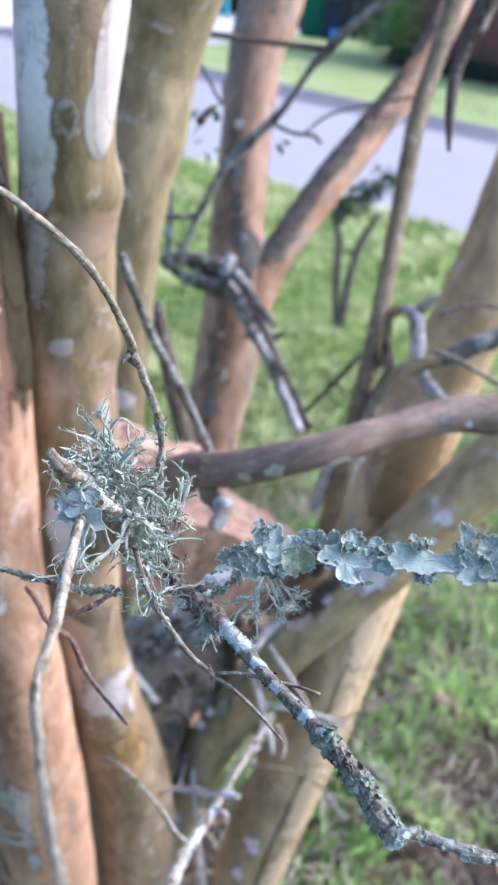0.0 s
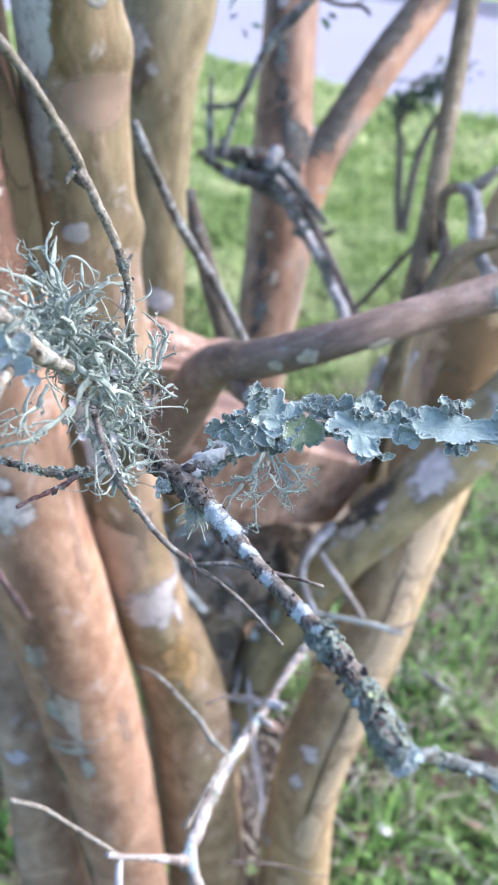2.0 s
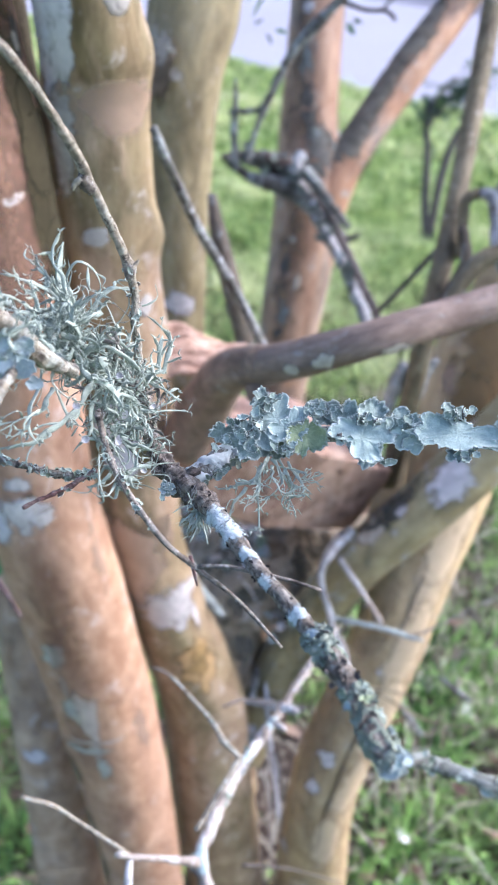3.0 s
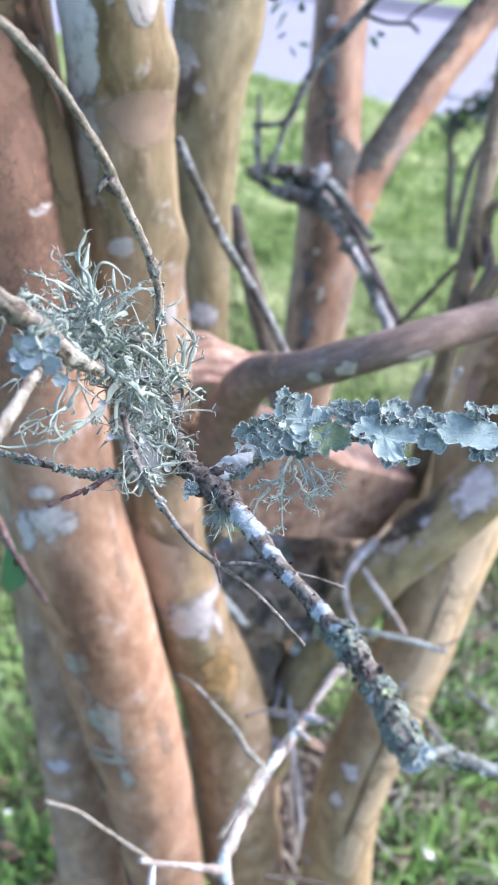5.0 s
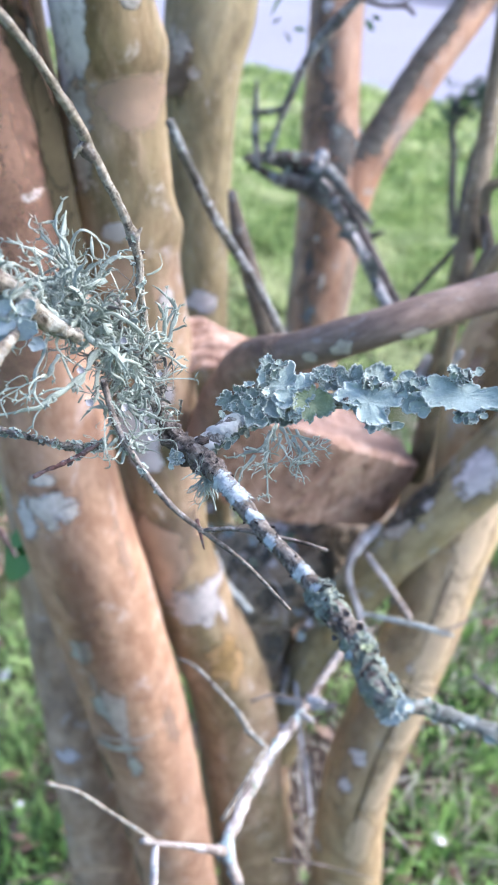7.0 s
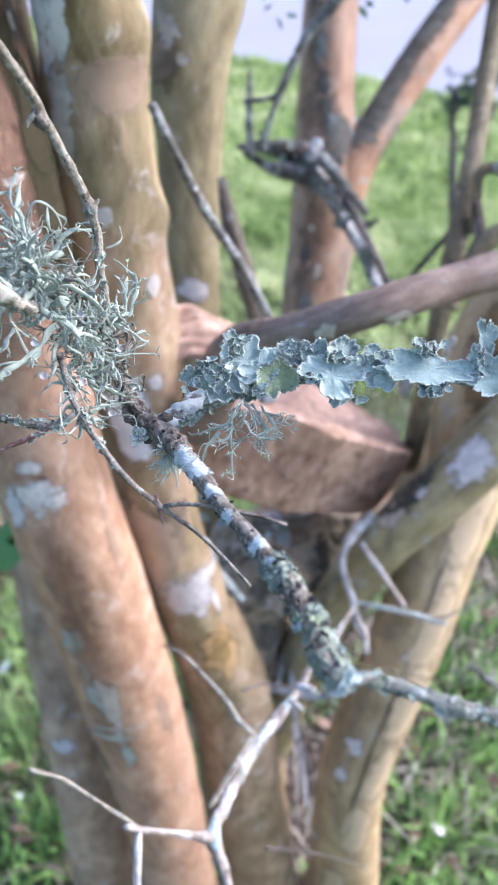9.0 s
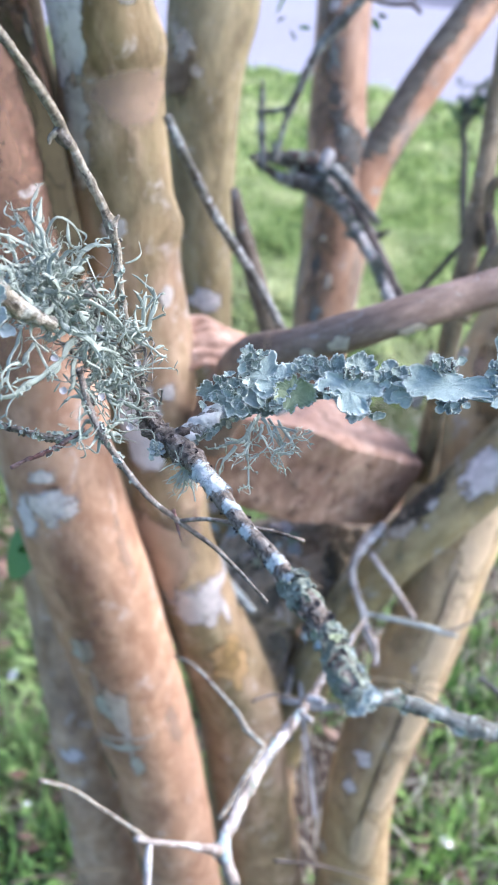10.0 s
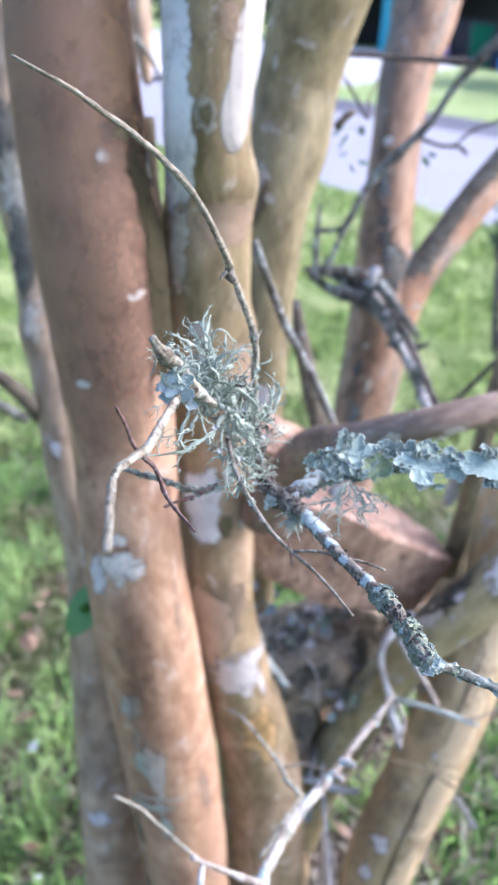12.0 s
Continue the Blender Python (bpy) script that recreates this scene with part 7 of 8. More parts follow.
def lobe(parent, spot, wide, high, mat, seed, face=None, roll=0.0, cup=0.12, ruffle=0.10, notch=0.22, crisp=0.07, fringe=0):
    """One leaf-like lichen lobe: a thin wavy plate with rounded lobules and a crisp rim; fringe sets how many granules edge it."""
    f = N_EYE if face is None else np.array(face, float)
    f = f / np.linalg.norm(f)
    r = RIGHT_EYE - f * (RIGHT_EYE @ f)
    r /= np.linalg.norm(r) + 1e-9
    u = np.cross(f, r)
    r, u = math.cos(roll) * r + math.sin(roll) * u, math.cos(roll) * u - math.sin(roll) * r
    big = max(wide, high) > 0.0026
    spokes = 110 if big else 40
    steps = (0.25, 0.5, 0.7, 0.84, 0.93, 1.0) if big else (0.4, 0.75, 0.92, 1.0)
    rings, verts, faces = len(steps), [], []
    c = np.array(spot)
    scallops = 4 + int(seed * 7) % 4
    for side in (0, 1):
        verts.append(tuple(c - f * side * 0.0002))
        for q in steps:
            for k in range(spokes):
                a = 2 * math.pi * k / spokes
                ca, sa = math.cos(a), math.sin(a)
                bend = a + 0.9 * noise.noise((ca * 1.1 + seed, sa * 1.1, 7.7))
                e = 0.92 + notch * 1.5 * noise.noise((ca * 1.4 + seed * 3.1, sa * 1.4, seed * 0.7))
                e += notch * (0.6 + 0.5 * noise.noise((ca + seed, sa, 2.2))) * (abs(math.sin(scallops * bend * 0.5 + seed)) ** 0.6 - 0.6)
                e += crisp * (1.2 * noise.noise((ca * 4.5 + seed, sa * 4.5, 1.3)) + 0.9 * noise.noise((ca * 10 + seed, sa * 10, 5.1)))
                rim = max(0.0, (q - 0.7) / 0.3)
                h = cup * q * q + ruffle * rim * rim * (0.8 + 1.6 * noise.noise((ca * 4 + seed, sa * 4, q)) + 1.3 * noise.noise((ca * 9 + seed, sa * 9, q * 2))) + 0.10 * noise.noise((ca * q * 2.2 + seed, sa * q * 2.2, 4.4)) + 0.04 * noise.noise((ca * q * 7 + seed, sa * q * 7, 9.4))
                p = c + r * ca * q * e * wide + u * sa * q * e * high + f * (h * min(wide, high) * 1.3 - side * 0.00016)
                verts.append(tuple(p))
    k2 = 1 + rings * spokes
    for k in range(spokes):
        m = (k + 1) % spokes
        faces += [(0, 1 + k, 1 + m), (k2, k2 + 1 + m, k2 + 1 + k)]
        for j in range(rings - 1):
            b = 1 + j * spokes
            faces += [(b + k, b + spokes + k, b + spokes + m, b + m), (k2 + b + k, k2 + b + m, k2 + b + spokes + m, k2 + b + spokes + k)]
        b = 1 + (rings - 1) * spokes
        faces.append((b + k, k2 + b + k, k2 + b + m, b + m))
    ob = mesh_object("lobe", verts, faces, mat)
    ob.data.materials.append(M_DARKUNDER)
    ob.data.polygons.foreach_set("material_index", [1 if min(q) >= k2 else 0 for q in faces])
    edge = ([1.0] + [1 - q for q in steps for _ in range(spokes)]) * 2
    ob.data.attributes.new("edge", "FLOAT", "POINT").data.foreach_set("value", edge)
    under(ob, parent)
    if fringe:
        rnd = random.Random(int(seed * 1000) + 7)
        rim = [np.array(verts[1 + (rings - 1) * spokes + k]) for k in range(spokes)]
        gv, gf = [], []
        for _ in range(fringe):
            k = rnd.randrange(spokes)
            p = rim[k] + (c - rim[k]) * rnd.uniform(-0.03, 0.10) + f * rnd.uniform(-0.0001, 0.0003)
            granule(gv, gf, p, rnd.choice((0.00010, 0.00014, 0.00018, 0.00025)), rnd)
        under(mesh_object("frill", gv, gf, M_GRAIN, None, "crisp granular rim"), ob)
    return ob


def granule(verts, faces, at, size, rnd):
    """Adds one uneven little crumb to verts and faces."""
    b = len(verts)
    stretch = np.array([rnd.uniform(0.6, 1.4) for _ in range(3)])
    turn = np.array(Euler((rnd.uniform(0, 6), rnd.uniform(0, 6), rnd.uniform(0, 6))).to_matrix())
    for lat in (-0.6, 0.6):
        for k in range(6):
            a = math.pi * k / 3 + (0.5 if lat > 0 else 0)
            v = np.array((math.cos(a) * 0.8, math.sin(a) * 0.8, lat)) * stretch * size * rnd.uniform(0.75, 1.25)
            verts.append(tuple(at + turn @ v))
    verts.append(tuple(at + turn @ (np.array((0, 0, -1.0)) * stretch * size)))
    verts.append(tuple(at + turn @ (np.array((0, 0, 1.0)) * stretch * size)))
    for k in range(6):
        m = (k + 1) % 6
        faces += [(b + k, b + m, b + 6 + k), (b + m, b + 6 + m, b + 6 + k), (b + 12, b + m, b + k), (b + 13, b + 6 + k, b + 6 + m)]


PXM = 0.210 / 1538.0
for i, spot in enumerate(DISCS):
    lobe(big_tuft, spot, 0.0009, 0.0008, M_DISC, 3.3 * i, N_EYE + RIGHT_EYE * 0.3 * math.sin(i * 2.1), i, 0.3, 0.05, 0.08, 0.0).name = "disc"
leaf_lichen = thing("leaf_lichen", (0.0546, 0.2328, 1.1919), "blue-grey ruffled leaf lichen coating a twig", "lichen", "leafy lichens on the twigs")
rnd = random.Random(78)
for spot, w, h, m, s, roll in (
    ((0.0345, 0.2332, 1.1941), 48, 38, M_LEAFLICHEN, 1, 0.3), ((0.0299, 0.2305, 1.1908), 34, 30, M_LEAFLICHEN, 2, 0.0), ((0.0275, 0.2286, 1.1902), 30, 34, M_RUFFLE, 3, 0.8),
    ((0.0224, 0.2305, 1.1902), 24, 20, M_RUFFLE, 4, 0.2), ((0.0311, 0.2359, 1.1970), 20, 24, M_RUFFLE, 5, 0.5), ((0.0420, 0.2312, 1.1916), 34, 36, M_YELLOWGREEN, 6, 0.1),
    ((0.0385, 0.2315, 1.1926), 30, 30, M_LEAFLICHEN, 7, 1.2), ((0.0468, 0.2356, 1.1957), 34, 26, M_RUFFLE, 8, 0.0), ((0.0439, 0.2369, 1.1963), 22, 18, M_LEAFLICHEN, 9, 0.4),
    ((0.0552, 0.2277, 1.1950), 56, 46, M_LEAFLICHEN, 10, -0.2), ((0.0568, 0.2258, 1.1918), 28, 30, M_LEAFLICHEN, 11, 0.0), ((0.0574, 0.2334, 1.1978), 30, 26, M_RUFFLE, 12, 0.6),
    ((0.0509, 0.2328, 1.1961), 24, 34, M_RUFFLE, 13, 0.1), ((0.0660, 0.2302, 1.1970), 42, 28, M_LEAFLICHEN, 14, 0.2), ((0.0676, 0.2286, 1.1942), 18, 18, M_LEAFLICHEN, 15, 0.0),
    ((0.0642, 0.2325, 1.1989), 16, 16, M_RUFFLE, 16, 0.4), ((0.0773, 0.2286, 1.1981), 74, 28, M_LEAFLICHEN, 17, 0.08), ((0.0716, 0.2292, 1.1981), 36, 24, M_LEAFLICHEN, 18, 0.3),
    ((0.0758, 0.2317, 1.2012), 26, 18, M_RUFFLE, 19, 0.0), ((0.0783, 0.2263, 1.1944), 24, 18, M_RUFFLE, 20, 0.2), ((0.0848, 0.2282, 1.1980), 46, 24, M_LEAFLICHEN, 21, 0.1),
    ((0.0881, 0.2300, 1.2002), 20, 26, M_RUFFLE, 22, 0.2), ((0.0892, 0.2329, 1.2045), 16, 34, M_RUFFLE, 23, 0.0), ((0.0929, 0.2280, 1.1981), 50, 36, M_LEAFLICHEN, 24, 0.5),
    ((0.0996, 0.2280, 1.1987), 44, 46, M_RUFFLE, 25, 0.9), ((0.1057, 0.2268, 1.1978), 50, 40, M_LEAFLICHEN, 26, 0.2), ((0.0966, 0.2304, 1.2029), 30, 36, M_RUFFLE, 27, 0.3),
    ((0.0341, 0.2306, 1.1865), 34, 14, M_RUFFLE, 28, 0.2), ((0.0374, 0.2305, 1.1877), 26, 18, M_GREENLICHEN, 29, 0.1)):
    tilt = N_EYE + UP_EYE * rnd.uniform(-0.1, 0.45) + RIGHT_EYE * rnd.uniform(-0.25, 0.25)
    lobe(leaf_lichen, spot, w * PXM, h * PXM, m, s * 1.37, tilt, roll, 0.04, 0.07 if m is M_LEAFLICHEN else 0.2, 0.38 if m is M_LEAFLICHEN else 0.36, 0.125, int((w + h) * 1.6))
# small frilled lobes round the rims
for x, y, d, sx, sy, count in ((400, 680, .205, 42, 34, 22), (440, 630, .206, 22, 14, 12), (545, 645, .205, 40, 16, 20), (620, 655, .200, 40, 14, 14), (575, 700, .200, 14, 14, 6), (680, 660, .199, 18, 12, 6), (770, 645, .196, 26, 8, 9), (785, 715, .195, 22, 8, 8), (865, 655, .195, 14, 26, 12), (655, 735, .199, 14, 6, 4), (470, 715, .205, 30, 12, 10)):
    e0, e1, e2 = [(0.0415, 0.2295, 1.1910), (0.0547, 0.2312, 1.1912), (0.0403, 0.2367, 1.2021)]
    ex, ey = (np.array(e1) - e0) / 100 * (d / 0.205), (np.array(e2) - e0) / -100 * (d / 0.205)
    for _ in range(int(count * 0.7)):
        p = np.array((0.0415, 0.2295, 1.1910)) + ex * (x - 500 + rnd.gauss(0, 0.6) * sx) + ey * (y - 700 + rnd.gauss(0, 0.6) * sy) + N_EYE * (0.205 - d + rnd.uniform(-0.001, 0.001))
        g = N_EYE + np.array([rnd.gauss(0, 0.45) for _ in range(3)])
        lobe(leaf_lichen, p, rnd.uniform(6, 13) * PXM, rnd.uniform(5, 11) * PXM, M_RUFFLE if rnd.random() < 0.75 else M_LEAFLICHEN, rnd.random() * 60, g, rnd.random() * 6, 0.10, 0.3, 0.3, 0.18)

M_PALESKIN = lichen_material("pale_lilac_crust", (0.60, 0.60, 0.625), (0.36, 0.40, 0.40), (0.70, 0.69, 0.72), 420)
Tube("lichen_crust", [(0.0150, 0.2287, 1.1769, 0.0026), (0.0165, 0.2299, 1.1775, 0.0027), (0.0197, 0.2334, 1.1786, 0.0029), (0.0247, 0.2377, 1.1806, 0.0028), (0.0309, 0.2392, 1.1837, 0.0024)], M_PALESKIN, tree, "pale lilac crust lichen sleeve on a twig", 26, 0.0004, 0.24, 420, seed=47)
# crust and small lobes down the gnarled twig
twig_lichen = thing("leaf_lichen", (0.0563, 0.1570, 1.1839), "lumpy green-grey leaf lichen on a gnarled twig end", "lichen", "leafy lichens on the twigs")
for spot, a, b, s in (([(0.0360, 0.1460, 1.2257), (0.0122, 0.2719, 1.1360)], 0.0055, 0.0030, 1), ([(0.0385, 0.1421, 1.2266), (0.0180, 0.2621, 1.1384)], 0.0045, 0.0030, 2), ([(0.0410, 0.1379, 1.2271), (0.0238, 0.2535, 1.1389)], 0.0034, 0.0030, 3), ([(0.0480, 0.1271, 1.2277), (0.0400, 0.2277, 1.1407)], 0.0034, 0.0030, 4), ([(0.0289, 0.1510, 1.2254), (-0.0043, 0.2830, 1.1357)], 0.0026, 0.0022, 5), ([(0.0439, 0.1331, 1.2266), (0.0306, 0.2417, 1.1381)], 0.0030, 0.0016, 6), ([(0.0498, 0.1240, 1.2282), (0.0444, 0.2205, 1.1418)], 0.0020, 0.0020, 7)):
    main.patch("lichen_crust", spot, a, b, M_BLUEFILM, "bluish-white crust lichen", s + 200, 0.8, 0.00025, 8, 40)
M_MOSSCRUST = lichen_material("green_grey_crust_lichen", (0.32, 0.355, 0.29), (0.15, 0.17, 0.135), (0.46, 0.50, 0.43), 650)
k0 = int(np.argmin(((main.rows[:, :3] - np.array((0.0471, 0.1735, 1.1832))) ** 2).sum(1)))
k1 = int(np.argmin(((main.rows[:, :3] - (0.0614, 0.1463, 1.1850)) ** 2).sum(1)))
for lo, hi, fat, seed in ((-0.02, 0.24, 1.05, 301), (0.50, 0.70, 0.90, 302), (0.74, 0.98, 0.95, 303)):
    course = main.rows[int(k0 + (k1 - k0) * lo):int(k0 + (k1 - k0) * hi) + 1]
    course = course[::max(1, len(course) // 6)]
    swell = np.sin(np.linspace(0.25, math.pi - 0.25, len(course))) * 0.5 + 0.62
    Tube("lichen_crust", [(x, y, z, w * fat * min(1.0, q + 0.15)) for (x, y, z, w), q in zip(course, swell)], M_MOSSCRUST, twig_lichen, "lumpy green-grey crust lichen", 34, 0.00022, 0.85, 760, seed=seed)
for i in range(120):
    f = (0.06, 0.14, 0.22, 0.52, 0.60, 0.72, 0.82, 0.94)[i % 8] + rnd.gauss(0, 0.03)
    j = min(int(k0 + (k1 - k0) * f), len(main.rows) - 1)
    p = np.array(main.at(j, rnd.uniform(0, 2 * math.pi), 0.0002 + 0.0003 * rnd.random()))
    g = p - main.rows[j, :3]
    g = g / np.linalg.norm(g) + 0.5 * N_EYE + UP_EYE * 0.2 + np.array([rnd.gauss(0, 0.35) for _ in range(3)])
    m = (M_MOSSCRUST, M_GREENLICHEN, M_RUFFLE, M_MOSSCRUST, M_BLUECRUST, M_YELLOWGREEN)[rnd.choice((0, 0, 1, 2, 3, 4 if f > 0.5 else 0, 5 if i % 5 == 0 else 3))]
    size = rnd.choice((0.0005, 0.0007, 0.0009, 0.0011, 0.0014))
    lobe(twig_lichen, p, size, size * rnd.uniform(0.6, 1.0), m, rnd.random() * 90, g, rnd.random() * 6, 0.12, 0.25, 0.35, 0.1)
# dark curled flakes in the bare stretch, a pale blue rosette at the broken end
for i in range(16):
    j = int(k0 + (k1 - k0) * rnd.uniform(0.26, 0.48))
    q = np.array(main.at(j, rnd.uniform(0, 6.28), 0.0006))
    lobe(twig_lichen, q, rnd.uniform(0.0005, 0.0010), 0.0006, M_NODELICHEN if i % 2 else M_DARKUNDER, rnd.random() * 90, N_EYE + np.array([rnd.gauss(0, 0.7) for _ in range(3)]), rnd.random() * 6, 0.4, 0.3, 0.3, 0.1)
for i in range(9):
    q = np.array(main.at(int(k0 + (k1 - k0) * 0.97), 0.7 * i, 0.0004)) + N_EYE * rnd.uniform(0.0002, 0.0010)
    lobe(twig_lichen, q, rnd.uniform(0.0007, 0.0012), 0.0008, M_BLUECRUST if i % 3 else M_LEAFLICHEN, 40 + i * 2.3, N_EYE + np.array([rnd.gauss(0, 0.35) for _ in range(3)]), rnd.random() * 6, 0.1, 0.12, 0.3, 0.06, 10)
for i in range(34):
    j = int(len(main.rows) * rnd.uniform(0.22, 0.98))
    q = np.array(main.at(min(j, len(main.rows) - 1), rnd.uniform(0, 6.28), 0.0002))
    lobe(twig_lichen, q, rnd.uniform(0.0003, 0.0006), rnd.uniform(0.0002, 0.0004), M_SPECK, rnd.random() * 90, N_EYE + np.array([rnd.gauss(0, 0.6) for _ in range(3)]), rnd.random() * 6, 0.3, 0.4, 0.3, 0.1)
# tiny lobes that crust the thinner twigs
for stem, lo, hi, count, label in ((side_twig, 0.62, 0.95, 18, "tiny pale lichen flakes on a tan side twig"), (tip_twig, 0.05, 0.98, 46, "tiny grey-green lichen flakes on a grey twig tip"), (dusty, 0.0, 0.98, 120, "tiny grey-green lichen flakes crusting a thin twig"), (thin, 0.10, 0.42, 34, "tiny grey-green lichen flakes on a bare twig"), (curved, 0.70, 1.0, 34, "tiny grey-green lichen flakes on a curved twig"), (red_twig, 0.45, 1.0, 16, "tiny grey-green lichen flakes on a reddish twig")):
    flakes = thing("crust_lichen", tuple(stem.rows[int(len(stem.rows) * 0.5), :3]), label, "lichen", "tiny lichens on the twigs")
    for i in range(count):
        j = min(int(len(stem.rows) * (lo + (hi - lo) * rnd.random())), len(stem.rows) - 1)
        p = np.array(stem.at(j, rnd.uniform(0, 6.28), 0.0001))
        g = p - stem.rows[j, :3]
        g = g / (np.linalg.norm(g) + 1e-9) + 0.4 * N_EYE + np.array([rnd.gauss(0, 0.5) for _ in range(3)])
        size = rnd.choice((0.0004, 0.0005, 0.0007, 0.0010))
        lobe(flakes, p, size, size * rnd.uniform(0.5, 0.9), (M_GREENLICHEN, M_RUFFLE, M_RUFFLE, M_STRAP)[i % 4], rnd.random() * 90, g, rnd.random() * 6, 0.2, 0.3, 0.3, 0.1)
M_SNAGLICH = lichen_material("snag_lichen_dark_green", (0.28, 0.32, 0.29), (0.10, 0.11, 0.095), (0.38, 0.42, 0.40), 110)
M_SNAGWHITE = lichen_material("snag_lichen_white", (0.55, 0.59, 0.60), (0.34, 0.37, 0.37), (0.66, 0.69, 0.70), 110)
M_SNAGWOOD = twig_bark("splintered_dark_wood", (0.105, 0.075, 0.065), (0.16, 0.12, 0.105), (0.03, 0.022, 0.02), (0.26, 0.26, 0.25), 75, 0.4)
for course, count, wide in (([(-0.0712, 1.2000, 0.9923), (-0.0141, 1.2000, 0.9813), (0.0339, 1.1800, 0.9543)], 40, 0.010), ([(0.0049, 1.1800, 0.9759), (0.0522, 1.1300, 0.9277), (0.0981, 1.0350, 0.8847)], 46, 0.008)):
    snag_lichen = thing("leaf_lichen", course[1], "dark green and white lichen crusting a dead snag", "lichen", "lichens on the dead snag")
    path = np.array(course)
    for i in range(count):
        f = rnd.random() * 1.999
        p = path[int(f)] + (path[int(f) + 1] - path[int(f)]) * (f % 1) + N_EYE * (0.018 if wide > 0.009 else 0.011) + RIGHT_EYE * rnd.gauss(0, wide * 0.6) + UP_EYE * rnd.gauss(0, wide * 0.6)
        size = rnd.choice((0.0022, 0.0035, 0.0050, 0.0085))
        lobe(snag_lichen, p, size, size * rnd.uniform(0.4, 0.9), M_SNAGWHITE if i % 9 == 0 else M_SNAGLICH, rnd.random() * 90, N_EYE + np.array([rnd.gauss(0, 0.6) for _ in range(3)]), rnd.random() * 6, 0.2, 0.35, 0.4, 0.2)
Tube("twig", [(-0.0480, 1.1990, 0.9960, 0.0050), (-0.0200, 1.1960, 0.9870, 0.0120), (0.0080, 1.1900, 0.9720, 0.0130), (0.0300, 1.1760, 0.9530, 0.0060)], M_SNAGWOOD, tree, "splintered dark dead wood", 18, 0.0025, 0.6, 90, seed=401, flat=0.55)
twig_scales = thing("leaf_lichen", tuple(white_twig.rows[len(white_twig.rows) // 2, :3]), "pale bluish lichen scales on a bleached twig", "lichen", "leafy lichens on the twigs")
for i in range(44):
    j = int(len(white_twig.rows) * rnd.uniform(0.12, 0.95))
    p = np.array(white_twig.at(j, rnd.uniform(0, 6.28), 0.0002))
    g = p - white_twig.rows[j, :3]
    g = g / (np.linalg.norm(g) + 1e-9) + 0.3 * N_EYE + np.array([rnd.gauss(0, 0.4) for _ in range(3)])
    size = rnd.choice((0.0008, 0.0013, 0.0019, 0.0025))
    lobe(twig_scales, p, size, size * rnd.uniform(0.4, 0.9), (M_BLUECRUST, M_DISC, M_PALESKIN, M_MOSSCRUST, M_NODELICHEN)[i % 5], rnd.random() * 90, g, rnd.random() * 6, 0.1, 0.2, 0.35, 0.1)
node_lichen = thing("leaf_lichen", (0.0101, 0.2226, 1.1767), "small pale blue leaf lichen under the gnarled node", "lichen", "leafy lichens on the twigs")
for i in range(11):
    p = np.array((0.0101, 0.2226, 1.1767)) + RIGHT_EYE * rnd.gauss(0, 0.0011) + UP_EYE * rnd.gauss(0, 0.0011) + N_EYE * rnd.gauss(0, 0.0005)
    lobe(node_lichen, p, rnd.uniform(0.0007, 0.0013), 0.0008, M_BLUECRUST if i % 2 else M_LEAFLICHEN, 60 + i * 1.9, N_EYE + np.array([rnd.gauss(0, 0.4) for _ in range(3)]), rnd.random() * 6, 0.1, 0.15, 0.3, 0.08, 8)
sleeve_lichen = thing("leaf_lichen", (0.0210, 0.2345, 1.1780), "grey-green scaly lichen under a pale twig sleeve", "lichen", "leafy lichens on the twigs")
for i in range(46):
    f = rnd.random()
    p = np.array((0.0165, 0.2285, 1.1765)) + (np.array((0.0309, 0.2385, 1.1830)) - (0.0165, 0.2285, 1.1765)) * f + N_EYE * rnd.uniform(0.0008, 0.0022) - UP_EYE * rnd.uniform(0.0004, 0.0026)
    size = rnd.choice((0.0005, 0.0008, 0.0012))
    lobe(sleeve_lichen, p, size, size * 0.8, (M_GREENLICHEN, M_RUFFLE, M_MOSSCRUST)[i % 3], rnd.random() * 90, N_EYE - UP_EYE * 0.4 + np.array([rnd.gauss(0, 0.4) for _ in range(3)]), rnd.random() * 6, 0.1, 0.2, 0.3, 0.1)
stub_lichen = thing("leaf_lichen", (-0.0152, 0.1977, 1.2230), "pale blue leaf lichen at a broken twig fork", "lichen", "leafy lichens on the twigs")
for i in range(18):
    p = np.array((-0.0145, 0.1952, 1.2244)) + RIGHT_EYE * rnd.gauss(0, 0.0028) + UP_EYE * rnd.gauss(0, 0.0026) + N_EYE * rnd.gauss(0.001, 0.001)
    size = rnd.uniform(0.0011, 0.0025)
    lobe(stub_lichen, p, size, size * 0.8, M_BLUECRUST if i % 3 else M_LEAFLICHEN, 100 + i * 1.7, N_EYE + np.array([rnd.gauss(0, 0.3) for _ in range(3)]), rnd.random() * 6, 0.06, 0.10, 0.26, 0.08)

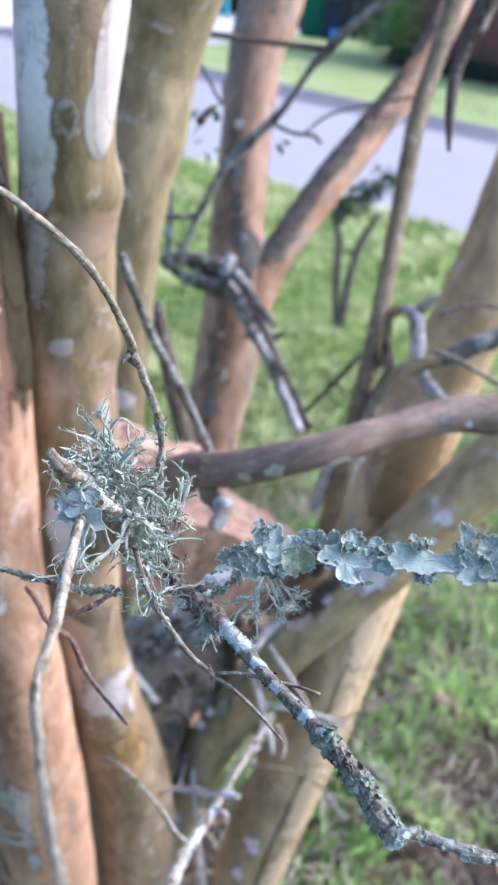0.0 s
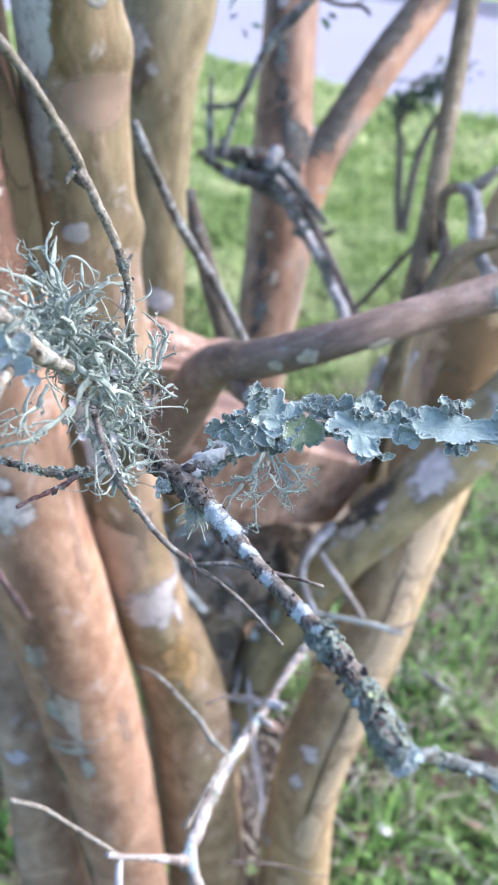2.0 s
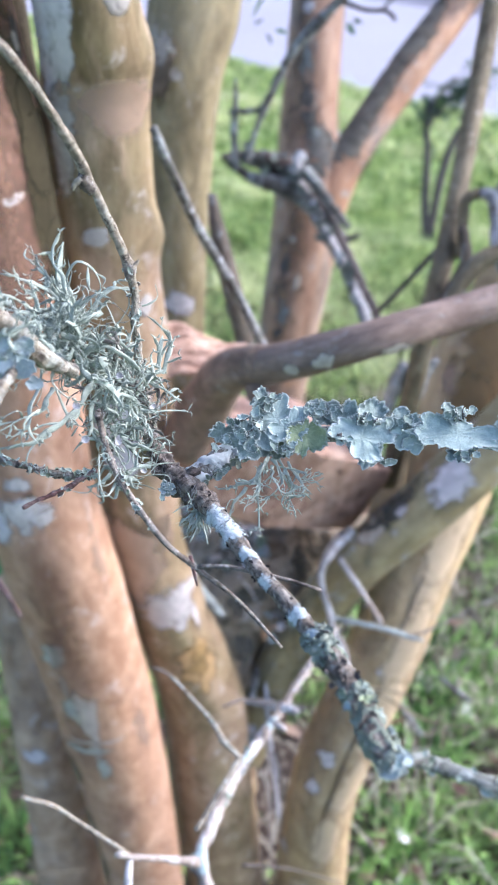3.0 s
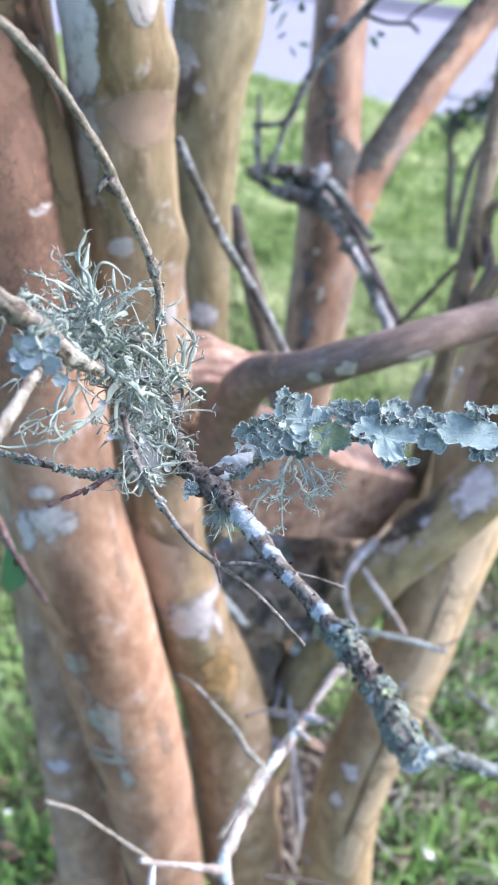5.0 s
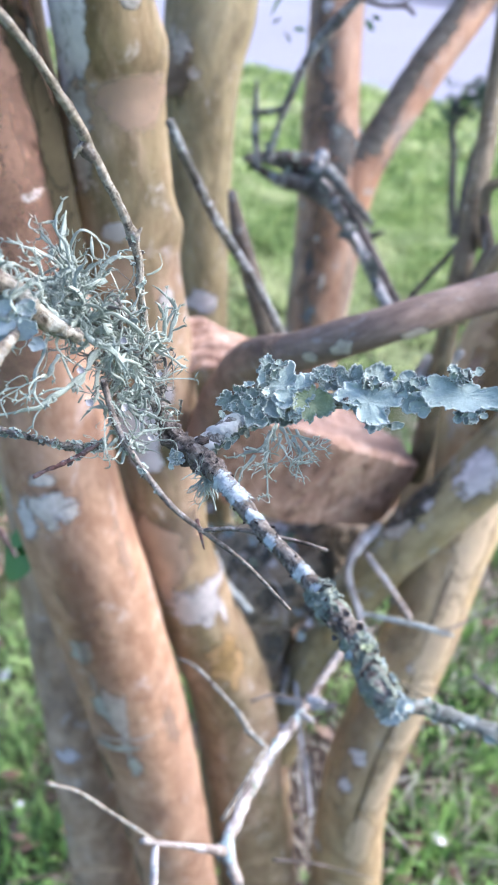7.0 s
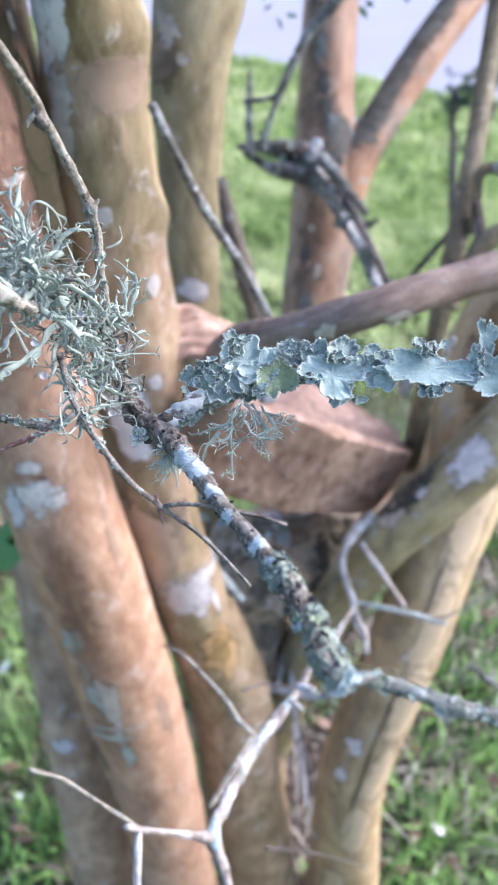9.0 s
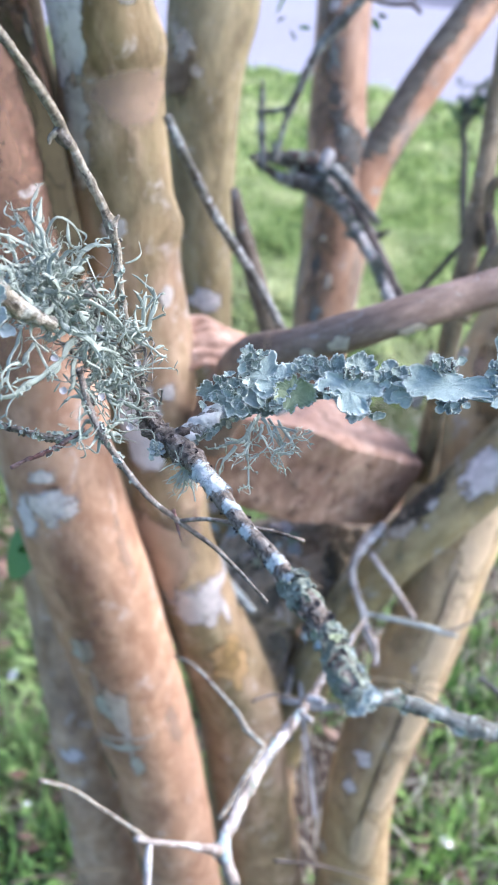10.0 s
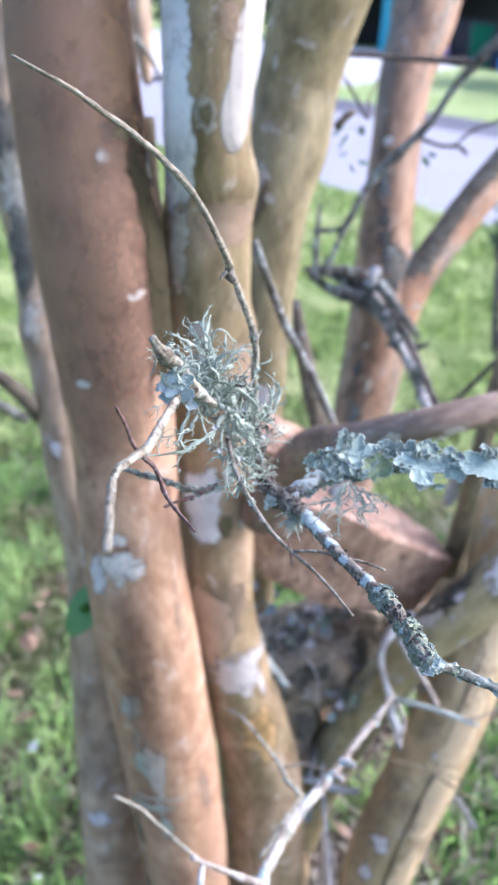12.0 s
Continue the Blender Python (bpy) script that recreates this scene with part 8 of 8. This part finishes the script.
for spot, n in (((-0.0440, 0.7046, 0.7643), 9), ((-0.0023, 0.6992, 0.7519), 7), ((0.0486, 0.6962, 0.6744), 7), ((0.0179, 0.6633, 0.5276), 6), ((0.0210, 0.7205, 0.7431), 6), ((0.0536, 0.6863, 0.6851), 6)):
    fork_lichen = thing("leaf_lichen", spot, "pale bluish leaf lichen in the dark fork of the trunks", "lichen", "leafy lichens in the fork")
    for i in range(n):
        p = np.array(spot) + RIGHT_EYE * rnd.gauss(0, 0.010) + UP_EYE * rnd.gauss(0, 0.012) + N_EYE * rnd.gauss(0.004, 0.003)
        size = rnd.uniform(0.003, 0.0075)
        lobe(fork_lichen, p, size, size * rnd.uniform(0.6, 1.0), (M_BLUECRUST, M_NODELICHEN, M_DISC, M_GREENLICHEN)[i % 4], rnd.random() * 80, N_EYE + np.array([rnd.gauss(0, 0.5) for _ in range(3)]), rnd.random() * 6, 0.15, 0.25, 0.3, 0.12)

# ---------------------------------------------------------------- leaves of the tree
def leaf_mesh(name, length, width, mat):
    verts, faces = [], []
    rows = 7
    for i in range(rows):
        f = i / (rows - 1)
        w = width * 0.5 * math.sin(math.pi * min(1, f * 0.93 + 0.05)) ** 0.8
        z = -0.18 * length * f * f
        for s in (-1, 0, 1):
            verts.append((s * w, f * length, z + 0.12 * w * abs(s) + 0.0))
    for i in range(rows - 1):
        for k in range(2):
            a = i * 3 + k
            faces.append((a, a + 1, a + 4, a + 3))
    me = bpy.data.meshes.new(name)
    me.from_pydata(verts, [], faces)
    me.materials.append(mat)
    me.polygons.foreach_set("use_smooth", [True] * len(me.polygons))
    return me


def leaf_material(name, a, b):
    n = Nodes(name, 0.5, 0.4)
    c = n.mix(n.random(), a, b)
    n.bsdf.inputs["Transmission Weight"].default_value = 0.0
    return n.done(n.mix(n.noise(120, 4), c, tuple(v * 0.7 for v in a)), n.noise(300, 4), 0.0005, 0.3)


M_LEAF = leaf_material("green_leaf", (0.07, 0.19, 0.045), (0.12, 0.27, 0.07))
M_LEAFMID = leaf_material("mid_green_leaf", (0.035, 0.10, 0.03), (0.10, 0.20, 0.06))
M_LEAFDARK = leaf_material("dark_green_leaf", (0.035, 0.07, 0.03), (0.05, 0.10, 0.04))
small_leaf = leaf_mesh("leaf", 0.019, 0.010, M_LEAFMID)
rnd = random.Random(3)
for spot, s in (((-0.0427, 1.0331, 1.2080), 1.0), ((-0.0322, 1.0304, 1.2039), 1.3), ((-0.0363, 1.0274, 1.1979), 1.2), ((-0.0256, 1.0425, 1.2062), 0.9), ((-0.0425, 1.0158, 1.1750), 0.7), ((-0.0316, 1.0226, 1.1676), 0.8), ((-0.0219, 1.0237, 1.1705), 0.7), ((0.0509, 1.1532, 1.1662), 0.8), ((0.0574, 1.1549, 1.1702), 0.6)):
    ob = new("leaf", small_leaf)
    ob.matrix_basis = Matrix.Translation(spot) @ Euler((rnd.uniform(-1, 1), rnd.uniform(-1, 1), rnd.uniform(0, 6.28))).to_matrix().to_4x4() @ Matrix.Scale(s, 4)
    under(ob, tree)
big_leaf = leaf_mesh("leaf", 0.058, 0.040, M_LEAF)
for spot, e in (((-0.1920, 0.5400, 0.8311), (1.1, 0.2, -0.9)), ((-0.1787, 0.5462, 0.8504), (0.9, -0.3, -2.1))):
    ob = new("leaf", big_leaf)
    ob.matrix_basis = Matrix.Translation(spot) @ Euler(e).to_matrix().to_4x4()
    under(ob, tree)["label"] = "bright green leaf"

# ---------------------------------------------------------------- sapling on the lawn
sapling = thing("sapling", (0.527, 3.80, 0.0), "small dark sapling with two bare stems on the lawn", "sapling")
BASE = np.array((0.527, 3.80, 0.0))
Tube("stem", [(*BASE, 0.016), *[(0.4969, 3.8466, 0.2042, 0.0179), (0.4815, 3.9001, 0.3698, 0.0152), (0.4602, 3.9329, 0.4736, 0.0126), (0.5003, 3.9604, 0.5733, 0.0100), (0.5638, 3.9726, 0.6460, 0.0075)]], M_TWIGDARK, sapling, "dark thin stem", 10, 0.03, 0.12, 12, seed=101)
Tube("stem", [(*(BASE + (0.02, 0, 0)), 0.016), *[(0.5495, 3.8452, 0.1852, 0.0179), (0.5755, 3.9096, 0.3541, 0.0178), (0.6215, 3.9439, 0.4674, 0.0152), (0.6497, 3.9544, 0.5119, 0.0101)]], M_TWIGDARK, sapling, "dark thin stem", 10, 0.03, 0.12, 12, seed=102)
Tube("stem", [(0.4683, 3.9213, 0.4522, 0.0114), (0.5572, 3.9961, 0.5608, 0.0089), (0.6754, 4.0601, 0.6516, 0.0064)], M_TWIGDARK, sapling, "", 8, 0.03, 0.1, 12, seed=103)


def leaf_cloud(name, centers, count, length, width, mat, parent, label, seed):
    """Many small leaves round some centres, as one mesh."""
    rnd = random.Random(seed)
    verts, faces = [], []
    for c, radius, share in centers:
        for _ in range(int(count * share)):
            p = Vector(c) + Vector((rnd.gauss(0, 0.5), rnd.gauss(0, 0.5), rnd.gauss(0, 0.4))) * radius
            m = Euler((rnd.uniform(-0.9, 0.9), rnd.uniform(-0.9, 0.9), rnd.uniform(0, 6.28))).to_matrix()
            l, w = length * rnd.uniform(0.6, 1.2), width * rnd.uniform(0.6, 1.2)
            b = len(verts)
            for q in ((0, 0, 0), (w * 0.5, l * 0.45, 0.04 * l), (0, l, -0.12 * l), (-w * 0.5, l * 0.45, 0.04 * l), (0, l * 0.5, -0.03 * l)):
                verts.append(tuple(p + m @ Vector(q)))
            faces += [(b, b + 1, b + 4), (b + 1, b + 2, b + 4), (b + 2, b + 3, b + 4), (b + 3, b, b + 4)]
    ob = mesh_object(name, verts, faces, mat, None, label, smooth=False)
    return under(ob, parent) if parent is not None else ob


leaf_cloud("crown", [((0.5287, 3.9628, 0.5591), 0.09, 0.4), ((0.6610, 4.0334, 0.6423), 0.07, 0.35), ((0.4621, 3.9448, 0.4964), 0.05, 0.15), ((0.6059, 4.0029, 0.5785), 0.06, 0.2)], 260, 0.05, 0.022, M_LEAFDARK, sapling, "sparse dark green leaves", 8)

# ---------------------------------------------------------------- houses and things across the street
M_TEAL = plain("teal_paint", (0.05, 0.33, 0.42), 0.5, 0.12, 3)
# near-black: carport interior shade as colour; also fence, eaves and wheels
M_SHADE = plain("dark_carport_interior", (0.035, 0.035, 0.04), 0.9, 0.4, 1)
M_CONCRETE = plain("pale_concrete", (0.52, 0.50, 0.52), 0.85, 0.15, 1.5)
M_HEDGE = leaf_material("hedge_leaf", (0.03, 0.06, 0.02), (0.05, 0.10, 0.03))
M_SHRUB = leaf_material("shrub_leaf", (0.20, 0.34, 0.08), (0.30, 0.44, 0.14))


def brick_material():
    n = Nodes("red_brown_brick", 0.85, 0.2)
    b = n.tree.nodes.new("ShaderNodeTexBrick")
    b.inputs["Scale"].default_value = 4.0
    b.inputs["Color1"].default_value, b.inputs["Color2"].default_value = (0.19, 0.07, 0.055, 1), (0.13, 0.05, 0.045, 1)
    b.inputs["Mortar"].default_value = (0.22, 0.17, 0.15, 1)
    turn = n.tree.nodes.new("ShaderNodeMapping")
    turn.inputs["Rotation"].default_value = (radians(-90), 0, 0)
    n.link(n.coord, turn.inputs["Vector"])
    n.link(turn.outputs["Vector"], b.inputs["Vector"])
    return n.done(b.outputs["Color"], b.outputs["Fac"], 0.01, 0.5)


M_BRICK = brick_material()
house = thing("brick_house", ROADWISE @ Vector((0, 24, 0)), "red-brown brick house with a dark planted bed along its wall", "house")
for name, lo, hi, m, label in (("wall", (-10.3, 21.0, 0), (14, 30, 3.0), M_BRICK, "red-brown brick wall"), ("roof", (-10.9, 20.3, 3.0), (14.6, 30.6, 3.25), M_SHADE, "dark eaves"), ("foundation", (-10.35, 20.9, 0), (14.05, 21.0, 0.45), M_SHADE, "dark band along the foot of the wall")):
    ob = box(name, lo, hi, m, None, label, 0.02)
    ob.matrix_basis = ROADWISE
    under(ob, house)
hedge = thing("hedge", ROADWISE @ Vector((0, 20.4, 0)), "low dark hedge along the brick wall", "hedge")
leaf_cloud("foliage", [(tuple(ROADWISE @ Vector((u * 0.5 - 9.6, 20.4, 0.32))), 0.45, 0.04) for u in range(40)], 2600, 0.12, 0.06, M_HEDGE, hedge, "dark small leaves", 12)
shrub = thing("shrub", ROADWISE @ Vector((-10.2, 20.4, 0)), "yellow-green leafy shrub beside the house", "shrub")
leaf_cloud("foliage", [(tuple(ROADWISE @ Vector((-10.2, 20.4, 0.7))), 0.7, 0.5), (tuple(ROADWISE @ Vector((-9.9, 20.3, 1.2))), 0.5, 0.5)], 900, 0.16, 0.07, M_SHRUB, shrub, "yellow-green leaves", 13)
for k in range(3):
    Tube("stem", [(*(ROADWISE @ Vector((-10.2 + 0.1 * k, 20.4, 0.0))), 0.03), (*(ROADWISE @ Vector((-10.3 + 0.3 * k, 20.35, 1.1))), 0.012)], M_TWIGDARK, shrub, "", 8, 0.2, 0.1, 3, seed=110 + k)

fence = thing("fence", ROADWISE @ Vector((-15, 31.5, 0)), "dark weathered board fence", "fence")
for k in range(30):
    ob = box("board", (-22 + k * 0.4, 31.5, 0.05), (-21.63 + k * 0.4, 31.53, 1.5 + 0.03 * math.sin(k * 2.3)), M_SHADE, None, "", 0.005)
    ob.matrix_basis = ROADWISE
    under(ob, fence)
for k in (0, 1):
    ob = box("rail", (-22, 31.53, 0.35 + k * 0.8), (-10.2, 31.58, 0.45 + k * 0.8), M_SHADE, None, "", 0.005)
    ob.matrix_basis = ROADWISE
    under(ob, fence)


def bin_thing(name, u, v, w, h, mat, lid, label):
    top = thing(name, ROADWISE @ Vector((u, v, 0.05)), label, "bin", "bins by the carport")
    bm = bmesh.new()
    bmesh.ops.create_cube(bm, size=1.0)
    for q in bm.verts:
        s = 0.86 if q.co.z < 0 else 1.0
        q.co = Vector((q.co.x * w * s, q.co.y * w * s, (q.co.z + 0.5) * h))
    bmesh.ops.bevel(bm, geom=bm.edges[:], offset=0.04, segments=2, affect="EDGES")
    me = bpy.data.meshes.new("body")
    bm.to_mesh(me)
    bm.free()
    me.materials.append(mat)
    body_ob = new("body", me)
    body_ob.parent = top
    lid_ob = box("lid", (-w * 0.54, -w * 0.56, h), (w * 0.54, w * 0.54, h + 0.07), lid, top, "", 0.02)
    for s in (-1, 1):
        box("wheel", (s * w * 0.42 - 0.03, w * 0.38, 0), (s * w * 0.42 + 0.03, w * 0.56, 0.2), M_SHADE, top, "", 0.02)
    return top


M_BINGREY = plain("grey_plastic", (0.10, 0.11, 0.14), 0.5, 0.2, 4)
M_BINGREEN = plain("green_plastic", (0.0, 0.12, 0.07), 0.5, 0.2, 4)
M_BINBLUE = plain("dark_blue_plastic", (0.02, 0.03, 0.07), 0.5, 0.2, 4)
M_BLUE = plain("bright_blue_plastic", (0.03, 0.22, 0.75), 0.4, 0.1, 4)
M_MAGENTA = plain("magenta_plastic", (0.40, 0.03, 0.14), 0.5, 0.1, 4)
M_VIOLET = plain("violet_plastic", (0.25, 0.20, 0.55), 0.5, 0.1, 4)
bin_thing("wheeled_bin", -14.5, 28.6, 0.62, 0.75, M_BINGREY, M_BINGREY, "dark grey wheeled bin on the lawn edge")
bin_thing("wheeled_bin", -16.6, 27.6, 0.75, 1.25, M_BINGREEN, M_BINGREEN, "dark green wheeled bin beside the drive")
bin_thing("wheeled_bin", -15.9, 27.6, 0.6, 1.0, M_BINBLUE, M_BINBLUE, "dark blue bin beside the drive")
bucket = thing("bucket", ROADWISE @ Vector((-15.2, 26.9, 0.05)), "bright blue plastic bucket on the lawn edge", "bucket")
Tube("body", [(*(ROADWISE @ Vector((-15.2, 26.9, 0.05))), 0.17), (*(ROADWISE @ Vector((-15.2, 26.9, 0.2))), 0.2), (*(ROADWISE @ Vector((-15.2, 26.9, 0.38))), 0.22)], M_BLUE, bucket, "", 18, 0.05, 0.0, 1)
Tube("rim", [(*(ROADWISE @ Vector((-15.2, 26.9, 0.38))), 0.235), (*(ROADWISE @ Vector((-15.2, 26.9, 0.41))), 0.235)], M_BLUE, bucket, "", 18, 0.02, 0.0, 1)

carport = thing("carport_house", ROADWISE @ Vector((-26, 34, 0)), "teal-painted carport with a dark open interior", "carport")
for name, lo, hi, m, label in (("back_wall", (-36, 39, 0), (-21.6, 39.3, 3), M_SHADE, "back wall with the interior shade in its dark colour"), ("roof", (-36, 31.8, 2.7), (-21.4, 39.4, 3.0), M_TEAL, "teal fascia"), ("post", (-24.1, 32.0, 0.07), (-23.4, 32.3, 2.7), M_TEAL, "teal wall pier"), ("post", (-29.5, 32.0, 0.07), (-28.7, 32.3, 2.7), M_TEAL, "teal wall pier"), ("post", (-22.3, 32.0, 0.07), (-21.5, 32.3, 2.7), M_TEAL, "teal wall pier"), ("wall", (-27.4, 32.1, 0.07), (-25.6, 32.25, 2.7), M_TEAL, "teal boarded wall")):
    ob = box(name, lo, hi, m, None, label, 0.015)
    ob.matrix_basis = ROADWISE
    under(ob, carport)
crate = thing("crate", ROADWISE @ Vector((-21.0, 31.0, 0.07)), "magenta plastic storage crate", "crate")
box("body", (-0.35, -0.25, 0), (0.35, 0.25, 0.45), M_MAGENTA, crate, "", 0.03)
box("lid", (-0.37, -0.27, 0.45), (0.37, 0.27, 0.52), M_MAGENTA, crate, "", 0.02)
ball = thing("ball", ROADWISE @ Vector((-20.3, 31.0, 0.07)), "violet toy ball on the drive", "ball")
bm = bmesh.new()
bmesh.ops.create_icosphere(bm, subdivisions=3, radius=0.28)
bmesh.ops.translate(bm, vec=(0, 0, 0.28), verts=bm.verts)
me = bpy.data.meshes.new("shell")
bm.to_mesh(me)
bm.free()
me.materials.append(M_VIOLET)
new("shell", me).parent = ball
tagged(mesh_object("driveway", [(-9, 15.5, 0.03), (-1.4, 19.0, 0.03), (3.2, 43, 0.03), (-25, 43, 0.03), (-9, 15.5, 0.075), (-1.4, 19.0, 0.075), (3.2, 43, 0.075), (-25, 43, 0.075)], [(4, 5, 6, 7), (0, 1, 5, 4), (1, 2, 6, 5)], M_CONCRETE, None, "", False), "pale concrete driveway slab", "driveway", kind="structure")
# a dark belt of trees closes the distance
woods = leaf_cloud("far_trees", [(tuple(ROADWISE @ Vector((u * 4.0 - 90, 48 + 3 * math.sin(u * 1.7), 2.5 + 1.2 * math.sin(u * 2.3)))), 4.5, 0.02) for u in range(50)], 9000, 1.1, 0.7, M_HEDGE, None, "", 15)
tagged(woods, "dark belt of trees beyond the houses", "trees", kind="stuff")

# ---------------------------------------------------------------- grass
def grass_material(name, a, b, c):
    n = Nodes(name, 0.6, 0.3)
    col = n.mix(n.step(n.random(True), 0.15, 0.95), a, b)
    col = n.mix(n.step(n.noise(2.2, 4, 0.6), 0.42, 0.68), col, c)
    n.done(col)
    thin = n.tree.nodes.new("ShaderNodeBsdfTranslucent")
    n.link(col, thin.inputs["Color"])
    both = n.tree.nodes.new("ShaderNodeMixShader")
    both.inputs[0].default_value = 0.4
    n.link(n.bsdf.outputs[0], both.inputs[1])
    n.link(thin.outputs[0], both.inputs[2])
    n.link(both.outputs[0], n.tree.nodes["Material Output"].inputs["Surface"])
    return n.mat


def blades(name, zone, per_m2, length, width, mat, seed, label, lean=0.9, bald=-10.0):
    """Separate curved blades over a zone given by a function of x, y inside lo..hi."""
    rng = np.random.default_rng(seed)
    (x0, y0), (x1, y1), keep = zone
    n = int((x1 - x0) * (y1 - y0) * per_m2 / 9)
    clump = np.column_stack([rng.uniform(x0, x1, n), rng.uniform(y0, y1, n)])
    size = rng.uniform(0.5, 1.2, n)
    worn = np.array([noise.noise((x * 4.2, y * 4.2, 0.7)) + 0.5 * noise.noise((x * 11, y * 11, 2.0)) for x, y in clump])
    bare = (worn < bald) if bald > -9 else np.zeros(n, bool)
    size = size * np.clip(0.75 + 0.6 * (worn + 0.3), 0.5, 1.25)
    own = np.repeat(np.arange(n), rng.integers(4, 15, n))
    p = clump[own] + rng.normal(0, length * 0.28, (len(own), 2))
    ok = keep(p[:, 0], p[:, 1]) & ~bare[own]
    p, own = p[ok], own[ok]
    n = len(p)
    out = p - clump[own]
    a = np.arctan2(out[:, 1], out[:, 0]) + rng.normal(0, 0.7, n)
    l, w, t = length * rng.uniform(0.5, 1.25, n) * size[own], width * rng.uniform(0.6, 1.2, n), lean * rng.uniform(0.1, 1.0, n)
    way = np.column_stack([np.cos(a), np.sin(a), np.zeros(n)])
    side = np.column_stack([-np.sin(a), np.cos(a), np.zeros(n)])
    base = np.column_stack([p, np.full(n, -0.005)])
    up = np.array((0, 0, 1.0))
    mid = base + way * (l * 0.35 * t)[:, None] + up * (l * 0.55)[:, None]
    tip = base + way * (l * 0.95 * t)[:, None] + up * (l * (1.0 - 0.55 * t))[:, None]
    hw = side * (w * 0.5)[:, None]
    verts = np.stack([base - hw * 0.7, base + hw * 0.7, mid - hw, mid + hw, tip], 1).reshape(-1, 3)
    me = bpy.data.meshes.new(name)
    k = np.arange(n) * 5
    loops = np.stack([k, k + 1, k + 3, k + 2, k + 2, k + 3, k + 4], 1).ravel()
    me.vertices.add(len(verts))
    me.vertices.foreach_set("co", verts.ravel())
    me.loops.add(len(loops))
    me.loops.foreach_set("vertex_index", loops)
    me.polygons.add(2 * n)
    starts = np.stack([np.arange(n) * 7, np.arange(n) * 7 + 4], 1).ravel()
    me.polygons.foreach_set("loop_start", starts)
    me.update(calc_edges=True)
    me.materials.append(mat)
    return tagged(new(name, me), label, "grass", kind="stuff")


M_GRASS = grass_material("grass_blade", (0.12, 0.215, 0.055), (0.54, 0.65, 0.25), (0.64, 0.68, 0.37))
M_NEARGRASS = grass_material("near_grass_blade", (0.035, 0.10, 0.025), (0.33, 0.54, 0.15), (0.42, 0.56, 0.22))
M_STRAW = grass_material("dry_blade", (0.36, 0.30, 0.22), (0.60, 0.54, 0.44), (0.30, 0.24, 0.18))
M_PALESTRAW = grass_material("bleached_blade", (0.46, 0.42, 0.33), (0.72, 0.69, 0.60), (0.42, 0.36, 0.28))
near_road = lambda x, y: 0.560 * x + 0.829 * y < ROAD_NEAR - 0.02
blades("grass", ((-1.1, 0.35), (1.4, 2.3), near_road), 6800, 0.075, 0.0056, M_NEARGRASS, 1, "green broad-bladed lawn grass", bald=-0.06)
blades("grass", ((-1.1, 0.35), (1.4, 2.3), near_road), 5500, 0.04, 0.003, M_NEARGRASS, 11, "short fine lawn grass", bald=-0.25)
blades("grass", ((-1.6, 2.3), (2.6, 4.6), near_road), 8000, 0.06, 0.005, M_GRASS, 2, "green broad-bladed lawn grass")
blades("grass", ((-3.5, 4.6), (4.5, 9.8), near_road), 2600, 0.08, 0.012, M_GRASS, 3, "green broad-bladed lawn grass")
blades("dry_grass", ((-1.1, 0.35), (1.4, 2.6), near_road), 2200, 0.06, 0.0026, M_STRAW, 4, "dry straw-coloured blades among the lawn", 1.6)
blades("dry_grass", ((0.08, 0.35), (1.4, 2.3), near_road), 620, 0.11, 0.0034, M_PALESTRAW, 14, "long bleached dead blades lying over the lawn", 2.6)
beyond = lambda x, y: near_road(x, y) & ~((x > -1.1) & (x < 1.4) & (y > 0.35) & (y < 2.3)) & ~((x > -1.6) & (x < 2.6) & (y > 2.3))
blades("grass", ((-3.2, -2.2), (3.4, 4.6), beyond), 1500, 0.07, 0.008, M_GRASS, 7, "green broad-bladed lawn grass")
far_zone = lambda x, y: 0.560 * x + 0.829 * y > ROAD_FAR + 0.8
blades("grass", ((-6, 10), (9, 18), far_zone), 160, 0.10, 0.03, grass_material("far_blade", (0.32, 0.41, 0.17), (0.42, 0.49, 0.24), (0.38, 0.45, 0.21)), 5, "short sunlit grass across the street")


def fallen(name, spots, length, width, mat, label, category, group, seed):
    rnd = random.Random(seed)
    me = leaf_mesh(name, length, width, mat)
    for x, y in spots:
        ob = new(name, me)
        ob.matrix_basis = Matrix.Translation((x, y, rnd.uniform(0.02, 0.045))) @ Euler((rnd.uniform(-0.5, 0.5), rnd.uniform(-0.5, 0.5), rnd.uniform(0, 6.28))).to_matrix().to_4x4() @ Matrix.Scale(rnd.uniform(0.6, 1.2), 4)
        tagged(ob, label, category, group)


M_DEADLEAF = leaf_material("dead_leaf", (0.16, 0.09, 0.06), (0.26, 0.17, 0.11))
M_PETAL = plain("white_petal", (0.75, 0.72, 0.74), 0.6, 0.1, 60)
rnd = random.Random(21)
fallen("dead_leaf", [(rnd.uniform(-0.7, 1.0), rnd.uniform(0.75, 2.2)) for _ in range(190)], 0.045, 0.022, M_DEADLEAF, "curled brown dead leaf lying in the grass", "leaf", "fallen leaves in the grass", 6)
fallen("petal", [(-0.398, 0.859), (0.275, 0.907), (-0.51, 1.15), (0.42, 1.2), (0.18, 0.75)], 0.03, 0.02, M_PETAL, "pale fallen petal lying in the grass", "petal", "fallen petals", 9)
